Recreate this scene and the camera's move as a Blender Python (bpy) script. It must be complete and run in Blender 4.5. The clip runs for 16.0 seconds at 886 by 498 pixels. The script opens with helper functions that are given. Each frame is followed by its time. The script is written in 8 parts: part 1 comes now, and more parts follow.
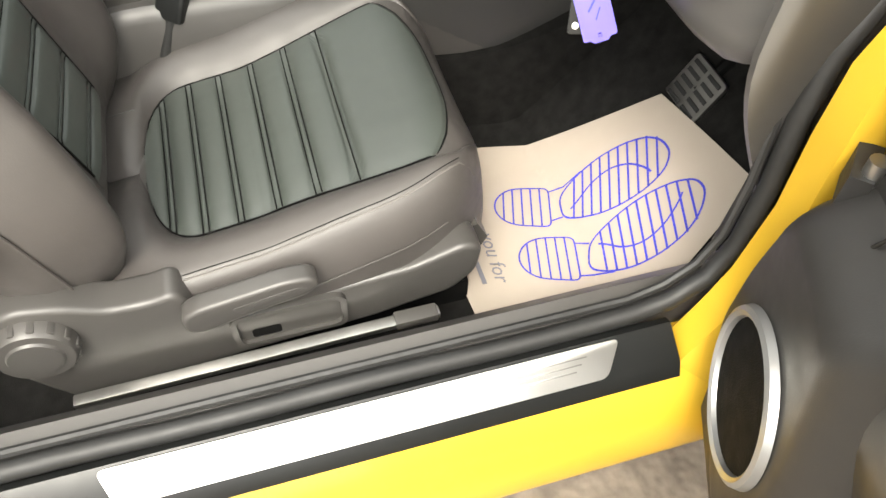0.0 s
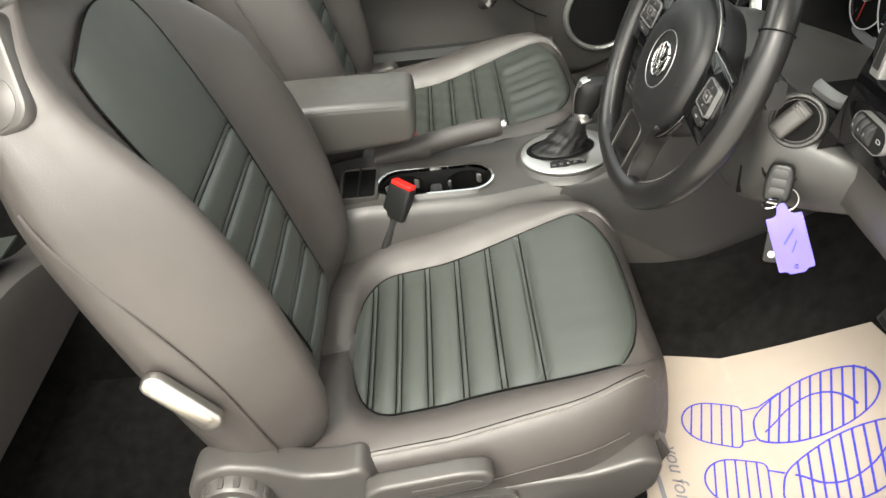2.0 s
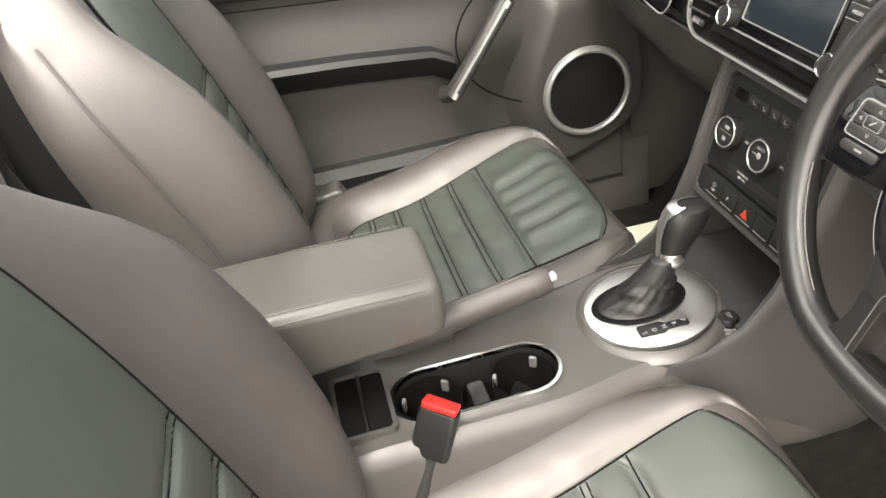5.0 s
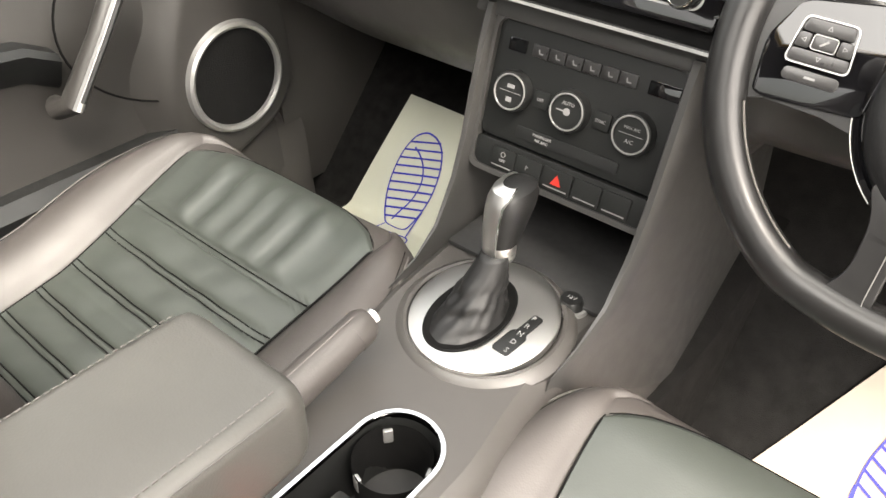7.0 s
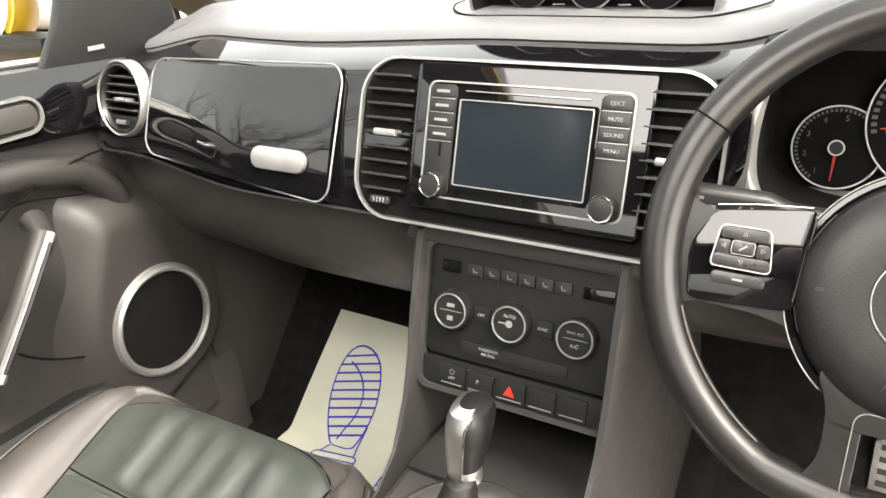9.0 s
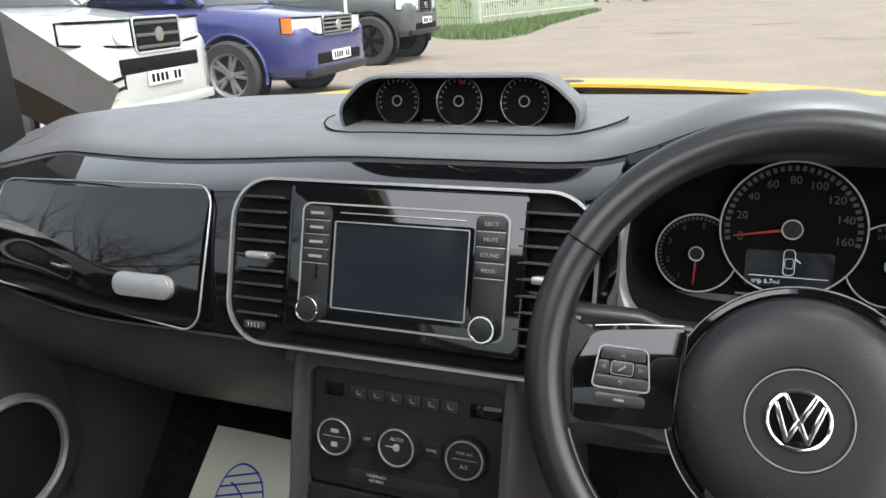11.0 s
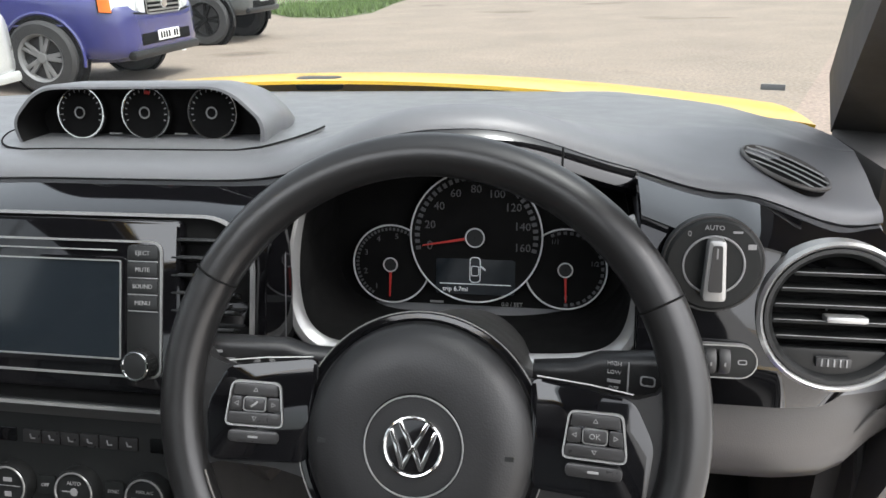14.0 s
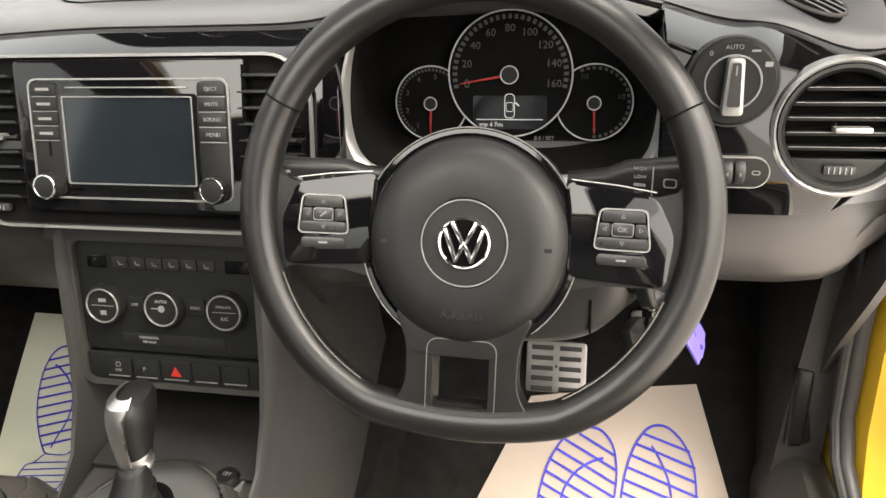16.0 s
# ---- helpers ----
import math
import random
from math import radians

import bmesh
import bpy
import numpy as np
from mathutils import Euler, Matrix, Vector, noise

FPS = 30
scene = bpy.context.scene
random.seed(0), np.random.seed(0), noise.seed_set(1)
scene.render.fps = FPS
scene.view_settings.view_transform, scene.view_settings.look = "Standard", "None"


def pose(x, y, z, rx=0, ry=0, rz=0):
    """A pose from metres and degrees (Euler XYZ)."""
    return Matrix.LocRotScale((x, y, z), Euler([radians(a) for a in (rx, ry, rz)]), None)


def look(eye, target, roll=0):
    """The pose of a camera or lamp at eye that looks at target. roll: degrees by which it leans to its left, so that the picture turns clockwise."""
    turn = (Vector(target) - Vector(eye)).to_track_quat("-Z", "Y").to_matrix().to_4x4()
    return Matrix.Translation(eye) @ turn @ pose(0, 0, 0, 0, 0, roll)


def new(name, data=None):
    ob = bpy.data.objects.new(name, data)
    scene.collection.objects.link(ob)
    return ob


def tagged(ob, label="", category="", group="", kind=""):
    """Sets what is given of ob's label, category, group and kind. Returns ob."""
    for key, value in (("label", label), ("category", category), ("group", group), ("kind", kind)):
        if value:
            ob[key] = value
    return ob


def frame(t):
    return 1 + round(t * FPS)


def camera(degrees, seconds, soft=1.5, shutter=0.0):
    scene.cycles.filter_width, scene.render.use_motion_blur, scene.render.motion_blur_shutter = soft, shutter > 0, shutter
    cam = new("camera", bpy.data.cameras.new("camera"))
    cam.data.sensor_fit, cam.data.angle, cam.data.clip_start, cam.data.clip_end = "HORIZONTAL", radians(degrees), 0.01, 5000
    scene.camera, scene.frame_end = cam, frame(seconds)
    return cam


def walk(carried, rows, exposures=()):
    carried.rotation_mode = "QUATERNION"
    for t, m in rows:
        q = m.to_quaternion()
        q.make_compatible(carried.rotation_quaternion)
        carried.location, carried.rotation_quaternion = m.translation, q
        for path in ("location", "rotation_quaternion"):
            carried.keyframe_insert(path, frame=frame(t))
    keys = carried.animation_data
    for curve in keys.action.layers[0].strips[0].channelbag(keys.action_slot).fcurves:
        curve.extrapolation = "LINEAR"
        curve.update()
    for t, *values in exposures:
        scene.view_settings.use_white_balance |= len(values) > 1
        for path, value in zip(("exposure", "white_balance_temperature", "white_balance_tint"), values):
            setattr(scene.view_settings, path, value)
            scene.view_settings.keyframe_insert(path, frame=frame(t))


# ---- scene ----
cam = camera(61.0, 16.0)
PATH = [
    (0, (1.154, -0.285, 1.174), (-0.032, 0.086, -0.393), 1.3),
    (0.5, (1.167, -0.263, 1.186), (-0.09, -0.071, -0.358), -1.5),
    (1, (1.174, -0.264, 1.204), (-0.236, -0.182, -0.211), -3.7),
    (1.5, (1.175, -0.272, 1.216), (-0.337, -0.265, -0.093), -5.2),
    (2, (1.173, -0.282, 1.229), (-0.418, -0.336, 0.02), -6.5),
    (2.5, (1.157, -0.291, 1.235), (-0.576, -0.387, 0.243), -7.9),
    (3, (1.129, -0.304, 1.229), (-0.712, -0.439, 0.46), -8.9),
    (3.2, (1.12, -0.312, 1.228), (-0.74, -0.465, 0.507), -9.1),
    (5.3, (0.56, -0.478, 1.133), (-0.9, -0.009, -0.151), -5.9),
    (5.5, (0.487, -0.509, 1.117), (-0.836, 0.193, -0.208), -3.1),
    (6, (0.384, -0.564, 1.091), (-0.662, 0.425, -0.298), -0.1),
    (6.5, (0.35, -0.565, 1.081), (-0.647, 0.529, -0.264), -0.1),
    (7, (0.332, -0.548, 1.062), (-0.662, 0.673, -0.171), 0.6),
    (7.5, (0.326, -0.538, 1.065), (-0.657, 0.766, -0.091), -0.3),
    (8, (0.32, -0.525, 1.082), (-0.666, 0.872, 0.045), -2.0),
    (8.5, (0.314, -0.535, 1.089), (-0.669, 0.946, 0.174), -2.9),
    (9, (0.3, -0.548, 1.098), (-0.663, 1.0, 0.277), -3.5),
    (9.2, (0.298, -0.552, 1.101), (-0.656, 1.016, 0.306), -3.6),
    (11.3, (0.29, -0.515, 1.133), (-0.38, 1.259, 0.499), -2.8),
    (11.5, (0.294, -0.51, 1.136), (-0.359, 1.269, 0.498), -3.0),
    (12, (0.324, -0.495, 1.147), (-0.284, 1.301, 0.513), -3.7),
    (12.5, (0.372, -0.466, 1.148), (-0.145, 1.351, 0.493), -3.8),
    (13, (0.408, -0.442, 1.155), (-0.027, 1.394, 0.493), -3.4),
    (13.5, (0.444, -0.425, 1.149), (0.073, 1.42, 0.473), -2.7),
    (14, (0.448, -0.445, 1.151), (0.096, 1.393, 0.445), -1.9),
    (14.5, (0.458, -0.483, 1.161), (0.092, 1.347, 0.441), -2.4),
    (15, (0.441, -0.52, 1.149), (0.074, 1.298, 0.4), -3.4),
    (15.5, (0.44, -0.53, 1.138), (0.061, 1.243, 0.295), -3.9),
    (16, (0.442, -0.532, 1.132), (0.051, 1.167, 0.152), -4.1),
]
walk(cam, [(t, look(eye, target, roll)) for t, eye, target, roll in PATH],
     [(0, 2.0, 6950, 6), (3.2, 2.15, 7000, 6), (5.3, 2.65, 7100, 12), (9.2, 2.82, 7200, 12), (11.3, 1.5, 6250, 12), (14.5, 1.62, 6300, 11), (15.2, 1.8, 6600, 11), (16, 2.1, 7300, 12)])

# ---- light ----
world = bpy.data.worlds.new("world")
scene.world = world
world.use_nodes = True
wn = world.node_tree.nodes
sky = wn.new("ShaderNodeTexSky")
sky.sky_type = "NISHITA"
sky.sun_disc = False
sky.sun_elevation, sky.sun_rotation = radians(58), radians(115)
sky.air_density, sky.dust_density = 1.2, 5.0
pale = wn.new("ShaderNodeHueSaturation")
pale.inputs["Saturation"].default_value = 0.22
world.node_tree.links.new(sky.outputs[0], pale.inputs["Color"])
world.node_tree.links.new(pale.outputs[0], wn["Background"].inputs["Color"])
wn["Background"].inputs["Strength"].default_value = 0.15
sun_data = bpy.data.lights.new("sun", "SUN")
sun_data.energy, sun_data.angle, sun_data.color = 0.9, radians(16), (1.0, 0.96, 0.9)
sun = new("sun", sun_data)
sun.matrix_world = look((4.0, -2.0, 6.0), (0, 0, 0))
door_sky = bpy.data.lights.new("door_sky", "AREA")    # stands in for the sky in the open driver's doorway
door_sky.shape, door_sky.size, door_sky.size_y, door_sky.energy, door_sky.color = "RECTANGLE", 0.98, 0.80, 1.6, (1.0, 0.97, 0.93)
roof_fill = bpy.data.lights.new("roof_opening_fill", "AREA")    # the same in an unseen roof opening, added to brighten the cabin
roof_fill.shape, roof_fill.size, roof_fill.size_y, roof_fill.energy = "RECTANGLE", 0.80, 0.74, 2.6
new("roof_opening_fill", roof_fill).matrix_world = look((0.0, -0.78, 1.47), (0.0, -0.78, 0.0))
new("door_sky", door_sky).matrix_world = look((0.735, -0.34, 0.90), (0.0, -0.34, 0.90))


# ---- mesh helpers ----
def origin_of(ob):
    v = Vector((0, 0, 0))
    while ob is not None:
        v += ob.location
        ob = ob.parent
    return v


def finish(bm, sharp=38):
    bmesh.ops.recalc_face_normals(bm, faces=bm.faces)
    lim = radians(sharp)
    for f in bm.faces:
        f.smooth = True
    for e in bm.edges:
        if len(e.link_faces) == 2 and e.calc_face_angle(0) > lim:
            e.smooth = False


def part(name, bm, material, parent=None, label="", sharp=38):
    """One mesh object, given in world places, under a thing or a part."""
    finish(bm, sharp)
    if parent is not None:
        bmesh.ops.translate(bm, verts=bm.verts, vec=-origin_of(parent))
    me = bpy.data.meshes.new(name)
    bm.to_mesh(me)
    bm.free()
    me.materials.append(material)
    ob = new(name, me)
    ob.parent = parent
    if label:
        tagged(ob, label)
    return ob


def thing(name, at, label, category, group="", kind=""):
    """An Empty at the base of a thing."""
    ob = new(name)
    ob.empty_display_size = 0.05
    ob.location = at
    return tagged(ob, label, category, group, kind)


def join(*bms):
    out = bmesh.new()
    for b in bms:
        me = bpy.data.meshes.new("joined")
        b.to_mesh(me)
        out.from_mesh(me)
        b.free()
        bpy.data.meshes.remove(me)
    return out


def xf(bm, m):
    bmesh.ops.transform(bm, matrix=m, verts=bm.verts)
    return bm


def bevel(bm, r, seg=2, angle=30):
    if r > 0:
        es = [e for e in bm.edges if len(e.link_faces) == 2 and e.calc_face_angle(0) > radians(angle)]
        bmesh.ops.bevel(bm, geom=es, offset=r, segments=seg, profile=0.6, affect="EDGES", clamp_overlap=True)
    return bm


def rbox(c, s, r=0.003, rot=None, seg=2):
    """A box with rounded edges: centre, sizes, radius."""
    bm = bmesh.new()
    bmesh.ops.create_cube(bm, size=1)
    bmesh.ops.scale(bm, vec=s, verts=bm.verts)
    bevel(bm, min(r, min(s) * 0.45), seg)
    if rot is not None:
        xf(bm, rot)
    bmesh.ops.translate(bm, verts=bm.verts, vec=c)
    return bm


def loft(loops, cap=True, ring=True, around=False):
    """A skin over loops of equally many points."""
    bm = bmesh.new()
    vs = [[bm.verts.new(p) for p in lp] for lp in loops]
    n = len(loops[0])
    pairs = list(zip(vs, vs[1:])) + ([(vs[-1], vs[0])] if around else [])
    for a, b in pairs:
        for i in range(n if ring else n - 1):
            j = (i + 1) % n
            bm.faces.new((a[i], a[j], b[j], b[i]))
    if cap and ring and not around:
        bm.faces.new(vs[0][::-1])
        bm.faces.new(vs[-1])
    return bm


def sheet(fn, nu, nv, thick=0.0):
    """A grid over fn(u, v), u and v from 0 to 1, with a thickness."""
    bm = loft([[fn(i / nu, j / nv) for j in range(nv + 1)] for i in range(nu + 1)], cap=False, ring=False)
    if thick:
        bmesh.ops.recalc_face_normals(bm, faces=bm.faces)
        bmesh.ops.solidify(bm, geom=bm.faces[:], thickness=thick)
    return bm


def tube(pts, r, n=8, closed=False, flat=1.0):
    """A round bar along points; r a number or a list; flat squashes it upright."""
    pts = [Vector(p) for p in pts]
    k = len(pts)
    rs = r if isinstance(r, (list, tuple)) else [r] * k
    loops = []
    side = None
    for i, p in enumerate(pts):
        a = pts[(i - 1) % k] if closed or i else p
        b = pts[(i + 1) % k] if closed or i < k - 1 else p
        d = (b - a).normalized()
        if side is None:
            up = Vector((0, 0, 1)) if abs(d.z) < 0.9 else Vector((1, 0, 0))
            side = d.cross(up).normalized()
        side = (side - d * side.dot(d)).normalized()
        up = side.cross(d)
        loops.append([p + rs[i] * (math.cos(t) * side + flat * math.sin(t) * up) for t in (2 * math.pi * j / n for j in range(n))])
    return loft(loops, cap=not closed, around=closed)


def lathe(profile, m, n=32, cap=True):
    """A turned body: profile rows (radius, height) about the local z of m."""
    return xf(loft([[Vector((r * math.cos(t), r * math.sin(t), h)) for t in (2 * math.pi * j / n for j in range(n))] for r, h in profile], cap=cap), m)


def ringbar(a, b, r, m, n=48, k=8):
    """A round bar bent to an ellipse with half axes a, b in the local xy of m."""
    return xf(tube([(a * math.cos(t), b * math.sin(t), 0) for t in (2 * math.pi * j / n for j in range(n))], r, k, closed=True), m)


def prism(poly, h0, h1, m=None, r=0.0, seg=2):
    """A polygon of local (x, y), raised from h0 to h1 along local z, its rims rounded."""
    bm = loft([[Vector((x, y, h0)) for x, y in poly], [Vector((x, y, h1)) for x, y in poly]])
    bmesh.ops.recalc_face_normals(bm, faces=bm.faces)
    if r:
        bevel(bm, r, seg, 50)
    return xf(bm, m) if m is not None else bm


def rrect(w, h, r, n=5, cx=0.0, cy=0.0):
    """A rounded rectangle's outline."""
    r = min(r, w / 2 - 1e-4, h / 2 - 1e-4)
    out = []
    for sx, sy, a0 in ((1, 1, 0), (-1, 1, 90), (-1, -1, 180), (1, -1, 270)):
        for i in range(n + 1):
            a = radians(a0 + 90 * i / n)
            out.append((cx + sx * (w / 2 - r) + r * math.cos(a), cy + sy * (h / 2 - r) + r * math.sin(a)))
    return out


def rounded(poly, r, n=4):
    """A polygon with its corners rounded."""
    out = []
    k = len(poly)
    for i in range(k):
        p, a, b = Vector(poly[i]), Vector(poly[i - 1]), Vector(poly[(i + 1) % k])
        d = min(r, (a - p).length * 0.45, (b - p).length * 0.45)
        s, e = p + (a - p).normalized() * d, p + (b - p).normalized() * d
        for j in range(n + 1):
            t = j / n
            q = (1 - t) ** 2 * s + 2 * t * (1 - t) * p + t * t * e
            out.append((q.x, q.y))
    return out


def facing(at, lean=0.0, yaw=0.0):
    """A face that looks to the rear of the car: local x to the right, y up, z out of it. lean: its top leans forward."""
    a = radians(lean)
    m = Matrix(((1, 0, 0), (0, math.sin(a), -math.cos(a)), (0, math.cos(a), math.sin(a)))).to_4x4()
    return Matrix.Translation(at) @ Matrix.Rotation(radians(yaw), 4, "Z") @ m


def frame_of(poly_out, poly_in, h0, h1, m):
    """A flat frame between two outlines of equally many points."""
    a0 = [Vector((x, y, h0)) for x, y in poly_out]
    a1 = [Vector((x, y, h1)) for x, y in poly_out]
    b1 = [Vector((x, y, h1)) for x, y in poly_in]
    b0 = [Vector((x, y, h0)) for x, y in poly_in]
    return xf(loft([a0, a1, b1, b0], cap=False, around=True), m)


def sm(a, b, x):
    """A smooth step from 0 at a to 1 at b."""
    t = max(0.0, min(1.0, (x - a) / (b - a)))
    return t * t * (3 - 2 * t)


def writing(text, size, m, depth=0.0004, align="CENTER"):
    """Letters of Blender's own font as a mesh, in the local xy of m."""
    cu = bpy.data.curves.new("letters", "FONT")
    cu.body, cu.size, cu.align_x, cu.align_y, cu.extrude, cu.resolution_u = text, size, align, "CENTER", depth, 2
    ob = bpy.data.objects.new("letters", cu)
    scene.collection.objects.link(ob)
    me = bpy.data.meshes.new_from_object(ob.evaluated_get(bpy.context.evaluated_depsgraph_get()))
    bm = bmesh.new()
    bm.from_mesh(me)
    bpy.data.objects.remove(ob)
    bpy.data.curves.remove(cu)
    bpy.data.meshes.remove(me)
    return xf(bm, m)


def T(x, y, z):
    return Matrix.Translation((x, y, z))


# ---- materials ----
def material(name, color, rough=0.5, metal=0.0, vary=0.12, scale=6.0, fine=0.0, fine_scale=900.0, grain="noise", coat=0.0, rough_vary=0.1, island=0.0, spec=0.5, wrinkle=0.0, wrinkle_scale=22.0):
    """color with slow stains (vary, scale), fine relief (fine, in mm) and uneven gloss."""
    m = bpy.data.materials.new(name)
    m.use_nodes = True
    nt = m.node_tree
    N, L = nt.nodes, nt.links
    b = N["Principled BSDF"]
    b.inputs["Metallic"].default_value = metal
    b.inputs["Coat Weight"].default_value = coat
    b.inputs["Coat Roughness"].default_value = 0.04
    b.inputs["Specular IOR Level"].default_value = spec
    co = N.new("ShaderNodeTexCoord")
    no = N.new("ShaderNodeTexNoise")
    no.inputs["Scale"].default_value, no.inputs["Detail"].default_value = scale, 6
    L.new(co.outputs["Object"], no.inputs["Vector"])
    ramp = N.new("ShaderNodeMapRange")
    ramp.inputs["From Min"].default_value, ramp.inputs["From Max"].default_value = 0.3, 0.7
    ramp.inputs["To Min"].default_value, ramp.inputs["To Max"].default_value = 1 - vary, 1 + vary
    L.new(no.outputs["Fac"], ramp.inputs["Value"])
    mul = N.new("ShaderNodeVectorMath")
    mul.operation = "SCALE"
    mul.inputs[0].default_value = color[:3]
    L.new(ramp.outputs[0], mul.inputs["Scale"])
    src = mul.outputs[0]
    if island:
        ge = N.new("ShaderNodeNewGeometry")
        r2 = N.new("ShaderNodeMapRange")
        r2.inputs["To Min"].default_value, r2.inputs["To Max"].default_value = 1 - island, 1 + island
        L.new(ge.outputs["Random Per Island"], r2.inputs["Value"])
        m2 = N.new("ShaderNodeVectorMath")
        m2.operation = "SCALE"
        L.new(src, m2.inputs[0])
        L.new(r2.outputs[0], m2.inputs["Scale"])
        src = m2.outputs[0]
    L.new(src, b.inputs["Base Color"])
    n2 = N.new("ShaderNodeTexNoise")
    n2.inputs["Scale"].default_value, n2.inputs["Detail"].default_value = scale * 7, 4
    L.new(co.outputs["Object"], n2.inputs["Vector"])
    rr = N.new("ShaderNodeMapRange")
    rr.inputs["From Min"].default_value, rr.inputs["From Max"].default_value = 0.3, 0.7
    rr.inputs["To Min"].default_value, rr.inputs["To Max"].default_value = max(0.01, rough - rough_vary * rough), min(1, rough + rough_vary * rough)
    L.new(n2.outputs["Fac"], rr.inputs["Value"])
    L.new(rr.outputs[0], b.inputs["Roughness"])
    if fine:
        if grain == "noise":
            g = N.new("ShaderNodeTexNoise")
            g.inputs["Detail"].default_value = 0
            out = g.outputs["Fac"]
        else:
            g = N.new("ShaderNodeTexVoronoi")
            out = g.outputs["Distance"]
        g.inputs["Scale"].default_value = fine_scale
        L.new(co.outputs["Object"], g.inputs["Vector"])
        bu = N.new("ShaderNodeBump")
        bu.inputs["Strength"].default_value = 0.6
        bu.inputs["Distance"].default_value = fine * 0.001
        L.new(out, bu.inputs["Height"])
        L.new(bu.outputs[0], b.inputs["Normal"])
        if wrinkle:
            w = N.new("ShaderNodeTexNoise")
            w.inputs["Scale"].default_value, w.inputs["Detail"].default_value, w.inputs["Distortion"].default_value = wrinkle_scale, 1, 0.3
            L.new(co.outputs["Object"], w.inputs["Vector"])
            b2 = N.new("ShaderNodeBump")
            b2.inputs["Strength"].default_value, b2.inputs["Distance"].default_value = 0.7, wrinkle * 0.001
            L.new(w.outputs["Fac"], b2.inputs["Height"])
            L.new(b2.outputs[0], bu.inputs["Normal"])
    return m


LEATHER = material("charcoal_leather", (0.048, 0.0430, 0.0405), 0.47, vary=0.10, scale=9, fine=0.10, fine_scale=520, grain="voronoi", wrinkle=1.6, wrinkle_scale=16, spec=0.5)
ARMPAD = material("grey_leather", (0.054, 0.052, 0.047), 0.42, vary=0.08, scale=9, fine=0.10, fine_scale=520, grain="voronoi", wrinkle=1.0, wrinkle_scale=16, spec=0.6)
INSERT = material("black_green_leather", (0.038, 0.0432, 0.0385), 0.39, vary=0.08, scale=5, rough_vary=0.06, spec=0.62, fine=0.08, fine_scale=560, grain="voronoi", wrinkle=0.9, wrinkle_scale=26)
WHEELHIDE = material("smooth_black_leather", (0.009, 0.0088, 0.0088), 0.32, vary=0.10, scale=14, fine=0.012, fine_scale=380, wrinkle=0.5, wrinkle_scale=30)
THREAD = material("grey_thread", (0.10, 0.092, 0.086), 0.8)
SOFT = material("soft_grained_plastic", (0.105, 0.107, 0.112), 0.40, vary=0.06, scale=5, fine=0.12, fine_scale=700, grain="voronoi")
RIMPAD = material("black_grained_plastic", (0.010, 0.0100, 0.0103), 0.42, vary=0.08, scale=8, fine=0.12, fine_scale=700, grain="voronoi", spec=0.4)
HARD = material("hard_grained_plastic", (0.048, 0.0450, 0.0425), 0.40, vary=0.08, scale=6, fine=0.10, fine_scale=800, grain="voronoi")
DOORSKIN = material("dark_door_plastic", (0.026, 0.0245, 0.023), 0.46, vary=0.08, scale=6, fine=0.10, fine_scale=800, grain="voronoi")
TRIM = material("satin_black_plastic", (0.010, 0.0105, 0.0105), 0.36, vary=0.08, scale=10, fine=0.1, spec=0.35)
GAITER = material("soft_black_leather", (0.007, 0.007, 0.0072), 0.5, vary=0.2, scale=20, fine=0.2, fine_scale=600, spec=0.4)
GLOSS = material("piano_black", (0.003, 0.003, 0.0035), 0.04, vary=0.1, coat=0.2, rough_vary=0.3, spec=0.5)
DARK = material("matt_black", (0.003, 0.003, 0.003), 0.8, vary=0.2, spec=0.12)
CARPET = material("black_carpet", (0.013, 0.0125, 0.012), 0.95, vary=0.3, scale=40, fine=2.0, fine_scale=900, spec=0.05)
CHROME = material("chrome", (0.75, 0.75, 0.74), 0.1, 1.0, vary=0.03)
SATIN = material("satin_silver", (0.34, 0.34, 0.335), 0.33, 0.7, vary=0.05, fine=0.05, fine_scale=1500)
ALU = material("brushed_aluminium", (0.72, 0.71, 0.69), 0.35, 1.0, vary=0.05, scale=3, fine=0.06, fine_scale=1800)
STEEL = material("steel", (0.45, 0.44, 0.42), 0.38, 1.0, vary=0.1, scale=30)
CONSOLE = material("dark_console_plastic", (0.034, 0.0335, 0.0325), 0.42, vary=0.08, scale=7, fine=0.10, fine_scale=800, grain="voronoi")
PANEL = material("satin_black_panel", (0.009, 0.0096, 0.0094), 0.46, vary=0.08, scale=12, fine=0.05, spec=0.2)
PEDALSTEEL = material("dark_pedal_steel", (0.24, 0.23, 0.22), 0.42, 1.0, vary=0.15, scale=30)
KEYLINE = material("grey_edge", (0.16, 0.16, 0.16), 0.35, vary=0.05)
KEYPAD = material("satin_grey_keys", (0.018, 0.0175, 0.0175), 0.30, vary=0.06, scale=20)
RUBBER = material("black_rubber", (0.016, 0.016, 0.016), 0.55, vary=0.2, scale=15)
PAPER = material("cream_paper", (0.38, 0.325, 0.275), 0.85, vary=0.04, scale=7, fine=1.2, fine_scale=14)
PAPER2 = material("pale_green_paper", (0.62, 0.63, 0.52), 0.85, vary=0.04, scale=7, fine=1.2, fine_scale=14)
INK = material("blue_ink", (0.035, 0.04, 0.42), 0.8, vary=0.15, scale=60)
GREYINK = material("grey_ink", (0.16, 0.16, 0.19), 0.8)
YELLOW = material("yellow_paint", (0.62, 0.385, 0.035), 0.32, vary=0.03, coat=0.35, spec=0.3)
RED = material("red_plastic", (0.72, 0.015, 0.012), 0.4)
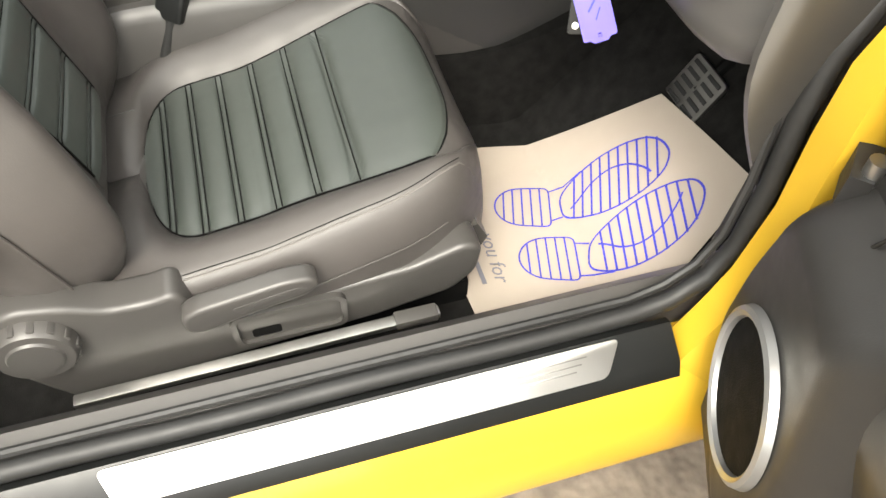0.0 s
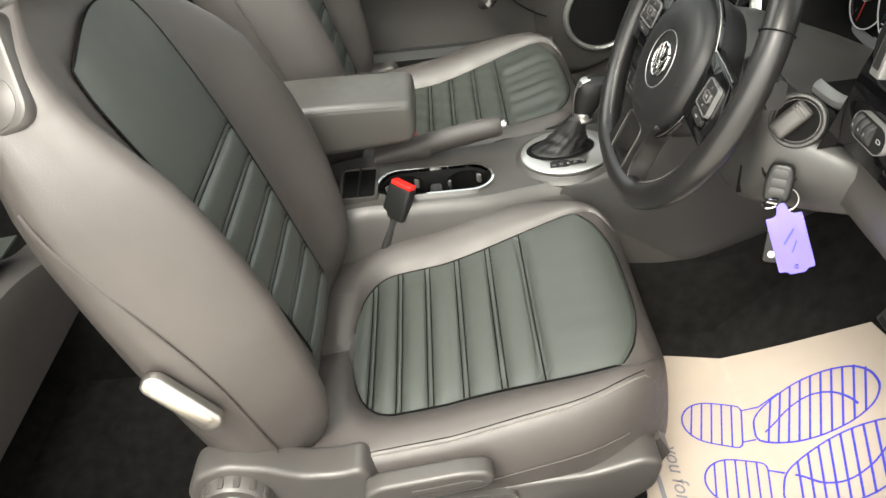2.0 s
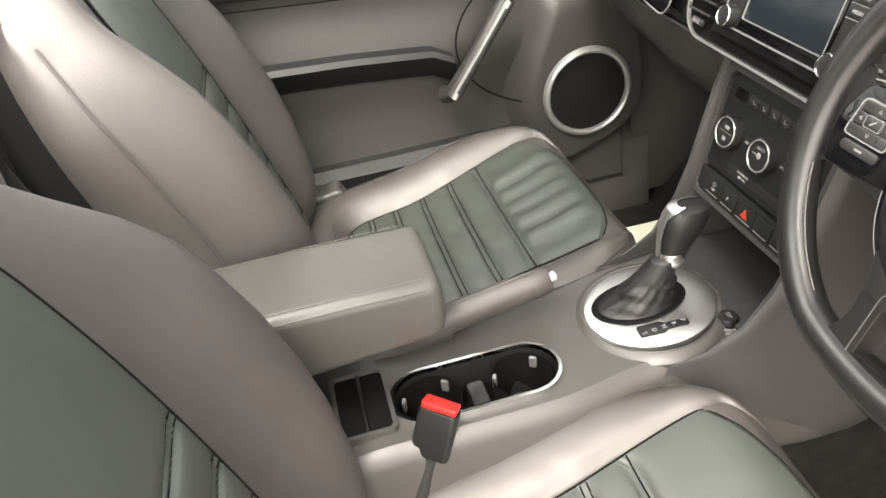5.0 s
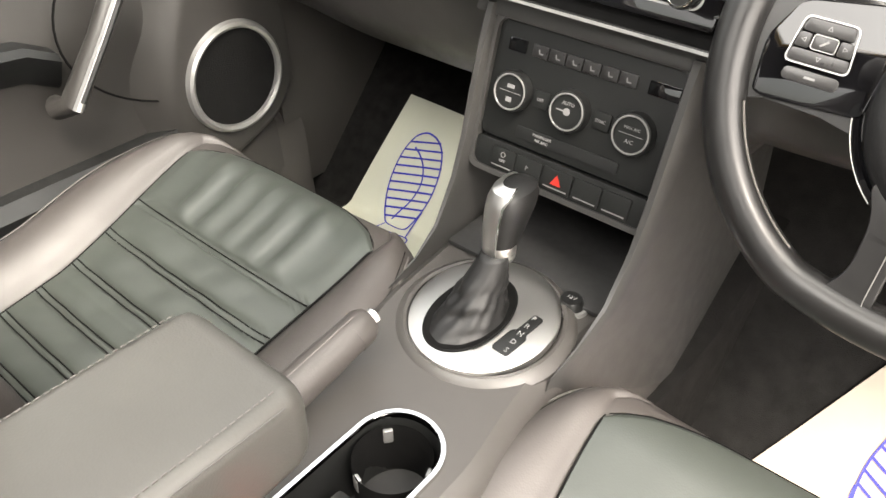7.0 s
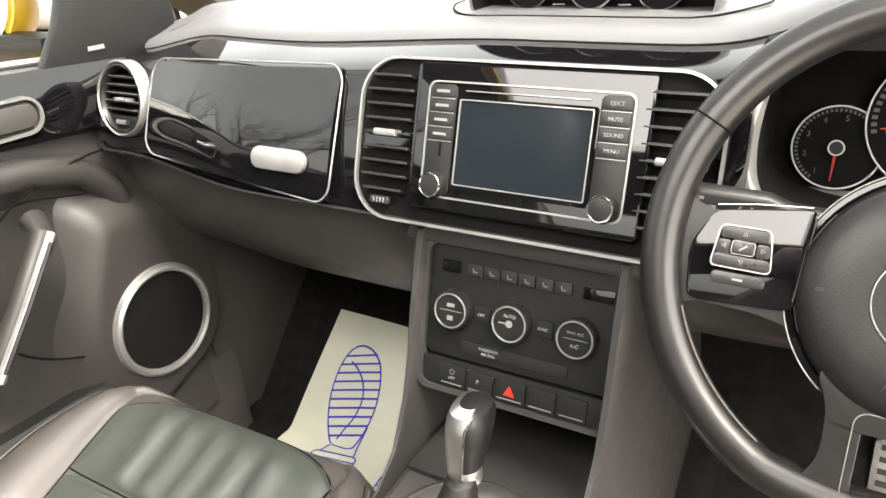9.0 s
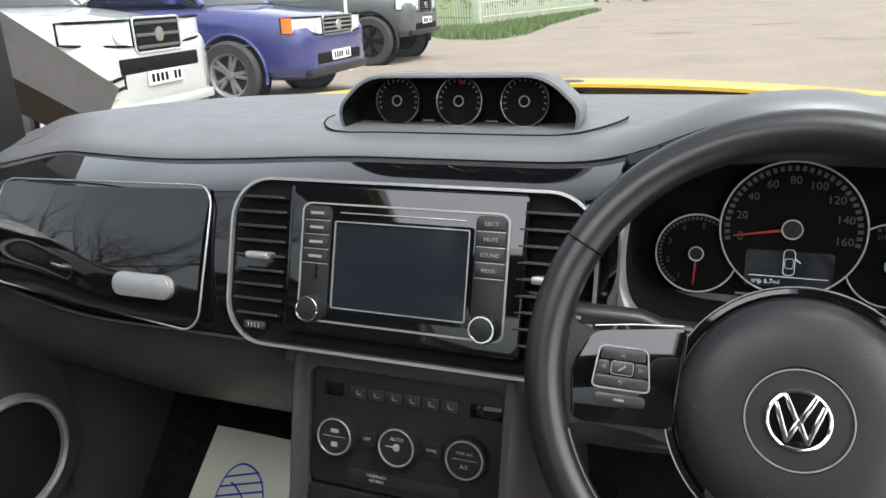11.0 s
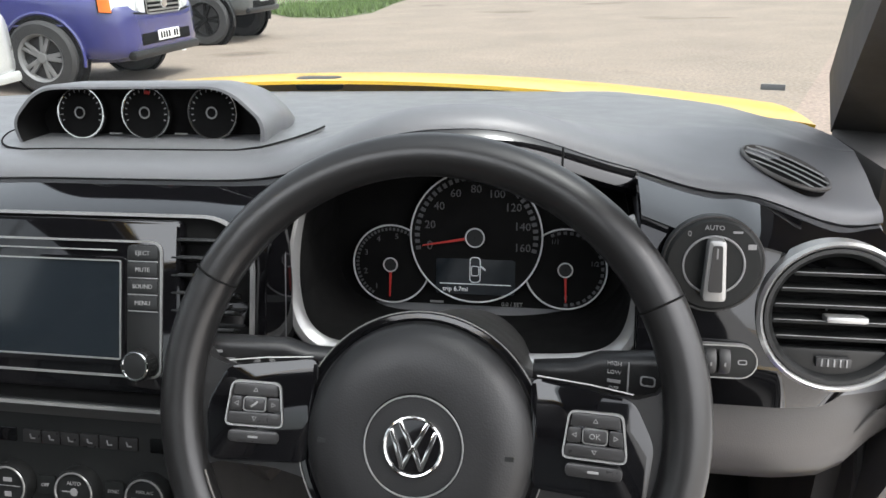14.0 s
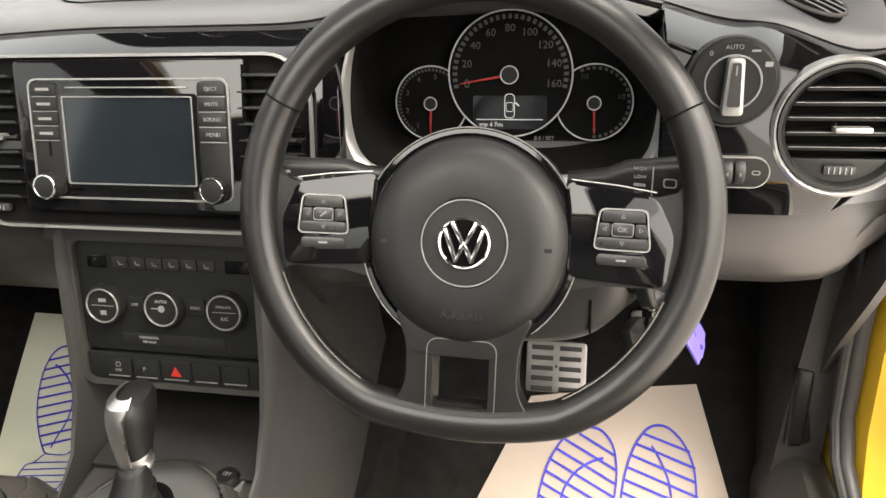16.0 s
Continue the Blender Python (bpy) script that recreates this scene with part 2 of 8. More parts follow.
PURPLE = material("purple_plastic", (0.10, 0.08, 0.40), 0.4, vary=0.08, scale=30)
MARK = material("white_print", (0.75, 0.76, 0.76), 0.6)
DIMMARK = material("grey_print", (0.17, 0.17, 0.17), 0.6)
REDMARK = material("red_print", (0.34, 0.018, 0.012), 0.5)
SCALE = material("dial_print", (0.06, 0.06, 0.064), 0.6)
SILVERED = material("silvered_plastic", (0.55, 0.55, 0.56), 0.4, 0.25)
SCREEN = material("display_glass", (0.009, 0.012, 0.015), 0.10, vary=0.05, spec=0.5)
PILLAR = material("grey_pillar_cloth", (0.075, 0.072, 0.069), 0.95, vary=0.05, fine=0.3, fine_scale=400)
LINING = material("dark_roof_lining", (0.035, 0.034, 0.033), 0.95, vary=0.05, fine=0.5, fine_scale=700)
MESHCLOTH = material("speaker_cloth", (0.005, 0.005, 0.005), 0.8, vary=0.1, spec=0.12, fine=1.0, fine_scale=520, grain="voronoi")
TYRE = material("tyre_rubber", (0.025, 0.025, 0.025), 0.8, vary=0.2)
WHITEPAINT = material("white_paint", (0.43, 0.44, 0.43), 0.25, vary=0.03, coat=1.0)
BLUEPAINT = material("blue_paint", (0.026, 0.028, 0.125), 0.25, vary=0.06, coat=1.0)
GREYPAINT = material("dark_grey_paint", (0.06, 0.065, 0.065), 0.4, vary=0.1, coat=0.5)
BLACKPAINT = material("black_paint", (0.02, 0.021, 0.022), 0.2, vary=0.06, coat=1.0)
PLATE = material("number_plate_white", (0.75, 0.75, 0.73), 0.5)
LAMP = material("headlamp_lens", (0.55, 0.57, 0.58), 0.12, vary=0.25, scale=25, coat=1.0)
AMBER = material("amber_lens", (0.75, 0.16, 0.03), 0.2)
CARGLASS = material("dark_car_glass", (0.02, 0.025, 0.025), 0.06, coat=1.0)
WOODRAIL = material("pale_fence_rail", (0.36, 0.42, 0.30), 0.8, vary=0.15)
FENCEGREEN = material("green_fence_paint", (0.20, 0.36, 0.12), 0.6, vary=0.15)
BARK = material("grey_bark", (0.09, 0.075, 0.055), 0.9, vary=0.3, scale=5, fine=8, fine_scale=25)
TWIG = material("brown_twigs", (0.06, 0.048, 0.035), 0.9, vary=0.3)
LEAF = material("hedge_leaves", (0.05, 0.075, 0.03), 0.6, vary=0.3, scale=2, island=0.5)
GRASS = material("grass_blades", (0.09, 0.14, 0.04), 0.7, vary=0.3, scale=2, island=0.4)


def see_through():
    m = bpy.data.materials.new("window_glass")
    m.use_nodes = True
    nt = m.node_tree
    N, L = nt.nodes, nt.links
    N.remove(N["Principled BSDF"])
    tr, gl, mix = N.new("ShaderNodeBsdfTransparent"), N.new("ShaderNodeBsdfGlossy"), N.new("ShaderNodeMixShader")
    tr.inputs["Color"].default_value = (0.93, 0.97, 0.95, 1)
    gl.inputs["Roughness"].default_value = 0.01
    mix.inputs[0].default_value = 0.06
    L.new(tr.outputs[0], mix.inputs[1])
    L.new(gl.outputs[0], mix.inputs[2])
    L.new(mix.outputs[0], N["Material Output"].inputs["Surface"])
    return m


GLASS = see_through()


def ground_material():
    m = material("gravel_road", (0.205, 0.168, 0.132), 0.95, vary=0.12, scale=0.7, fine=6, fine_scale=60)
    nt = m.node_tree
    N, L = nt.nodes, nt.links
    b = N["Principled BSDF"]
    base = b.inputs["Base Color"].links[0].from_socket
    co = N.new("ShaderNodeTexCoord")
    no = N.new("ShaderNodeTexNoise")
    no.inputs["Scale"].default_value, no.inputs["Detail"].default_value = 0.35, 8
    L.new(co.outputs["Object"], no.inputs["Vector"])
    st = N.new("ShaderNodeMapRange")
    st.inputs["From Min"].default_value, st.inputs["From Max"].default_value = 0.60, 0.70
    L.new(no.outputs["Fac"], st.inputs["Value"])
    mix = N.new("ShaderNodeMix")
    mix.data_type = "RGBA"
    mix.inputs["B"].default_value = (0.10, 0.075, 0.055, 1)
    L.new(st.outputs[0], mix.inputs["Factor"])
    L.new(base, mix.inputs["A"])
    n3 = N.new("ShaderNodeTexNoise")
    n3.inputs["Scale"].default_value, n3.inputs["Detail"].default_value = 28, 5
    L.new(co.outputs["Object"], n3.inputs["Vector"])
    s3 = N.new("ShaderNodeMapRange")
    s3.inputs["From Min"].default_value, s3.inputs["From Max"].default_value = 0.35, 0.65
    s3.inputs["To Min"].default_value, s3.inputs["To Max"].default_value = 0.75, 1.2
    L.new(n3.outputs["Fac"], s3.inputs["Value"])
    mu = N.new("ShaderNodeVectorMath")
    mu.operation = "SCALE"
    L.new(mix.outputs["Result"], mu.inputs[0])
    L.new(s3.outputs[0], mu.inputs["Scale"])
    L.new(mu.outputs[0], b.inputs["Base Color"])
    return m


ROAD = ground_material()
SOIL = material("verge_grass", (0.085, 0.105, 0.045), 0.95, vary=0.35, scale=1.5, fine=20, fine_scale=25)


# ---- ground ----
def land(x, y):
    """Height of the ground."""
    return 0.24 * sm(-1.5, -5.0, x) * (1 - sm(1.0, 4.0, y))


def ground_sheet():
    xs = [-400, -150, -60, -30, -20] + [-15 + i for i in range(31)] + [20, 30, 60, 150, 400]
    ys = [-400, -150, -60, -30, -20] + [-12 + i for i in range(45)] + [45, 70, 150, 400]
    return loft([[(x, y, land(x, y)) for y in ys] for x in xs], cap=False, ring=False)


tagged(part("ground", ground_sheet(), ROAD), "pale brown gravel road with damp stains", "ground", kind="structure")


# ---- the car's shell ----
def floor_z(x, y):
    r0 = 0.15 if x > 0 else 0.27
    z = 0.222 + max(0.0, y - r0) * 1.0
    tunnel = 0.2 * (1 - sm(0.09, 0.17, abs(x)))
    return max(z, 0.222 + tunnel) + 0.25 * sm(-1.05, -1.15, y)


shell = thing("car_body", (0, 0, 0.15), "bright yellow car body shell with black trim", "car body", kind="structure")
part("carpet", sheet(lambda u, v: ((u * 2 - 1) * 0.70, -1.6 + 2.2 * v, floor_z((u * 2 - 1) * 0.70, -1.6 + 2.2 * v)), 60, 80, 0.01), CARPET, shell, "black floor carpet")
for side in (1, -1):
    part("tunnel_carpet", bevel(loft([[(side * (x + 0.03 * sm(-0.1, 0.25, y)), y, z + 0.10 * sm(0.05, 0.45, y) * (z > 0.3)) for x, z in ((0.10, 0.20), (0.156, 0.20), (0.150, 0.34), (0.143, 0.372), (0.10, 0.375))] for y in np.linspace(-0.13, 0.60, 20)]), 0.008, 2, 40), CARPET, shell)
part("firewall", rbox((0, 0.66, 0.55), (1.44, 0.03, 0.70), 0.004), DARK, shell)
part("underside", rbox((0, -0.5, 0.16), (1.60, 3.0, 0.04), 0.01), DARK, shell)


def sill_run(side, section, y0, y1, n=24, curl=0.0):
    """A section of (x, z) swept along the door's lower edge, curling up at the front."""
    loops = []
    for i in range(n + 1):
        t = i / n
        y = y0 + (y1 - y0) * t
        loops.append([(side * x, y, z + curl * max(0, t - 0.8) ** 2) for x, z in section])
    return loft(loops)


for side in (1, -1):
    part("sill_panel", sill_run(side, [(0.73, 0.37), (0.80, 0.375), (0.825, 0.355), (0.84, 0.31), (0.85, 0.25), (0.83, 0.18), (0.74, 0.17)], -0.95, 0.36), YELLOW, shell)
    part("inner_sill", sill_run(side, [(0.655, 0.22), (0.665, 0.36), (0.68, 0.405), (0.70, 0.425), (0.735, 0.415), (0.74, 0.36), (0.74, 0.22)], -1.05, 0.26), HARD, shell, "grained black plastic inner sill")
    part("door_seal", tube([(side * 0.742, -1.0 + 1.08 * i / 20, 0.420 + 0.002 * math.sin(i)) for i in range(21)] + [(side * x, y, z) for x, y, z in ((0.741, 0.13, 0.432), (0.737, 0.175, 0.458), (0.734, 0.20, 0.51), (0.731, 0.207, 0.60), (0.727, 0.205, 0.69), (0.722, 0.215, 0.76), (0.722, 0.235, 0.82), (0.735, 0.30, 0.87))], 0.012, 10), RUBBER, shell, "black rubber door seal")
    part("seal_lip", tube([(side * 0.728, -1.0 + 1.08 * i / 20, 0.434) for i in range(21)] + [(side * x, y, z) for x, y, z in ((0.727, 0.125, 0.446), (0.723, 0.165, 0.470), (0.720, 0.188, 0.515), (0.717, 0.194, 0.60), (0.713, 0.192, 0.69), (0.706, 0.205, 0.80))], 0.0055, 8), RUBBER, shell)
    part("sill_strip", sill_run(side, [(0.752, 0.37), (0.752, 0.413), (0.762, 0.418), (0.802, 0.392), (0.812, 0.372)], -0.66, 0.125), TRIM, shell, "black plastic sill strip")
    tilt = Matrix.Rotation(side * radians(33), 4, "Y")
    plate = prism(rounded([(-0.021, -0.29), (0.021, -0.275), (0.021, 0.275), (-0.021, 0.30)], 0.01), 0, 0.003, Matrix.Translation((side * 0.784, -0.245, 0.4075)) @ tilt @ Matrix.Diagonal((side, 1, 1, 1)), 0.001)
    sp = part("sill_plate", plate, ALU, shell, "brushed aluminium sill plate")
    for k in range(3):
        part("groove", rbox((side * (0.778 + 0.006 * k), -0.04 - 0.008 * k, 0.4155 - 0.004 * k), (0.0016, 0.10, 0.0008), 0.0002, tilt), STEEL, sp)
    part("drain_slot", rbox((side * 0.828, -0.38, 0.352), (0.010, 0.055, 0.012), 0.004, Matrix.Rotation(side * radians(45), 4, "Y")), DARK, shell)

# front door pillars: yellow outside, lining inside
for side in (1, -1):
    lo = [[(side * x, y, z) for x, y in ((0.742, y0 + 0.02), (0.757, y0 - 0.008), (0.798, y0 - 0.012), (0.822, y0 + 0.03), (0.825, y0 + 0.16), (0.735, y0 + 0.16))] for z, y0 in ((0.30, 0.10), (0.38, 0.140), (0.44, 0.168), (0.50, 0.190), (0.60, 0.205), (0.70, 0.202), (0.78, 0.205), (0.83, 0.225))]
    part("hinge_pillar", bevel(loft(lo), 0.006, 2), YELLOW, shell)
    kick = [(0.665, 0.215), (0.725, 0.205), (0.725, 0.50), (0.665, 0.50)]
    part("kick_panel", bevel(loft([[(side * (x + 0.012 * k * (x < 0.7)), y + 0.008 * k * (i < 2), 0.25 + 0.20 * k) for i, (x, y) in enumerate(kick)] for k in range(4)]), 0.01, 2), HARD, shell, "grained black kick panel")
    # sloping windscreen pillar
    a, b = (Vector((0.770, 0.60, 0.970)), Vector((0.575, -0.22, 1.375))) if side > 0 else (Vector((-0.835, 0.60, 0.955)), Vector((-0.625, -0.22, 1.36)))
    prof = [(-0.012, -0.035), (0.08, -0.050), (0.12, 0.01), (0.06, 0.045), (-0.005, 0.035)]
    loops = []
    for i in range(9):
        t = i / 8
        p = a.lerp(b, t) + Vector((0, 0, 0.01 * math.sin(math.pi * t)))
        loops.append([p + Vector((side * u, w * 0.9, w * 0.9)) for u, w in prof])
    part("pillar_lining", bevel(loft(loops), 0.008, 2), PILLAR, shell, "grey windscreen pillar lining")
    loops = [[q + Vector((side * 0.07, 0.0, 0.035)) for q in lp] for lp in loops]
    part("pillar_skin", bevel(loft(loops[4:]), 0.008, 2), YELLOW, shell)
    part("pillar_foot", bevel(loft([[(side * x, y, z) for x, y in ((0.745, 0.52), (0.750, 0.36), (0.80, 0.33), (0.84, 0.62), (0.79, 0.66))] for z in (0.80, 0.88, 0.945)]), 0.012, 2), PILLAR, shell, "grey pillar foot lining")
    # middle pillar
    mp = [[(side * (x - 0.03 * max(0, k - 0.4)), y - 0.06 * max(0, k - 0.5), z) for x, y in ((0.66, -1.04), (0.80, -1.02), (0.80, -0.843), (0.66, -0.846))] for k, z, x_in in ((0, 0.30, 0), (0.4, 0.8, 0), (1.0, 1.10, 0), (2.0, 1.40, 0))]
    part("middle_pillar", bevel(loft(mp), 0.015, 2), TRIM, shell, "dark middle pillar lining")
    part("pillar_belt", loft([[(side * 0.632, -0.93 - 0.10 * k, 0.55 + 0.4 * k), (side * 0.632, -0.975 - 0.10 * k, 0.55 + 0.4 * k), (side * 0.629, -0.975 - 0.10 * k, 0.55 + 0.4 * k), (side * 0.629, -0.93 - 0.10 * k, 0.55 + 0.4 * k)] for k in (0, 1, 2)]), RUBBER, shell, "black woven seat belt")
    # rear side trim
    part("rear_side_trim", bevel(loft([[(side * x, -0.955 - 0.95 * k, z) for x, z in ((0.60, 0.40), (0.74, 0.40), (0.76, 1.0), (0.70, 0.98), (0.66, 0.80), (0.60, 0.66))] for k in (0, 0.5, 1)]), 0.02, 2), HARD, shell, "dark rear side trim")
    part("rear_flank", bevel(loft([[(side * x, -0.93 - 1.4 * k, z) for x, z in ((0.78, 0.2), (0.90, 0.3), (0.90, 0.75), (0.80, 1.0), (0.77, 1.0))] for k in (0, 0.5, 1)]), 0.02, 2), YELLOW, shell)


def roof_pt(u, v, dz=0.0):
    x = (u * 2 - 1) * 0.62
    y = -0.24 - 1.5 * v
    return (x, y, 1.43 - 0.10 * (u * 2 - 1) ** 2 + 0.06 * math.sin(math.pi * min(1, v * 1.1)) - 0.22 * max(0, v - 0.55) ** 1.6 * 2 + dz)


def roof_with_opening(dz):
    """The roof round a wide glazed opening, unseen and added to let light in."""
    bands = [(0.0, 0.16, 0.0, 1.0), (0.84, 1.0, 0.0, 1.0), (0.16, 0.84, 0.0, 0.10), (0.16, 0.84, 0.62, 1.0)]
    return join(*[sheet(lambda u, v: roof_pt(u0 + (u1 - u0) * u, v0 + (v1 - v0) * v, dz), 8, 10, 0.01) for u0, u1, v0, v1 in bands])


part("roof_lining", roof_with_opening(0.0), LINING, shell, "dark grey roof lining")
part("roof_skin", roof_with_opening(0.04), YELLOW, shell)
# Pane over the added opening; it lets sky light down onto the seats.
sr = part("roof_opening_glass", sheet(lambda u, v: roof_pt(0.15 + 0.70 * u, 0.09 + 0.54 * v, 0.047), 10, 10), GLASS, shell, "clear glass over the added roof opening")
sr.visible_shadow = False
rw_ = part("rear_window", sheet(lambda u, v: ((u * 2 - 1) * (0.56 + 0.10 * v), -1.74 - 0.30 * v, 1.24 - 0.22 * v), 6, 4), GLASS, shell, "clear rear window")
rw_.visible_shadow = False
part("boot_lid", sheet(lambda u, v: ((u * 2 - 1) * (0.80 - 0.05 * (1 - v)), -2.04 - 0.34 * math.sin(v * 1.4) - 0.04 * (1 - (u * 2 - 1) ** 2), 1.02 - 0.74 * v ** 1.6), 16, 14, 0.02), YELLOW, shell, "yellow boot lid")
part("tailgate", sheet(lambda u, v: ((u * 2 - 1) * 0.70, -1.95 - 0.25 * v, 1.02 - 0.8 * v), 4, 6, 0.03), DARK, shell)


def bonnet_pt(u, v):
    s = u * 2 - 1
    y = 0.80 + 0.95 * v
    return (s * (0.76 + 0.02 * v), y - 0.16 * s * s * (1 - v), 0.973 - 0.29 * v * v - 0.040 * s * s)


part("bonnet", sheet(bonnet_pt, 30, 24, 0.006), YELLOW, shell, "yellow bonnet")
for side in (1, -1):
    part("front_wing", loft([[(side * x, y, z - 0.30 * max(0, y - 0.7) ** 2 * (z > 0.5)) for x, z in ((0.77, 0.2), (0.90, 0.25), (0.905, 0.6), (0.87, 0.80), (0.80, 0.885), (0.77, 0.88))] for y in (0.35, 0.7, 0.9, 1.1, 1.3, 1.6)]), YELLOW, shell)
part("front_end", sheet(lambda u, v: ((u * 2 - 1) * 0.85, 1.72 + 0.2 * v - 0.2 * (u * 2 - 1) ** 2, 0.78 - 0.55 * v), 10, 6, 0.02), YELLOW, shell)
part("scuttle", sheet(lambda u, v: ((u * 2 - 1) * 0.74, 0.72 + 0.10 * v - 0.14 * (u * 2 - 1) ** 2, 0.948 - 0.012 * v - 0.03 * (u * 2 - 1) ** 2), 20, 3, 0.01), TRIM, shell)

# windscreen
def screen_pt(u, v):
    s = u * 2 - 1
    w = 0.71 - 0.10 * v
    return (s * w, 0.76 - 0.16 * s * s * (1 - 0.5 * v) - 0.98 * v, 0.955 - 0.02 * s * s + 0.45 * v)


ws = part("windscreen", sheet(screen_pt, 16, 8), GLASS, shell, "curved clear windscreen")
ws.visible_shadow = False
band = part("screen_mark", rbox((0.690, 0.600, 0.990), (0.030, 0.002, 0.008), 0.001, Matrix.Rotation(radians(-20), 4, "Z")), DIMMARK, shell)
wiper = thing("wiper", (0.0, 0.86, 0.96), "black windscreen wiper resting on the scuttle", "wiper")
part("blade", tube([(-0.55 + 0.62 * i / 10, 0.78 - 0.08 * (abs(-0.55 + 0.62 * i / 10) / 0.6) ** 2, 0.957 - 0.006 * (i / 10)) for i in range(11)], 0.006, 6), RUBBER, wiper)
part("arm_pivot", bevel(prism(rrect(0.085, 0.04, 0.018), 0, 0.022, T(-0.01, 0.84, 0.952)), 0.006), TRIM, wiper)

# passenger door mirror
mirror = thing("door_mirror", (-0.86, 0.12, 0.92), "yellow door mirror with a bright glass", "mirror")
part("mirror_shell", xf(lathe([(0.02, -0.075), (0.07, -0.06), (0.098, -0.02), (0.10, 0.0)], Matrix.Identity(4), 28), T(-0.97, 0.14, 1.0) @ Matrix.Rotation(radians(75), 4, "X") @ Matrix.Diagonal((1.1, 0.8, 1, 1))), YELLOW, mirror)
part("mirror_glass", xf(lathe([(0.09, 0.001), (0.09, 0.004)], Matrix.Identity(4), 28), T(-0.97, 0.14, 1.0) @ Matrix.Rotation(radians(75), 4, "X") @ Matrix.Diagonal((1.1, 0.8, 1, 1))), CHROME, mirror)
part("mirror_foot", rbox((-0.85, 0.14, 0.94), (0.14, 0.05, 0.05), 0.02), TRIM, mirror)

# ---- dashboard ----
def face_y(x):
    """How far forward the face of the dashboard stands at x."""
    return 0.076 + 0.046 * sm(0.20, 0.52, x) + 0.028 * sm(0.35, 0.60, -x) + 0.9 * max(0.0, abs(x + 0.01) - 0.62) ** 1.5


def hump(x):
    """The rise of the pad over the instruments."""
    return math.exp(-(abs(x - 0.338) / 0.120) ** 2.6)


def lip_z(x):
    """Height of the pad's rear edge, under which the gloss fascia begins."""
    return 0.974 + 0.053 * hump(x) - 0.016 * sm(0.48, 0.58, x) - 0.035 * sm(0.58, 0.70, x) - 0.011 * sm(0.05, 0.35, -x) - 0.030 * sm(0.50, 0.72, -x)


def lip_y(x):
    return face_y(x) + 0.106 - 0.036 * hump(x)


def dash_section(x):
    f = face_y(x)
    hood = hump(x)
    edge = sm(0.60, 0.73, abs(x))
    well = 0.20 < x < 0.497
    d = 0.16 * sm(0.45, 0.72, abs(x))
    lz, ly = lip_z(x), lip_y(x)
    top = [(0.80 - d, 0.955 - 0.015 * edge), (0.66 - d * 0.7, 0.972 - 0.02 * edge), (0.50 - d * 0.4, 0.982 + 0.003 * hood - 0.02 * edge), (0.36, 0.987 + 0.014 * hood - 0.025 * edge),
           (ly + 0.100, 0.989 + 0.027 * hood - 0.028 * edge), (ly + 0.060, 0.5 * (0.989 + 0.032 * hood - 0.028 * edge) + 0.5 * (lz + 0.014)), (ly + 0.028, lz + 0.0125), (ly + 0.010, lz + 0.008),
           (ly + 0.002, lz + 0.002), (ly, lz - 0.003), (ly + 0.004, lz - 0.006)]
    if well:
        mid = [(0.285, 0.95), (0.285, 0.85), (0.26, 0.825), (f + 0.02, 0.815)]
    else:
        mid = [(f + 0.048, 0.92 - 0.04 * edge), (f + 0.036, 0.87), (f + 0.026, 0.835), (f + 0.012, 0.805)]
    drv = sm(0.14, 0.17, x)
    low_p = [(f + 0.018, 0.79), (f + 0.028, 0.75), (f + 0.05, 0.70), (f + 0.085, 0.652), (0.22, 0.635), (0.45, 0.62), (0.64, 0.60)]
    low_d = [(f + 0.008, 0.79), (f + 0.002, 0.765), (f + 0.002, 0.742), (f + 0.018, 0.722), (0.22, 0.705), (0.45, 0.65), (0.64, 0.60)]
    low_d = [(y, z + 0.040 * sm(0.665, 0.72, x) * (z < 0.77)) for y, z in low_d]
    low = [(a[0] + (b[0] - a[0]) * drv, a[1] + (b[1] - a[1]) * drv) for a, b in zip(low_p, low_d)]
    back = [(0.64, 0.9)]
    return [(x, y, z) for y, z in top + mid + low + back]


dash = thing("dashboard", (0, 0.3, 0.62), "dark soft-touch car dashboard with piano black fascia", "dashboard")
xs = sorted([-0.72 + 1.44 * i / 72 for i in range(73)] + [0.199, 0.201, 0.496, 0.498])
part("dash_pad", loft([dash_section(x)[:15] for x in xs], cap=False, ring=False), SOFT, dash, "soft grained charcoal dash pad", sharp=50)
part("lower_dash", loft([dash_section(x)[14:] + dash_section(x)[:1] for x in xs], cap=False, ring=False), HARD, dash, "dark grained lower dash", sharp=50)
for k in (0, -1):
    end = bmesh.new()
    end.faces.new([end.verts.new(p) for p in dash_section(xs[k])])
    part("dash_end", end, HARD, dash)

FL = 18.0


def on_face(x, z, out=0.0, lean=FL):
    """A frame on the dashboard's face at x and height z."""
    y = face_y(x) + (z - 0.852) * math.tan(radians(lean))
    return facing((x, y - out, z), lean)


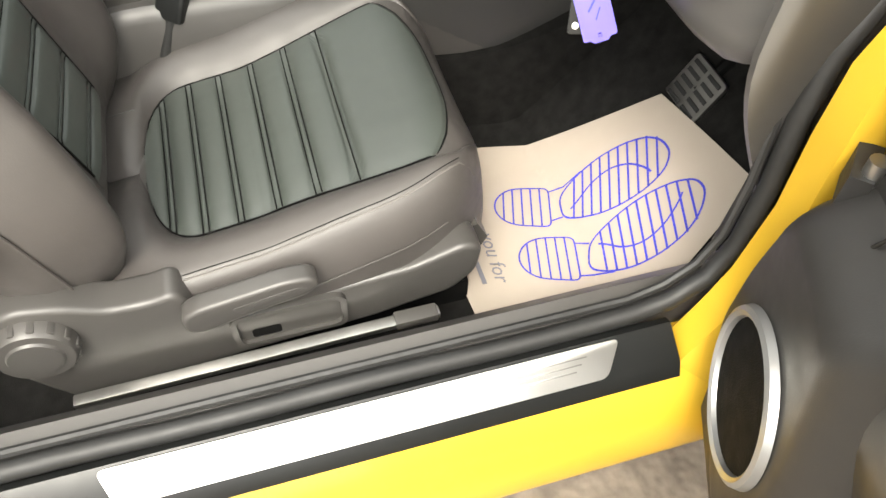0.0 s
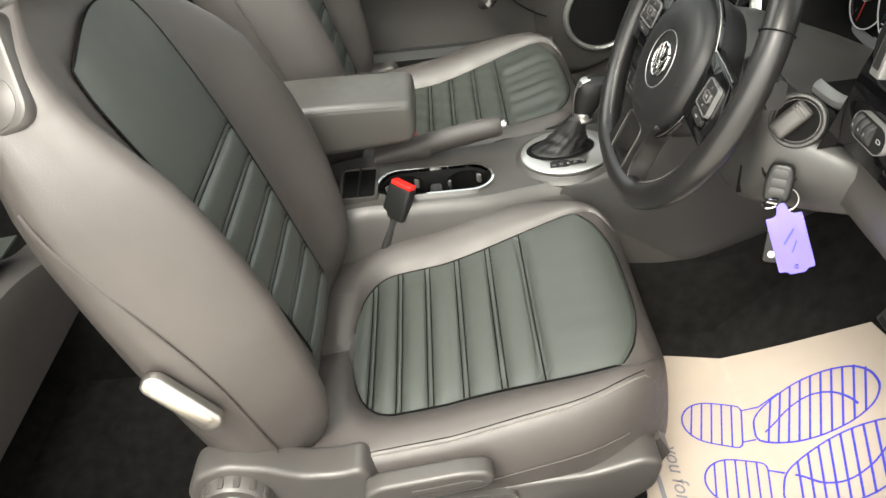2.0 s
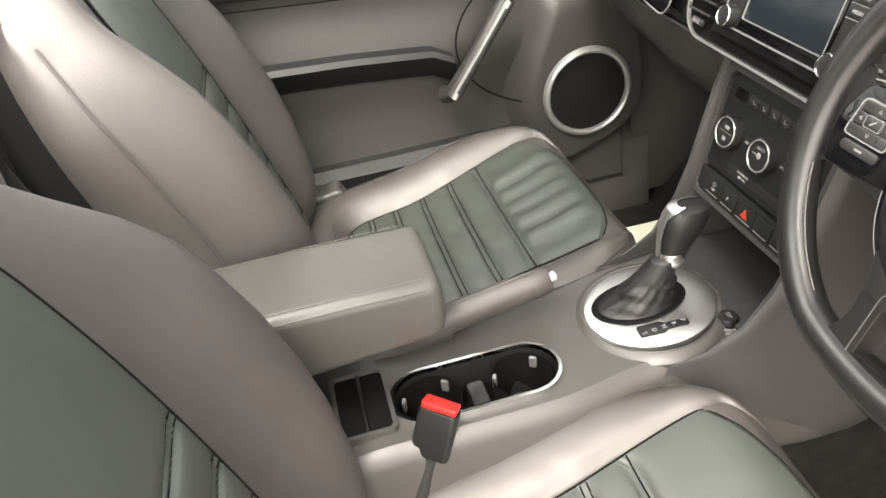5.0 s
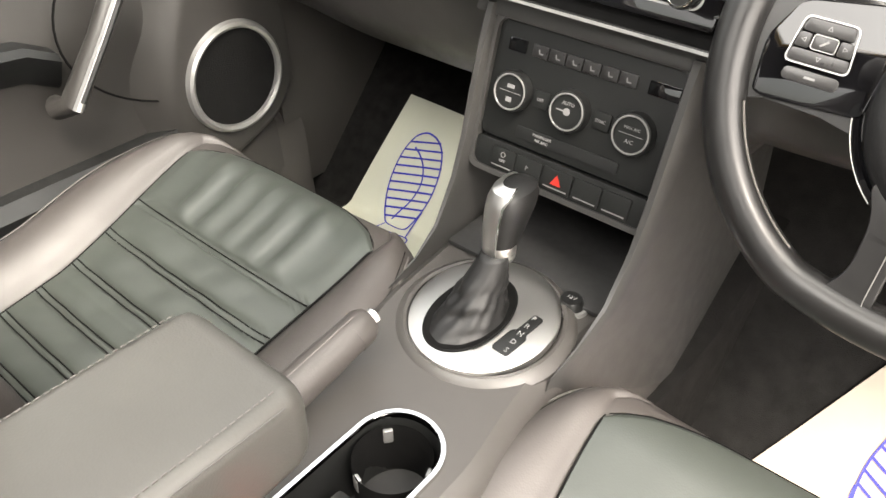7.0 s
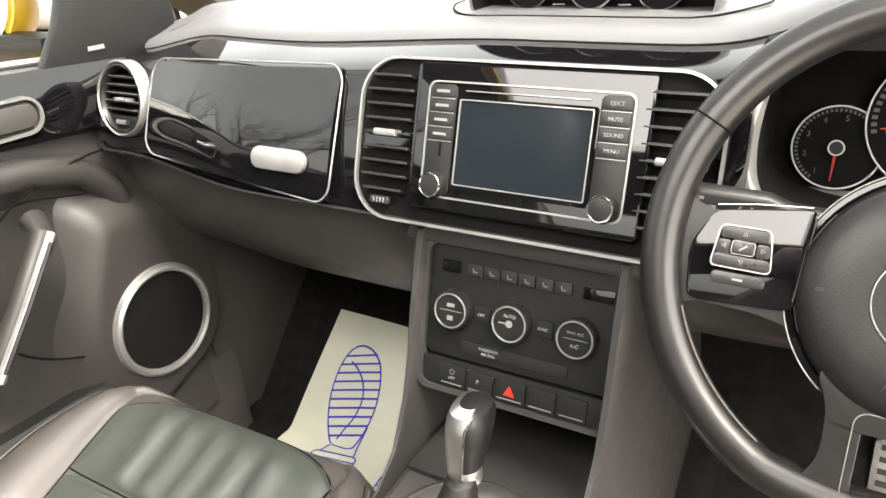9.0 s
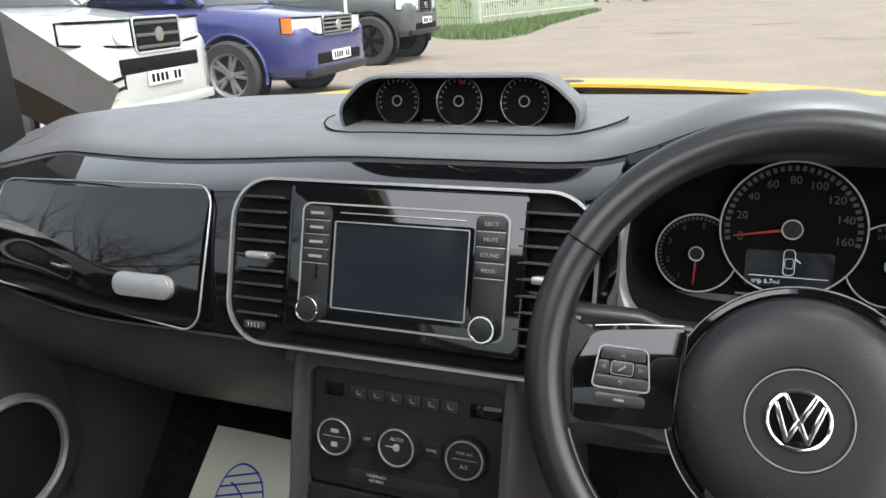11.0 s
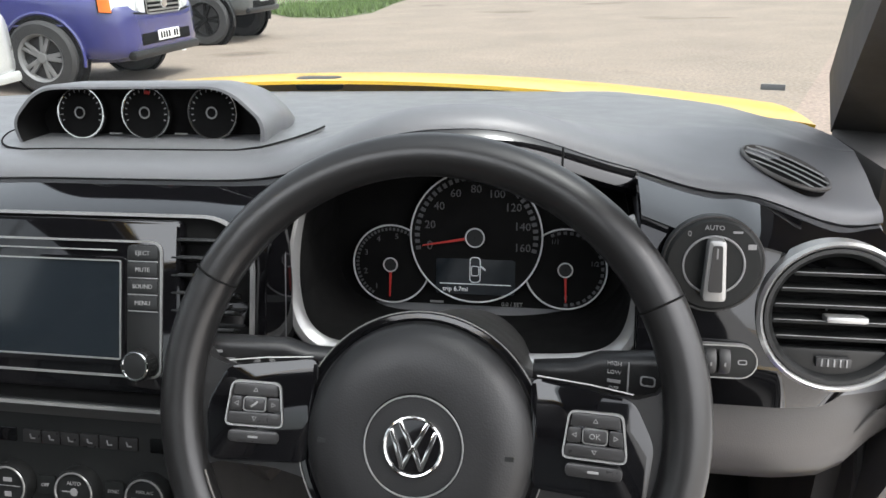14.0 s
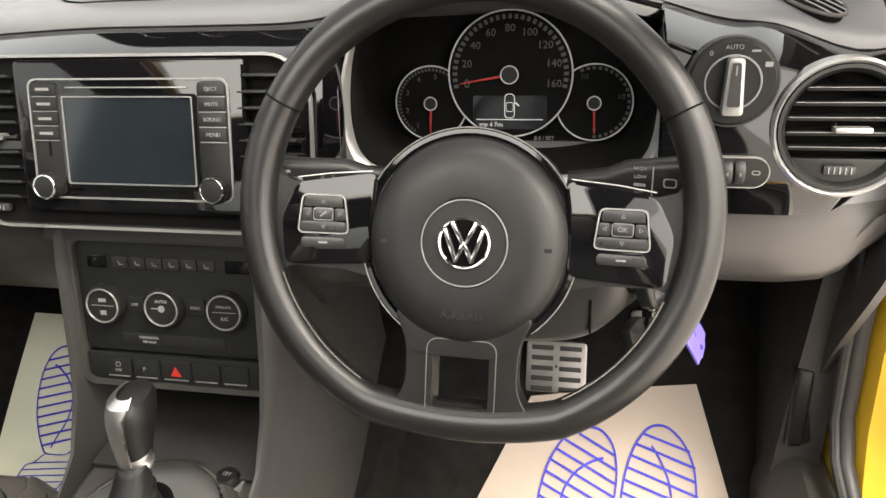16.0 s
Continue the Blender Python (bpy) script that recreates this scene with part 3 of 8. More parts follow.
def face_strip(x0, x1, top, bottom, out, thick, n, hole, tuck=0.0):
    """A gloss panel that follows the face; top and bottom are heights as functions of x."""
    def fn(u, v):
        x = x0 + (x1 - x0) * u
        b, t = bottom(x), top(x) - 0.017
        if v < 0.84:
            z = b + (t - b) * v / 0.84
            y = face_y(x) + (z - 0.852) * math.tan(radians(FL)) - out - 0.006 * math.sin(math.pi * v / 0.9) + tuck * max(0.0, (0.5 - v) / 0.5) ** 2
        else:    # a sloping ledge up to the pad
            k = (v - 0.84) / 0.16
            y0 = face_y(x) + (t - 0.852) * math.tan(radians(FL)) - out - 0.0025
            z = t + 0.017 * k ** 0.8
            y = y0 + (lip_y(x) + 0.001 - y0) * k ** 1.15
        return (x, y, z)
    bm = sheet(fn, n, 44)
    gone = [f for f in bm.faces if f.calc_center_median().z < top(f.calc_center_median().x) - 0.0165 and (f.calc_center_median().x - hole[0]) ** 2 + (f.calc_center_median().z - hole[1]) ** 2 < hole[2] ** 2]
    bmesh.ops.delete(bm, geom=gone, context="FACES")
    bmesh.ops.recalc_face_normals(bm, faces=bm.faces)
    bmesh.ops.solidify(bm, geom=bm.faces[:], thickness=thick)
    return bm


def gl_top(x):
    return lip_z(x) - 0.004


def gl_bot(x):
    return 0.803 + 0.012 * sm(0.3, 0.6, -x) + 0.01 * sm(0.5, 0.7, x) + 0.03 * sm(0.64, 0.71, abs(x))


part("passenger_fascia", face_strip(-0.685, 0.198, gl_top, gl_bot, 0.006, 0.004, 200, (-0.598, 0.889, 0.046)), GLOSS, dash, "piano black fascia panel")
part("driver_fascia", face_strip(0.4975, 0.715, gl_top, lambda x: 0.806 + 0.036 * sm(0.64, 0.715, x), 0.006, 0.004, 56, (0.646, 0.888, 0.053), 0.018), GLOSS, dash, "piano black fascia panel")


def hood_band(u, v):
    """The gloss arch over the instruments: rolled front, then its underside."""
    x = 0.194 + 0.306 * u
    dy, dz = ((0.003, -0.002), (-0.003, -0.006), (-0.008, -0.012), (-0.010, -0.020), (-0.006, -0.026), (0.010, -0.030), (0.110 - 0.03 * hump(x), -0.034))[round(v * 6)]
    return (x, lip_y(x) + dy, lip_z(x) + dz)


part("cluster_hood", sheet(hood_band, 40, 6, 0.003), GLOSS, dash, "glossy black arched cluster hood")
for x in (0.228, 0.433):
    part("hood_joint", tube([Vector(hood_band((x - 0.194) / 0.306, v / 6)) for v in range(5)], 0.0011, 5), DARK, dash)
part("cluster_cheek", sheet(lambda u, v: (0.1985 + 0.003 * u, (face_y(0.1985) + (0.80 + 0.17 * v - 0.852) * math.tan(radians(FL)) - 0.009) * (1 - u) + (0.140 + 0.034 * v) * u, 0.80 + 0.17 * v), 6, 10, 0.003), GLOSS, dash)
part("well_side", sheet(lambda u, v: (0.2025, 0.150 + 0.133 * u, 0.815 + 0.16 * v), 3, 3, 0.001), DARK, dash)
part("cluster_cheek", sheet(lambda u, v: (0.4965, (face_y(0.4965) + (0.80 + 0.142 * v - 0.852) * math.tan(radians(FL)) - 0.008) * (1 - u) + 0.283 * u, 0.80 + 0.142 * v), 4, 10, 0.001), GLOSS, dash)
part("cluster_sill", sheet(lambda u, v: (0.199 + 0.30 * u, (face_y(0.199 + 0.3 * u) - 0.006) * (1 - v) + 0.135 * v, 0.806 + 0.026 * v ** 0.6), 12, 6, 0.003), GLOSS, dash)
# thin bright line under the fascia
part("fascia_line", tube([(x, face_y(x) + (gl_bot(x) - 0.852) * math.tan(radians(FL)) - 0.011, gl_bot(x) + 0.004) for x in (-0.66 + 0.84 * i / 40 for i in range(41))], 0.0022, 6), TRIM, dash)

# glove box door let into the fascia
gb = thing("glovebox_door", (-0.35, 0.07, 0.82), "closed piano black glovebox lid with bright edge", "glovebox")


def gbx(u, v):
    x = -0.537 + 0.327 * u
    lo = 0.829 - 0.017 * u
    hi = 0.953 - 0.010 * (1 - u)
    z = lo + (hi - lo) * v
    return Vector((x, face_y(x) + (z - 0.852) * math.tan(radians(FL)) + (z - 0.89) * 0.09 - 0.0155 - 0.006 * math.sin(math.pi * v), z))


part("lid", sheet(lambda u, v: gbx(0.012 + 0.976 * u, 0.025 + 0.95 * v), 24, 18, 0.004), GLOSS, gb)
rim = [gbx(x, y) for x, y in ((0.5 + p[0] / 0.327, 0.5 + p[1] / 0.13) for p in rrect(0.327, 0.13, 0.022, 8))]
part("edge_trim", tube(rim, 0.0012, 6, closed=True), SATIN, gb, "thin silver edge")
hm = on_face(-0.283, 0.853, 0.026)
hd = part("handle", prism(rrect(0.080, 0.026, 0.0125), -0.006, 0.003, hm, 0.003), SATIN, gb, "satin silver handle")
part("grip_hollow", prism(rrect(0.026, 0.019, 0.009, cx=0.024), 0.001, 0.0038, hm, 0.001), SATIN, hd)


def round_vent(x, z, r, name_label, tabx=0.0, tiltbar=True):
    v = thing("air_vent", (x, face_y(x), z - r), name_label, "air vent", "round dashboard vents")
    m = on_face(x, z, 0.012, 12) @ Matrix.Rotation(radians(-4 if x < 0 else 0), 4, "Y")
    part("bezel", lathe([(r * 0.895, 0.001), (r * 0.91, 0.0055), (r * 0.945, 0.0075), (r * 0.985, 0.005), (r, -0.012)], m, 56, cap=False), SATIN, v, "satin silver ring")
    part("barrel", lathe([(r * 0.86, 0.004), (r * 0.84, -0.022), (0.001, -0.0225)], m, 40, cap=False), DARK, v)
    part("inner_ring", lathe([(r * 0.77, -0.006), (r * 0.78, 0.001), (r * 0.84, 0.006), (r * 0.89, 0.006), (r * 0.90, -0.01)], m, 48, cap=False), TRIM, v)
    for k in range(6):
        h = r * (0.56 - 0.21 * k)
        if h < -r * 0.45:
            continue
        w = math.sqrt(max(0.0, (r * 0.78) ** 2 - h * h))
        part("slat", rbox((0, 0, 0), (2 * w, 0.0024, 0.015), 0.0008, m @ T(0, h, -0.006) @ Matrix.Rotation(radians(12), 4, "X")), PANEL, v)
        part("slat_edge", rbox((0, 0, 0), (1.94 * w, 0.0007, 0.0009), 0.0002, m @ T(0, h + 0.0004, 0.0018)), KEYLINE, v)
    part("lower_panel", prism([(r * 0.79 * math.cos(radians(a)), r * 0.79 * math.sin(radians(a))) for a in range(214, 327, 8)], -0.012, 0.0, m, 0.001), TRIM, v)
    part("thumb_tab", rbox((0, 0, 0), (0.030, 0.005, 0.014), 0.002, m @ T(r * 0.10, -r * 0.02, 0.002)), SATIN, v, "silver thumb tab")
    whl = part("flow_wheel", rbox((0, 0, 0), (0.026, 0.008, 0.006), 0.002, m @ T(0, -r * 0.60, 0.002)), RUBBER, v)
    for k in range(5):
        part("notch", rbox((0, 0, 0), (0.0012, 0.006, 0.001), 0.0003, m @ T(-0.009 + 0.0045 * k, -r * 0.60, 0.0055)), DIMMARK, whl)
    return v


round_vent(0.646, 0.888, 0.060, "round black vent with satin silver ring in the fascia")
round_vent(-0.598, 0.889, 0.052, "round black vent with satin silver ring in the fascia")

# top vents near the windscreen
for side in (1, -1):
    tv = thing("demister_vent", (side * 0.617, 0.226, 0.97), "oval black demister vent in the dash top", "air vent", "dash top vents")
    m = T(side * 0.634, 0.275, 0.9665) @ Matrix.Rotation(radians(16), 4, "X") @ Matrix.Rotation(side * radians(15), 4, "Y") @ Matrix.Rotation(side * radians(-26), 4, "Z")
    part("rim", ringbar(0.041, 0.0255, 0.0022, m, 44), HARD, tv)
    part("hole", prism([(0.0405 * math.cos(t), 0.0250 * math.sin(t)) for t in np.linspace(0, 2 * math.pi, 40, endpoint=False)], -0.008, -0.0005, m), DARK, tv)
    for k in range(4):
        yy = -0.0165 + 0.010 * k
        w = 0.040 * math.sqrt(max(0, 1 - (yy / 0.0255) ** 2))
        part("slat", tube([m @ Vector((w * q, yy + 0.004 * (1 - q * q) * side, 0.0012)) for q in np.linspace(-1, 1, 9)], 0.0008, 6), SATIN, tv)

# light switch
ls = thing("light_switch", (0.551, 0.10, 0.885), "round black rotary light switch with silver grip", "switch")
m = on_face(0.551, 0.929, 0.012, 8)
part("dial_plate", lathe([(0.001, 0.004), (0.034, 0.004), (0.037, 0.001), (0.038, -0.010)], m, 48, cap=False), PANEL, ls)
part("dial_rim", ringbar(0.0372, 0.0372, 0.0011, m @ T(0, 0, 0.001), 48, 6), KEYPAD, ls)
part("dial_ring", ringbar(0.0225, 0.0225, 0.0009, m @ T(0, 0, 0.0045), 40, 6), DIMMARK, ls)
part("grip", prism(rounded([(-0.0065, 0.022), (0.0065, 0.022), (0.009, -0.026), (-0.009, -0.026)], 0.004), 0.004, 0.017, m, 0.003), SATIN, ls, "silver grip")
part("grip_inlay", prism(rounded([(-0.0036, 0.018), (0.0036, 0.018), (0.0052, -0.018), (-0.0052, -0.018)], 0.002), 0.016, 0.0178, m), KEYPAD, ls)
part("letters", join(writing("AUTO", 0.0052, m @ T(-0.001, 0.029, 0.0045)), writing("0", 0.0062, m @ T(-0.019, 0.024, 0.0045)), rbox((0, 0, 0), (0.007, 0.0016, 0.0005), 0, m @ T(0.016, 0.026, 0.0045)), rbox((0, 0, 0), (0.006, 0.004, 0.0005), 0, m @ T(0.027, 0.015, 0.0045)), rbox((0, 0, 0), (0.0012, 0.008, 0.0005), 0, m @ T(0, 0.012, 0.018))), DIMMARK, ls)
rw = thing("dimmer_rollers", (0.578, 0.10, 0.86), "black thumb rollers in a dark bezel", "switch")
m = on_face(0.5600, 0.8525, 0.014, 8)
part("bezel", prism(rrect(0.058, 0.027, 0.013), -0.010, 0.002, m, 0.001), PANEL, rw)
part("bezel_rim", frame_of(rrect(0.0585, 0.0275, 0.0135, 6), rrect(0.0570, 0.0260, 0.0128, 6), -0.004, 0.0026, m), SATIN, rw, "thin silver outline")
for k in range(3):
    rl = part("roller", lathe([(0.0105, -0.0042), (0.0112, -0.003), (0.0112, 0.003), (0.0105, 0.0042)], m @ T(-0.017 + 0.0105 * k, 0, -0.002) @ Matrix.Rotation(radians(90), 4, "Y"), 22), RUBBER, rw)
    part("marking", rbox((0, 0, 0), (0.0012, 0.003, 0.0004), 0, m @ T(-0.017 + 0.0105 * k, 0, 0.0093)), DIMMARK, rl)
part("marking", frame_of(rrect(0.007, 0.004, 0.0015), rrect(0.005, 0.0026, 0.001), 0.002, 0.0025, m @ T(0.018, 0, 0)), DIMMARK, rw)

# ---- centre vents and radio ----
cv = thing("centre_vent", (0, 0.07, 0.81), "rounded centre vent housing with silver surround", "air vent")
m0 = on_face(0.004, 0.885, 0.014)
outl, inl = rrect(0.372, 0.168, 0.045, 8), rrect(0.3665, 0.1625, 0.0425, 8)
part("surround", frame_of(outl, inl, -0.001, 0.0035, m0), SATIN, cv, "thin satin silver surround")
part("recess", prism(rrect(0.367, 0.163, 0.0425, 8), -0.006, -0.002, m0), DARK, cv)
for sx in (-1, 1):
    cx = sx * 0.145
    for k in range(9):
        h = 0.062 - 0.0145 * k
        w = 0.056 if abs(h) < 0.05 else 0.048
        part("slat", rbox((0, 0, 0), (w, 0.003, 0.016), 0.001, m0 @ T(cx, h, 0.002) @ Matrix.Rotation(radians(-14), 4, "X")), TRIM, cv)
    part("thumb_tab", rbox((0, 0, 0), (0.026, 0.007, 0.016), 0.002, m0 @ T(cx, 0.006, 0.008)), SATIN, cv, "silver thumb tab")
    fw = part("flow_wheel", rbox((0, 0, 0), (0.024, 0.008, 0.006), 0.002, m0 @ T(cx + sx * 0.004, -0.064, 0.004)), RUBBER, cv)
    for k in range(4):
        part("notch", rbox((0, 0, 0), (0.001, 0.005, 0.001), 0.0002, m0 @ T(cx + sx * 0.004 - 0.006 + 0.004 * k, -0.064, 0.0075)), DIMMARK, fw)

radio = thing("car_radio", (0, 0.05, 0.82), "piano black touchscreen car radio with two knobs", "radio")
mr = on_face(0.010, 0.893, 0.020) @ Matrix.Diagonal((1.03, 1.02, 1, 1))
part("fascia", prism(rrect(0.232, 0.142, 0.006), -0.008, 0.004, mr, 0.003), GLOSS, radio)
part("inner_trim", frame_of(rrect(0.202, 0.112, 0.009, cy=-0.002), rrect(0.1985, 0.1085, 0.008, cy=-0.002), 0.003, 0.0056, mr), SATIN, radio, "thin silver outline")
for sx in (-1, 1):
    part("side_panel", prism(rrect(0.029, 0.106, 0.006, cx=sx * 0.0845, cy=-0.002), 0.003, 0.0048, mr, 0.0006), TRIM, radio)
part("screen_bezel", frame_of(rrect(0.138, 0.088, 0.003, cy=-0.004), rrect(0.130, 0.080, 0.002, cy=-0.003), 0.003, 0.0058, mr), GLOSS, radio)
part("screen_frame", frame_of(rrect(0.1315, 0.0815, 0.002, cy=-0.003), rrect(0.1292, 0.0792, 0.0015, cy=-0.003), 0.004, 0.0066, mr), SATIN, radio, "thin silver screen edge")
part("screen", prism(rrect(0.130, 0.080, 0.002, cy=-0.003), 0.003, 0.0052, mr), SCREEN, radio, "dark touchscreen")
part("disc_slot", rbox((0, 0, 0), (0.122, 0.0012, 0.002), 0.0004, mr @ T(0, 0.0455, 0.0048)), SATIN, radio)
part("card_slot", rbox((0, 0, 0), (0.0025, 0.024, 0.002), 0.0006, mr @ T(-0.083, -0.006, 0.0046)), DARK, radio)
names = ("EJECT", "MUTE", "SOUND", "MENU")
for sx in (-1, 1):
    for k in range(4):
        bm = mr @ T(sx * 0.0845, 0.044 - 0.0135 * k, 0.0048)
        bt = part("button", prism(rrect(0.026, 0.0115, 0.0015), 0, 0.0014, bm, 0.0004), TRIM, radio)
        if sx > 0:
            part("letters", writing(names[k], 0.0050, bm @ T(0, 0, 0.0016)), DIMMARK, bt)
        else:
            part("print_bar", rbox((0, 0, 0), (0.014, 0.0026, 0.0004), 0, bm @ T(0, 0, 0.0017)), DIMMARK, bt)
        part("button_line", rbox((0, 0, 0), (0.026, 0.0008, 0.001), 0.0002, bm @ T(0, -0.0067, 0.0008)), SATIN, bt)
    kn = part("knob", lathe([(0.0125, 0), (0.0125, 0.010), (0.0115, 0.013), (0.0095, 0.0135)], mr @ T(sx * 0.0845, -0.046, 0.004), 36), TRIM, radio, "ridged black knob")
    part("knob_ring", ringbar(0.0108, 0.0108, 0.0011, mr @ T(sx * 0.0845, -0.046, 0.0172), 32, 6), CHROME, kn)
    for j in range(24):
        a = 2 * math.pi * j / 24
        part("ridge", rbox((0, 0, 0), (0.0008, 0.0012, 0.008), 0, mr @ T(sx * 0.0845 + 0.0126 * math.cos(a), -0.046 + 0.0126 * math.sin(a), 0.010) @ Matrix.Rotation(a, 4, "Z")), TRIM, kn) if sx > 0 else None

# ---- instrument cluster ----
cl = thing("instrument_cluster", (0.35, 0.25, 0.82), "three dark round dials behind the wheel with red needles", "instrument")
mc = facing((0.348, 0.262, 0.89), 12)
part("backing", prism(rrect(0.300, 0.176, 0.02, 6), -0.004, 0.0, mc), DARK, cl)
opening = [(0.208, 0.972), (0.198, 0.945), (0.192, 0.915), (0.190, 0.885), (0.196, 0.855), (0.214, 0.838), (0.240, 0.833), (0.30, 0.832), (0.35, 0.832), (0.40, 0.832), (0.455, 0.835), (0.482, 0.842), (0.498, 0.862), (0.502, 0.90), (0.498, 0.935),(0.492, 0.955)]
opening = [(0.349 + (x - 0.346) * 0.955, z) for x, z in opening]
for _ in range(2):    # cut the corners twice for a smooth run
    cut = [opening[0]]
    for p, q in zip(opening, opening[1:]):
        cut += [(p[0] * 0.75 + q[0] * 0.25, p[1] * 0.75 + q[1] * 0.25), (p[0] * 0.25 + q[0] * 0.75, p[1] * 0.25 + q[1] * 0.75)]
    opening = cut + [opening[-1]]
band = []
for k, (x, z) in enumerate(opening):
    a, b = opening[max(0, k - 1)], opening[min(len(opening) - 1, k + 1)]
    t = Vector((b[0] - a[0], b[1] - a[1])).normalized()
    n_ = Vector((t.y, -t.x))
    f = 0.130 + (z - 0.86) * 0.2
    w = 0.45 + 0.65 * sm(0.96, 0.87, z)
    band.append([(x + n_.x * o * w, f + d, z + n_.y * o * w) for o, d in ((-0.0035, 0.006), (-0.0020, 0.0), (0.0015, -0.0045), (0.0065, -0.0055), (0.0095, -0.002), (0.0100, 0.004), (0.008, 0.008))])
part("cluster_trim", loft(band), SATIN, cl, "satin silver cluster surround")
deep = [(0.350 + (x - 0.350) * 1.0, 0.258, 0.893 + (z - 0.893) * (1.19 if z < 0.89 else 0.95)) for x, z in opening]
front = [(x, 0.134 + (z - 0.86) * 0.2, z) for x, z in opening]
part("cowl", loft([front, deep], cap=False, ring=False), DARK, cl)


def dial(cx, cz, r, numbers, a0, a1, ticks, needle, labelled=True, thin=False):
    m = facing((cx, (0.251 if r > 0.05 else 0.255) + (cz - 0.89) * math.tan(radians(12)), cz), 12)
    d = part("dial", lathe([(0.0005, 0.0), (r, 0.0), (r, -0.004)], m, 48, cap=False), DARK, cl)
    part("dial_ring", ringbar(r, r, 0.0009, m @ T(0, 0, 0.0012), 56, 6), SILVERED, d, "thin chrome ring")
    part("hub", ringbar(0.0052 * r / 0.06 + 0.0035, 0.0052 * r / 0.06 + 0.0035, 0.0007, m @ T(0, 0, 0.0062), 28, 6), SILVERED, d)
    part("hub_cap", lathe([(0.0005, 0.006), (0.0048 * r / 0.06 + 0.003, 0.006), (0.005 * r / 0.06 + 0.003, 0.0)], m, 24, cap=False), TRIM, d)
    bits, red = [], []
    for i in range(ticks + 1):
        a = radians(a0 + (a1 - a0) * i / ticks)
        bits.append(rbox((0, 0, 0), (r * 0.075, (r * abs(radians(a1 - a0)) / ticks) * 0.55 * 0.9, 0.0004), 0, m @ Matrix.Rotation(a, 4, "Z") @ T(r * 0.90, 0, 0.0008)))
    for b in bits:
        part("tick", b, SCALE, d)
    for i, s in enumerate(numbers):
        a = radians(a0 + (a1 - a0) * i / (len(numbers) - 1))
        if s:
            part("figure", writing(s, r * (0.17 if len(s) > 1 else 0.20), m @ T(math.cos(a) * r * 0.72, math.sin(a) * r * 0.72, 0.0008)), SCALE, d)
    na = radians(needle)
    part("needle", prism([(r * 0.14, -0.0013), (r * 0.82, -0.0006), (r * 0.82, 0.0006), (r * 0.14, 0.0013)], 0.0036, 0.0044, m @ Matrix.Rotation(na, 4, "Z")), REDMARK, d, "red needle")
    return d, m


d, m = dial(0.348, 0.897, 0.066, ["0", "20", "40", "60", "80", "100", "120", "140", "160"], 192, -12, 32, 190)
lcd = part("trip_display", prism(rrect(0.080, 0.036, 0.003, cy=-0.040), 0.0006, 0.0014, m), SCREEN, d, "small dark trip display")
pic = m @ T(0, -0.033, 0.002)
part("car_picture", join(frame_of(rrect(0.011, 0.026, 0.004), rrect(0.0096, 0.0246, 0.0035), 0, 0.0004, pic), frame_of(rrect(0.008, 0.010, 0.002, cy=-0.001), rrect(0.007, 0.009, 0.0016, cy=-0.001), 0, 0.0004, pic), rbox((0, 0, 0), (0.006, 0.0014, 0.0004), 0, pic @ T(0.008, 0.002, 0) @ Matrix.Rotation(radians(-40), 4, "Z")), rbox((0, 0, 0), (0.072, 0.0008, 0.0004), 0, m @ T(0, -0.0475, 0.002))), MARK, lcd)
part("letters", writing("trip 6.7mi", 0.0066, m @ T(-0.020, -0.053, 0.002)), MARK, lcd)
dial(0.261, 0.866, 0.040, ["1", "2", "3", "4", "5", "6"], 236, 40, 30, 268)
dial(0.437, 0.867, 0.040, ["1/1", "", "1/2", "", "0"], 112, -88, 20, 272, thin=True)
part("letters", writing("0.0 / SET", 0.006, facing((0.385, 0.243, 0.829), 12)), DIMMARK, cl)
part("print_bar", rbox((0.308, 0.243, 0.829), (0.014, 0.001, 0.002), 0), DIMMARK, cl)

# ---- three extra gauges on top of the dashboard ----
pod = thing("gauge_pod", (0.0, 0.30, 0.98), "dark pod with three round gauges on the dash", "instrument")
sec = rounded([(-0.135, 0.0), (-0.142, 0.03), (-0.105, 0.066), (0.105, 0.066), (0.142, 0.03), (0.135, 0.0)], 0.035, 6)
loops = []
for y, sc, lift in ((0.248, 1.0, 0.0), (0.252, 1.01, 0.0015), (0.30, 0.98, 0.0), (0.36, 0.90, -0.008), (0.42, 0.76, -0.022), (0.47, 0.6, -0.045)):
    loops.append([(x * sc, y, 0.981 + z * sc + lift) for x, z in sec])
inner = [(x * 0.972, 0.2475, 0.9825 + z * 0.945) for x, z in sec]
innerd = [(x * 0.93, 0.285, 0.986 + z * 0.84) for x, z in sec]
part("pod_hood", join(loft(loops, cap=False), loft([loops[0], inner], cap=False)), SOFT, pod)
part("pod_lining", loft([inner, innerd], cap=False), DARK, pod, "black inner lining")
part("pod_back", loft([[(x * 0.94, 0.284, 0.985 + z * 0.86) for x, z in sec], [(x * 0.94, 0.287, 0.985 + z * 0.86) for x, z in sec]]), DARK, pod)


def dash_top(x, y):
    """Height of the dash pad at x, y."""
    run = dash_section(x)[:11]
    for p, q in zip(run, run[1:]):
        if q[1] <= y <= p[1]:
            return q[2] + (p[2] - q[2]) * (y - q[1]) / (p[1] - q[1])
    return run[0][2]


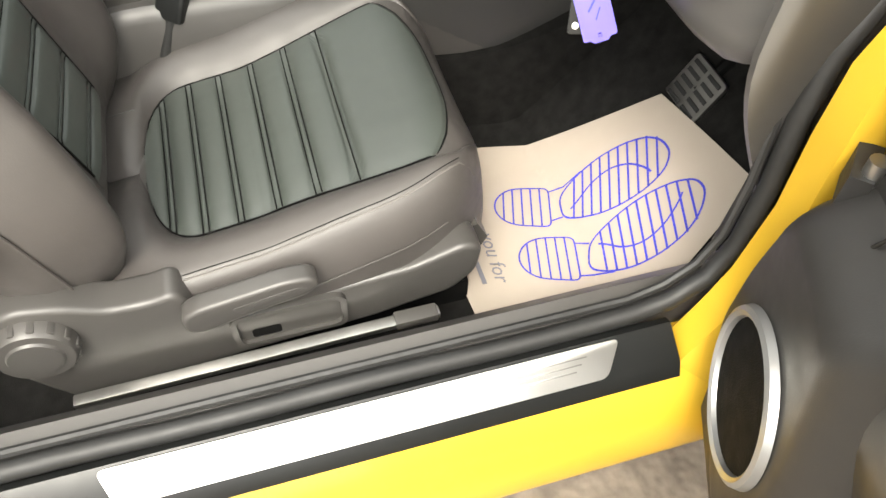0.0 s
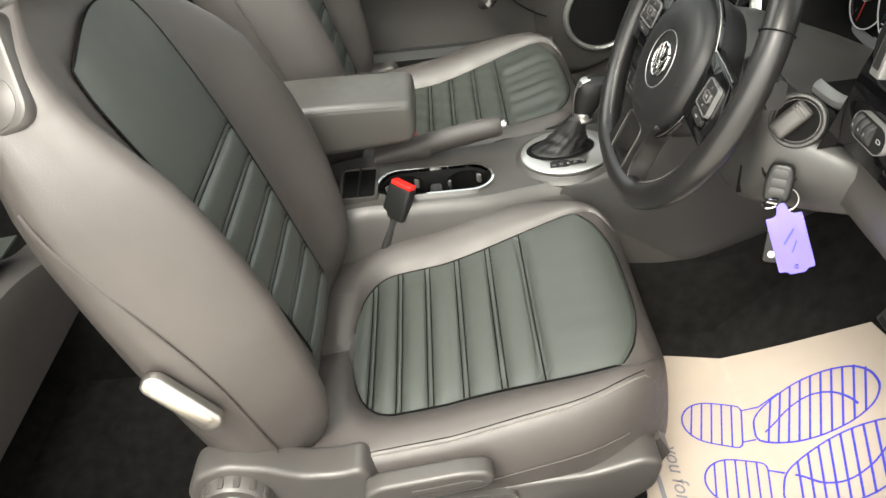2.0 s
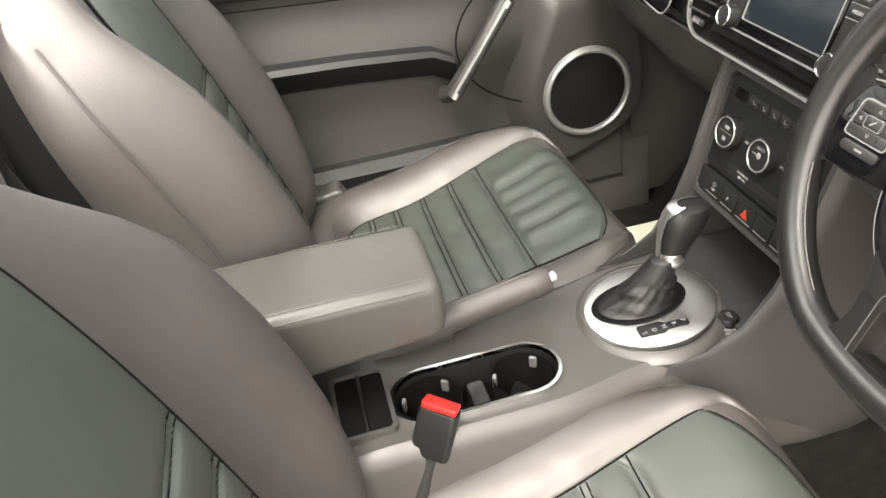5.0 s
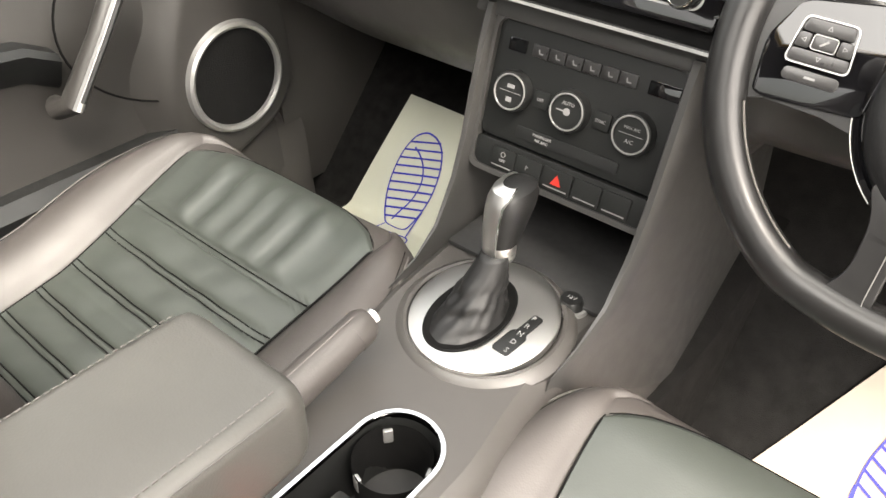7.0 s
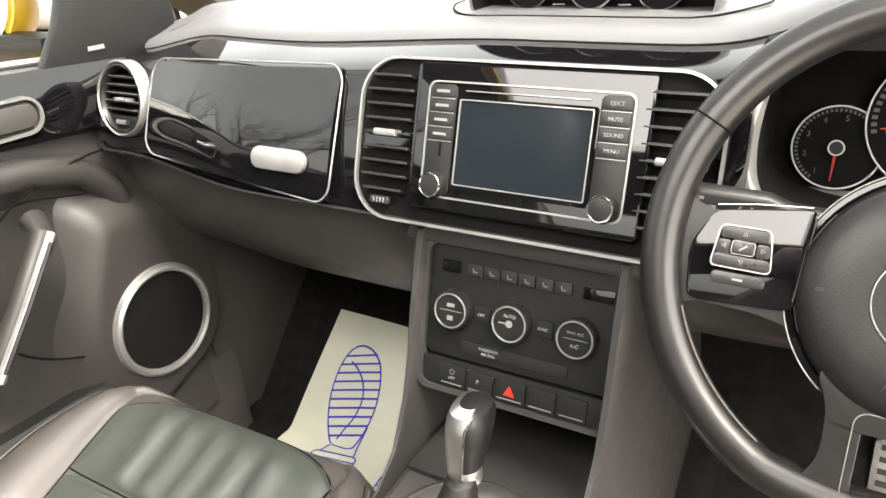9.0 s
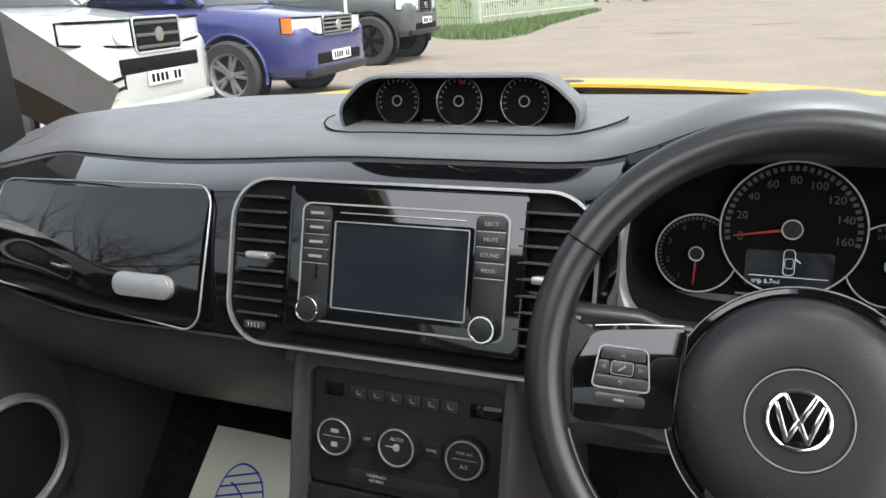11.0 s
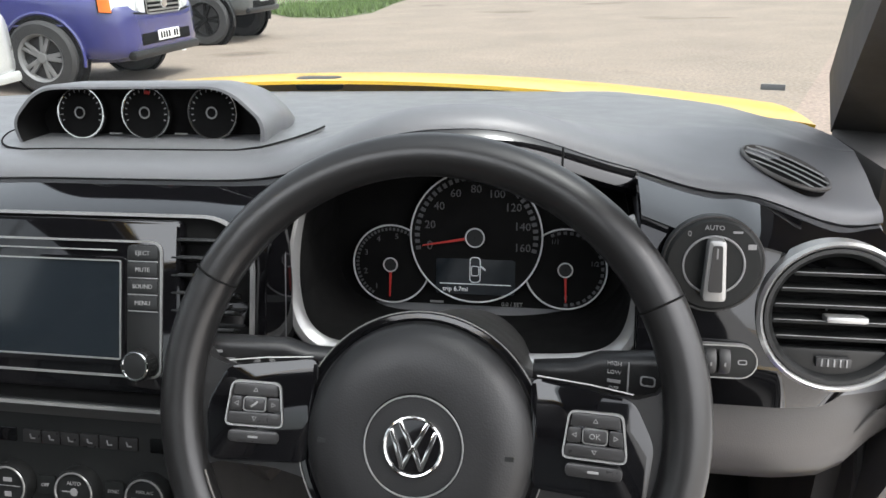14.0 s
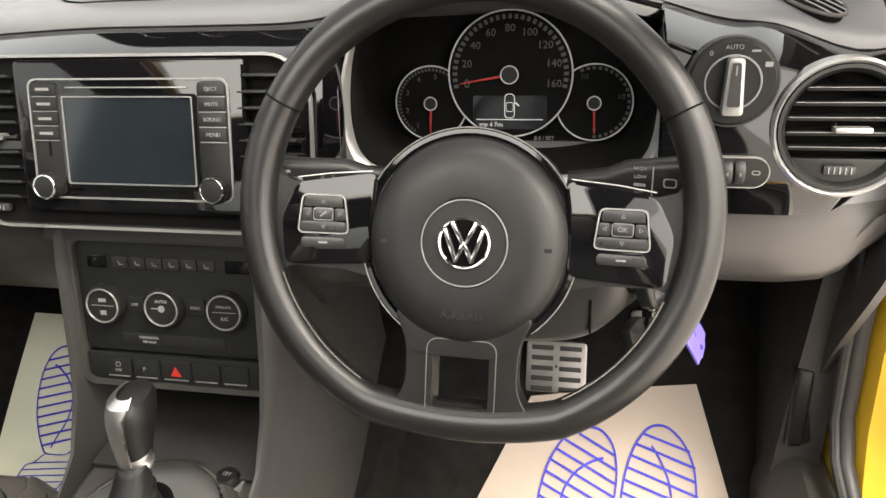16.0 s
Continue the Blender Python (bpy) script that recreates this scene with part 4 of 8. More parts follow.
def pod_lip(u, v):
    """The rounded lip round the pod's foot, lying on the dash pad."""
    y = 0.228 + 0.082 * v
    w = 0.118 + 0.062 * math.sqrt(1 - (1 - v) ** 2)
    s = 2 * u - 1
    x = w * s
    return (x, y, dash_top(x, y) + 0.0020 + 0.0025 * s * s * v - 0.0015 * (1 - v) ** 8)


part("pod_lip", sheet(pod_lip, 48, 16, 0.003), SOFT, pod, "grey moulded lip round the pod")
lip_run = [Vector(pod_lip(0, v)) for v in np.linspace(1, 0, 16)] + [Vector(pod_lip(u, 0)) for u in np.linspace(0.04, 0.96, 24)] + [Vector(pod_lip(1, v)) for v in np.linspace(0, 1, 16)]
part("lip_joint", tube(lip_run, 0.0011, 5), DARK, pod)
for k, cx in enumerate((-0.075, 0.0, 0.075)):
    m = facing((cx, 0.272, 1.0165), 10)
    g = part("gauge", lathe([(0.0005, 0.0), (0.0265, 0.0), (0.0265, -0.006)], m, 40, cap=False), DARK, pod)
    part("gauge_ring", ringbar(0.0265, 0.0265, 0.0012, m @ T(0, 0, 0.001), 40, 6), CHROME, g, "thin chrome ring")
    part("hub", ringbar(0.0055, 0.0055, 0.0009, m @ T(0, 0, 0.003), 24, 6), DIMMARK, g)
    part("scale", join(*[rbox((0, 0, 0), (0.0025, 0.0012, 0.0004), 0, m @ Matrix.Rotation(radians(200 - 220 * i / 14), 4, "Z") @ T(0.0225, 0, 0.0006)) for i in range(15)]), DIMMARK, g)
    if k == 1:
        part("red_zone", join(*[rbox((0, 0, 0), (0.004, 0.0016, 0.0004), 0, m @ Matrix.Rotation(radians(88 - 6 * i), 4, "Z") @ T(0.021, 0, 0.0007)) for i in range(3)]), REDMARK, g)
for cx in (-0.0375, 0.0375):
    part("print_bar", rbox((cx, 0.270, 0.995), (0.014, 0.001, 0.0012), 0), DIMMARK, pod)

# ---- centre console ----
con = thing("centre_console", (0.0, -0.1, 0.25), "dark plastic centre console with climate panel", "console")


def con_section(y):
    top = 0.522 + 0.007 * sm(-0.25, -0.05, y) - 0.02 * sm(-0.43, -0.6, y)
    w = 0.098 + 0.012 * sm(-0.2, 0.05, y)
    cx = 0.018 * (1 - sm(-0.25, -0.1, y))
    flare = 0.03 + 0.03 * sm(-0.1, 0.2, y)
    d = abs(y + 0.320)
    hx = 0.041 if d < 0.0605 else math.sqrt(max(0.0, 0.041 ** 2 - (d - 0.0605) ** 2))
    drop = 0.09 if hx > 0 else 0.0
    pts = [(w + flare, 0.24), (w + flare * 0.9, 0.34), (w + flare * 0.35, 0.46), (w + 0.004, top - 0.02), (w - 0.003, top - 0.006), (w - 0.012, top)]
    hole = [(0.047 + hx, top), (0.047 + hx, top - drop), (0.047 - hx, top - drop), (0.047 - hx, top)]
    return [(cx + x, y, z) for x, z in pts] + [(x, y, z) for x, z in hole] + [(cx - x, y, z) for x, z in pts[::-1]]


cys = sorted([-0.62 + 0.94 * i / 40 for i in range(41)] + [-0.320 + s * (0.0605 + 0.041 * math.sin(radians(a))) for s in (1, -1) for a in (0, 15, 30, 45, 58, 70, 80, 86, 89.9)] + [-0.4220, -0.2180])
part("console_body", loft([con_section(y) for y in cys]), HARD, con, sharp=30)

# side rails that rise from the console to the dashboard
rail = [(-0.115, 0.50), (-0.105, 0.524), (-0.06, 0.534), (-0.02, 0.557), (0.012, 0.605), (0.030, 0.65), (0.044, 0.70), (0.060, 0.755), (0.072, 0.788), (0.30, 0.80), (0.34, 0.46), (0.22, 0.41), (0.10, 0.37), (0.0, 0.355), (-0.10, 0.355)]
for sx in (1, -1):
    def rl(x, grow, out):
        return [(sx * (0.104 + (x - 0.104 + out * (1 - sm(0.30, 0.60, z))) * sm(-0.125, 0.07, y)), y - grow * sm(-0.10, 0.0, y), z + grow * 0.3) for y, z in rail]
    part("side_rail", bevel(loft([rl(0.1065, -0.006, 0.0), rl(0.109, 0.0, 0.0), rl(0.116, 0.0, 0.006), rl(0.121, -0.006, 0.014), rl(0.126, -0.018, 0.03)]), 0.003, 3, 30), CONSOLE, con, "grained console side rail")
part("stack_cap", bevel(prism([(-0.132, -0.006), (-0.126, 0.008), (0.126, 0.008), (0.132, -0.006), (0.132, -0.012), (-0.132, -0.012)], -0.03, 0.004, facing((0, 0.079, 0.786), 15)), 0.003), CONSOLE, con)

mk = facing((0.004, 0.062, 0.700), 15)
panel = part("climate_panel", prism(rrect(0.212, 0.126, 0.010, cy=0.014), -0.012, 0.002, mk, 0.003), PANEL, con, "satin black climate control panel")
part("panel_frame", frame_of(rrect(0.224, 0.170, 0.014, 6, cy=-0.004), rrect(0.212, 0.158, 0.011, 6, cy=-0.004), -0.004, 0.007, mk), CONSOLE, panel)
for k in range(6):
    b = part("button", prism(rrect(0.0188, 0.0125, 0.001), 0.001, 0.0042, mk @ T(-0.052 + 0.0198 * k, 0.052, 0), 0.0008), KEYPAD, panel)
    part("symbol", join(rbox((0, 0, 0), (0.0014, 0.0045, 0.0003), 0, mk @ T(-0.053 + 0.0198 * k, 0.052, 0.0044) @ Matrix.Rotation(radians(15), 4, "Z")), rbox((0, 0, 0), (0.0045, 0.0013, 0.0003), 0, mk @ T(-0.0505 + 0.0198 * k, 0.0502, 0.0044))), DIMMARK, b)
for cx in (-0.080, 0.088):
    part("blank_window", prism(rrect(0.022 if cx < 0 else 0.032, 0.0135, 0.0015, cx=cx if cx < 0 else cx - 0.004, cy=0.052), 0.001, 0.0034, mk, 0.0006), GLOSS, panel)
for k, cx in enumerate((-0.072, -0.003, 0.068)):
    kb = part("knob", lathe([(0.0215, 0.001), (0.0215, 0.010), (0.0205, 0.013), (0.0175, 0.0135), (0.017, 0.012), (0.0005, 0.012)], mk @ T(cx, 0.006, 0.001), 40, cap=False), TRIM, panel, "black turning knob")
    part("knob_ring", ringbar(0.0183, 0.0183, 0.0010, mk @ T(cx, 0.006, 0.0145), 40, 6), SATIN, kb, "chrome ring")
    words = (("", ""), ("AUTO", ""), ("MAX A/C", "A/C"))[k]
    mm = mk @ T(cx, 0.006, 0.0133)
    bits = [rbox((0, 0, 0), (0.026, 0.0006, 0.0003), 0, mm)]
    if k == 0:
        bits += [rbox((0, 0, 0), (0.009, 0.004, 0.0003), 0, mm @ T(0, 0.006, 0)), rbox((0, 0, 0), (0.007, 0.005, 0.0003), 0, mm @ T(0, -0.008, 0))]
    elif k == 1:
        bits = [writing("AUTO", 0.0052, mm @ T(0, 0.008, 0)), lathe([(0.0005, 0), (0.004, 0), (0.004, 0.0004)], mm, 8), rbox((0, 0, 0), (0.008, 0.0012, 0.0003), 0, mm @ T(-0.008, 0, 0))]
    else:
        bits += [writing("MAX A/C", 0.0042, mm @ T(0, 0.006, 0)), writing("A/C", 0.0055, mm @ T(0, -0.007, 0))]
    part("print", join(*bits), DIMMARK, kb)
for cx, wd in ((-0.0385, "OFF"), (0.032, "SYNC")):
    b = part("button", prism(rrect(0.019, 0.018, 0.002), 0.001, 0.0045, mk @ T(cx, 0.006, 0), 0.0008), PANEL, panel)
    part("letters", writing(wd, 0.0046, mk @ T(cx - 0.001, 0.006, 0.0048)), DIMMARK, b)
nt_ = part("notice_strip", prism(rrect(0.122, 0.013, 0.002, cx=0.0, cy=-0.034), 0.001, 0.0032, mk, 0.0006), TRIM, panel)
part("letters", join(writing("PASSENGER", 0.0044, mk @ T(-0.028, -0.0315, 0.0034)), writing("AIR BAG", 0.0044, mk @ T(-0.028, -0.0365, 0.0034))), DIMMARK, nt_)
mb = facing((0.004, 0.041, 0.6345), 15)
part("switch_carrier", prism(rrect(0.212, 0.034, 0.003), -0.012, 0.0005, mb, 0.001), PANEL, con)
for k in range(5):
    w = 0.0325 if k != 2 else 0.0365
    cx = (-0.0675, -0.034, 0.0015, 0.037, 0.0705)[k]
    b = part("switch", prism(rrect(w - 0.0008, 0.024, 0.0025), -0.006, 0.003, mb @ T(cx, 0, 0), 0.001), PANEL, panel)
    part("switch_line", rbox((0, 0, 0), (w * 0.78, 0.0014, 0.0008), 0.0003, mb @ T(cx, -0.0085, 0.003)), SATIN, b)
    if k == 0:
        part("letters", join(writing("OFF", 0.0046, mb @ T(cx, -0.002, 0.0032)), frame_of(rrect(0.006, 0.006, 0.003), rrect(0.0046, 0.0046, 0.0022), 0.003, 0.0034, mb @ T(cx, 0.005, 0))), DIMMARK, b)
    if k == 1:
        part("letters", writing("P", 0.0065, mb @ T(cx - 0.002, 0.001, 0.0032)), DIMMARK, b)
    if k == 2:
        part("warning_triangle", prism([(-0.0065, -0.0045), (0.0065, -0.0045), (0, 0.007)], 0.0028, 0.0035, mb @ T(cx, 0, 0)), REDMARK, b, "red warning triangle")

# open shelf below the switches
part("shelf_floor", rbox((0.004, 0.08, 0.534), (0.206, 0.18, 0.006), 0.002), RUBBER, con, "ribbed rubber shelf floor")
part("shelf_back", rbox((0.004, 0.165, 0.59), (0.206, 0.008, 0.10), 0.002), DARK, con)
part("shelf_top", rbox((0.004, 0.11, 0.622), (0.206, 0.12, 0.006), 0.002), DARK, con)
ub = part("socket_panel", rbox((0.068, 0.125, 0.588), (0.072, 0.02, 0.026), 0.003), TRIM, con)
part("usb_port", rbox((0.060, 0.1145, 0.588), (0.014, 0.004, 0.006), 0.001), DARK, ub)
part("jack", lathe([(0.001, 0.004), (0.004, 0.004), (0.004, 0)], facing((0.088, 0.114, 0.586), 0), 16), DARK, ub)

# gear selector
gs = thing("gear_selector", (0, -0.066, 0.535), "automatic gear selector with silver plate and leather gaiter", "gear lever")
mg = T(0.009, -0.082, 0.5265) @ Matrix.Rotation(radians(4), 4, "X")
part("collar", lathe([(0.094, -0.012), (0.095, 0.0), (0.090, 0.006), (0.084, 0.009), (0.080, 0.008)], mg, 56, cap=False), HARD, gs)
EL = Matrix.Diagonal((0.96, 1.04, 1, 1))
pl = part("gate_plate", lathe([(0.0788, 0.004), (0.0785, 0.012), (0.074, 0.0142), (0.052, 0.0135)], mg @ EL, 56, cap=False), ALU, gs, "satin silver gate plate")
part("gate_fill", lathe([(0.0005, 0.0120), (0.060, 0.0125)], mg @ EL, 40, cap=False), ALU, gs)
sp = part("letter_strip", prism(rounded([(-0.010, -0.030), (0.010, -0.030), (0.010, 0.0), (0.006, 0.004), (0.006, 0.032), (-0.006, 0.032), (-0.006, 0.004), (-0.010, 0.0)], 0.004), 0.0128, 0.0150, mg @ T(0.0465, -0.006, 0) @ Matrix.Rotation(radians(-6), 4, "Z"), 0.0006), TRIM, gs)
part("letters", join(*[writing(c, 0.0085, mg @ T(0.0465 + 0.0005 * k, 0.020 - 0.0125 * k, 0.0153)) for k, c in enumerate("PRNDS")]), DIMMARK, sp)
loops = []
for i in range(25):
    t = i / 24
    cy = -0.012 + 0.037 * t
    a, b = (0.0345 - 0.0200 * t ** 0.62), (0.0545 - 0.0380 * t ** 0.62)
    ring = []
    for j in range(64):
        th = 2 * math.pi * j / 64
        swing = math.sin(math.pi * min(1, t * 1.25 + 0.05))
        f = 1 + swing * (0.05 * math.sin(3 * th + 9 * t + 0.6) + 0.035 * math.sin(11 * th - 9 * t) + 0.05 * math.sin(24 * t + 2.2 * math.sin(2 * th) + th))
        ring.append(mg @ Vector((-0.010 + 0.005 * t + a * f * math.cos(th), cy + b * f * math.sin(th), 0.012 + 0.062 * t)))
    loops.append(ring)
part("gaiter_recess", lathe([(0.0005, 0.0136), (0.95, 0.0140), (1.0, 0.0152), (1.05, 0.0140)], mg @ T(-0.010, -0.010, 0) @ Matrix.Diagonal((0.038, 0.058, 1, 1)), 48, cap=False), DARK, gs)
part("gaiter", loft(loops), GAITER, gs, "creased black leather gaiter", sharp=80)
stem = [(0.003, -0.055, 0.596), (0.003, -0.052, 0.610), (0.003, -0.046, 0.628), (0.003, -0.040, 0.645), (0.003, -0.036, 0.657), (0.003, -0.034, 0.665), (0.003, -0.033, 0.669)]
rad = [(0.0150, 0.0150), (0.0160, 0.0180), (0.0185, 0.0235), (0.0205, 0.0275), (0.0205, 0.0280), (0.0175, 0.0245), (0.0095, 0.0140)]


def knob_ring(k, grow, a0, a1, n):
    (x, y, z), (a, b) = stem[k], rad[k]
    out = []
    for j in range(n):
        t = radians(a0 + (a1 - a0) * j / (n - 1))
        c, s_ = math.cos(t), math.sin(t)
        out.append(Vector((x + (a + grow) * math.copysign(abs(c) ** 0.85, c), y + (b + grow) * math.copysign(abs(s_) ** 0.85, s_), z + grow * (k > 4))))
    return out


part("knob", loft([knob_ring(k, 0.0, 0, 348, 30) for k in range(7)]), GAITER, gs, "leather and silver knob")
part("knob_front", loft([knob_ring(k, 0.0014, 168 - 40 * sm(3, 6, k), 286 + 30 * sm(4, 6, k), 18) for k in range(7)], cap=False, ring=False), ALU, gs, "satin chrome knob spine")
part("knob_foot", lathe([(0.0152, -0.002), (0.0168, 0.0), (0.0172, 0.012), (0.0165, 0.014)], T(0.003, -0.0550, 0.597), 28, cap=False), ALU, gs)
part("knob_line", tube([knob_ring(k, 0.0016, 286 + 30 * sm(4, 6, k), 287 + 30 * sm(4, 6, k), 2)[0] for k in range(7)], 0.0012, 6), CHROME, gs)
part("neck_ring", lathe([(0.0165, -0.004), (0.017, 0.004)], T(0.003, -0.055, 0.598) @ Matrix.Diagonal((1, 0.95, 1, 1)), 28), SATIN, gs)

sk = thing("power_socket", (0.067, -0.010, 0.528), "black twelve volt socket lid in a silver ring", "socket")
ms = T(0.067, -0.010, 0.5285)
part("ring", lathe([(0.014, 0.0), (0.0155, 0.005), (0.019, 0.005), (0.020, -0.002)], ms, 32, cap=False), SATIN, sk)
part("lid", lathe([(0.014, 0.0), (0.014, 0.008), (0.011, 0.013), (0.0005, 0.0135)], ms, 28, cap=False), TRIM, sk)
part("letters", writing("12V", 0.0065, ms @ T(0, 0, 0.0138)), DIMMARK, sk)

# cup holder
ch = thing("cup_holder", (0.05, -0.305, 0.53), "double cup holder with chrome rim and black wells", "cup holder")
mcup = T(0.047, -0.320, 0.5245)
part("rim", frame_of(rrect(0.0875, 0.2075, 0.0437, 10), rrect(0.079, 0.199, 0.0395, 10), -0.006, 0.0035, mcup), CHROME, ch, "polished chrome rim")
part("well_wall", xf(loft([[(x, y, 0.003) for x, y in rrect(0.080, 0.201, 0.040, 10)], [(x * 0.92, y * 0.96, -0.03) for x, y in rrect(0.080, 0.201, 0.040, 10)], [(x * 0.86, y * 0.92, -0.075) for x, y in rrect(0.080, 0.201, 0.040, 10)]], cap=False), mcup), TRIM, ch)
part("well_floor", prism(rrect(0.076, 0.19, 0.036, 8), -0.076, -0.072, mcup), RUBBER, ch)
for cy in (0.056, -0.056):
    part("cup_ring", xf(lathe([(0.036, -0.006), (0.0355, -0.070)], T(0, cy, 0), 36, cap=False), mcup), DARK, ch)
    part("cup_base", xf(lathe([(0.0005, -0.066), (0.028, -0.066), (0.029, -0.070)], T(0, cy, 0), 30, cap=False), mcup), RUBBER, ch)
    for a in (20, 140, 250):
        part("spring_tab", rbox((0, 0, 0), (0.005, 0.009, 0.016), 0.0015, mcup @ T(0.034 * math.cos(radians(a)), cy + 0.034 * math.sin(radians(a)), -0.018) @ Matrix.Rotation(radians(a), 4, "Z")), SATIN, ch)
part("divider", rbox((0.047, -0.320, 0.484), (0.04, 0.022, 0.05), 0.006), TRIM, ch)

bin_ = thing("coin_tray", (0.03, -0.455, 0.50), "small open black tray behind the cup holder", "tray")
part("tray_rim", frame_of(rrect(0.105, 0.068, 0.008, 4), rrect(0.095, 0.058, 0.006, 4), -0.008, 0.004, T(0.035, -0.455, 0.525)), HARD, bin_)
part("tray_floor", rbox((0.035, -0.455, 0.523), (0.096, 0.060, 0.004), 0.001), DARK, bin_)
part("tray_step", rbox((0.035, -0.455, 0.527), (0.094, 0.003, 0.008), 0.001), TRIM, bin_)

# handbrake
hb = thing("handbrake", (-0.058, -0.40, 0.52), "leather handbrake lever with chrome button, lowered", "handbrake")
HBS = Vector((0.004, -0.036, -0.012))
hp = [Vector((-0.052, -0.158, 0.583)), Vector((-0.052, -0.175, 0.580)), Vector((-0.053, -0.22, 0.572)), Vector((-0.055, -0.28, 0.560)), Vector((-0.057, -0.34, 0.546)), Vector((-0.058, -0.40, 0.53))]
hp = [p + HBS for p in hp]
part("grip", tube(hp[1:5], [0.0165, 0.018, 0.018, 0.017], 16, flat=1.15), LEATHER, hb, "leather grip")
part("end_cap", tube([Vector(p) + HBS for p in ((-0.052, -0.156, 0.583), (-0.052, -0.163, 0.582), (-0.052, -0.178, 0.579))], [0.0135, 0.0172, 0.0175], 16, flat=1.1), LEATHER, hb)
part("release_button", tube([Vector(p) + HBS for p in ((-0.052, -0.148, 0.585), (-0.052, -0.158, 0.583))], 0.0085, 12), CHROME, hb, "chrome button")
part("grip_seam", tube([p + Vector((0, 0, 0.0206)) for p in hp[1:5]], 0.0008, 5), THREAD, hb)
part("boot", loft([[Vector((p[0] + a * math.cos(t), p[1], p[2] + b * math.sin(t))) for t in (2 * math.pi * j / 16 for j in range(16))] for p, a, b in (((-0.053, -0.325, 0.540), 0.019, 0.021), ((-0.056, -0.35, 0.535), 0.023, 0.025), ((-0.062, -0.38, 0.530), 0.027, 0.028), ((-0.064, -0.43, 0.52), 0.028, 0.022))]), LEATHER, hb, "leather boot")

# armrest
ar = thing("armrest", (-0.016, -0.58, 0.52), "padded dark leather centre armrest", "armrest")


def arm_loop(y, w, z0, z1, n=6):
    return [(-0.016 + x, y, (z0 + z1) / 2 + z) for x, z in rrect(w, z1 - z0, 0.016, n)]


arm_rows = ((-0.342, 0.112, 0.628, 0.668), (-0.344, 0.122, 0.618, 0.676), (-0.349, 0.129, 0.608, 0.681), (-0.358, 0.132, 0.602, 0.683), (-0.45, 0.133, 0.596, 0.685), (-0.55, 0.134, 0.590, 0.686), (-0.64, 0.132, 0.588, 0.684), (-0.665, 0.115, 0.60, 0.670))
part("pad", loft([arm_loop(*r) for r in arm_rows]), ARMPAD, ar)
for sx in (-1, 1):
    part("stitching", join(*[rbox((-0.016 + sx * 0.0560, -0.365 - 0.0062 * k, 0.6856), (0.0009, 0.0040, 0.0009), 0.0002) for k in range(44)]), THREAD, ar)
    part("edge_seam", tube([(-0.016 + sx * 0.0645, y, z) for y, z in ((-0.362, 0.6745), (-0.45, 0.6765), (-0.55, 0.6775), (-0.62, 0.6765))], 0.0010, 5), ARMPAD, ar)
part("front_seam", tube([(-0.016 + 0.0585 * k, -0.3440 - 0.004 * abs(k) ** 3, 0.6705) for k in np.linspace(-1, 1, 9)], 0.0010, 5), ARMPAD, ar)
part("stay", bevel(loft([[(-0.016 + x, y, z) for x in (-0.035, 0.035) for y in ((-0.58, -0.64) if x < 0 else (-0.64, -0.58))] for z in (0.50, 0.61)]), 0.008), HARD, ar)


# seat belt buckles
def buckle(name_at, top, foot, lab):
    b = thing("belt_buckle", foot, lab, "buckle", "seat belt buckles")
    a, c = Vector(foot), Vector(top)
    d = (c - a).normalized()
    m = Matrix.Translation(c) @ d.to_track_quat("Z", "Y").to_matrix().to_4x4() @ Matrix.Rotation(name_at, 4, "Z")
    part("casing", prism(rrect(0.044, 0.025, 0.006), -0.062, -0.004, m, 0.003), TRIM, b)
    part("release", prism(rrect(0.040, 0.021, 0.003), -0.004, 0.003, m, 0.0015), RED, b, "red release button")
    part("print_bar", rbox((0, 0, 0), (0.022, 0.001, 0.010), 0, m @ T(0, -0.0128, -0.028)), DIMMARK, b)
    part("stalk", tube([a, a.lerp(c, 0.4), c - d * 0.06], [0.009, 0.010, 0.012], 10), RUBBER, b)


buckle(0.5, (0.098, -0.372, 0.556), (0.125, -0.42, 0.44), "black belt buckle with bright red release button")
buckle(0.5, (-0.098, -0.362, 0.552), (-0.118, -0.43, 0.43), "black belt buckle with bright red release button")

# ---- steering wheel ----
sw = thing("steering_wheel", (0.344, -0.0044, 0.861), "flat-bottomed black leather steering wheel with gloss spokes", "steering wheel")
LEAN = 23.5
mw = facing((0.344, -0.0044, 0.861), LEAN) @ Matrix.Rotation(radians(-1.2), 4, "Z") @ Matrix.Scale(1.045, 4)
R = 0.172


def rim_pt(a):
    x, y = R * math.cos(a), R * math.sin(a)
    if y < -0.154:
        y = -0.154 + (y + 0.154) * 0.55
    return (x, y, 0)


pts = [mw @ Vector(rim_pt(2 * math.pi * j / 96)) for j in range(96)]
part("rim", tube(pts, 0.0158, 16, closed=True), WHEELHIDE, sw, "black leather rim")
for a in (28, 152):
    a = radians(a)
    d = Vector((math.cos(a), math.sin(a), 0))
    q = mw @ T(*(d * R)) @ Matrix.Rotation(a, 4, "Z") @ Matrix.Rotation(radians(90), 4, "X")
    part("rim_joint", ringbar(0.0159, 0.0159, 0.0007, q, 20, 4), DARK, sw)
for a0, a1 in ((200, 240), (300, 340)):
    part("rim_stitch", tube([mw @ Vector(((R - 0.0148) * math.cos(radians(a)), (R - 0.0148) * math.sin(radians(a)), 0.0062 + 0.0006 * (a % 2))) for a in range(a0, a1)], 0.0008, 4), THREAD, sw)
HUB = -0.021
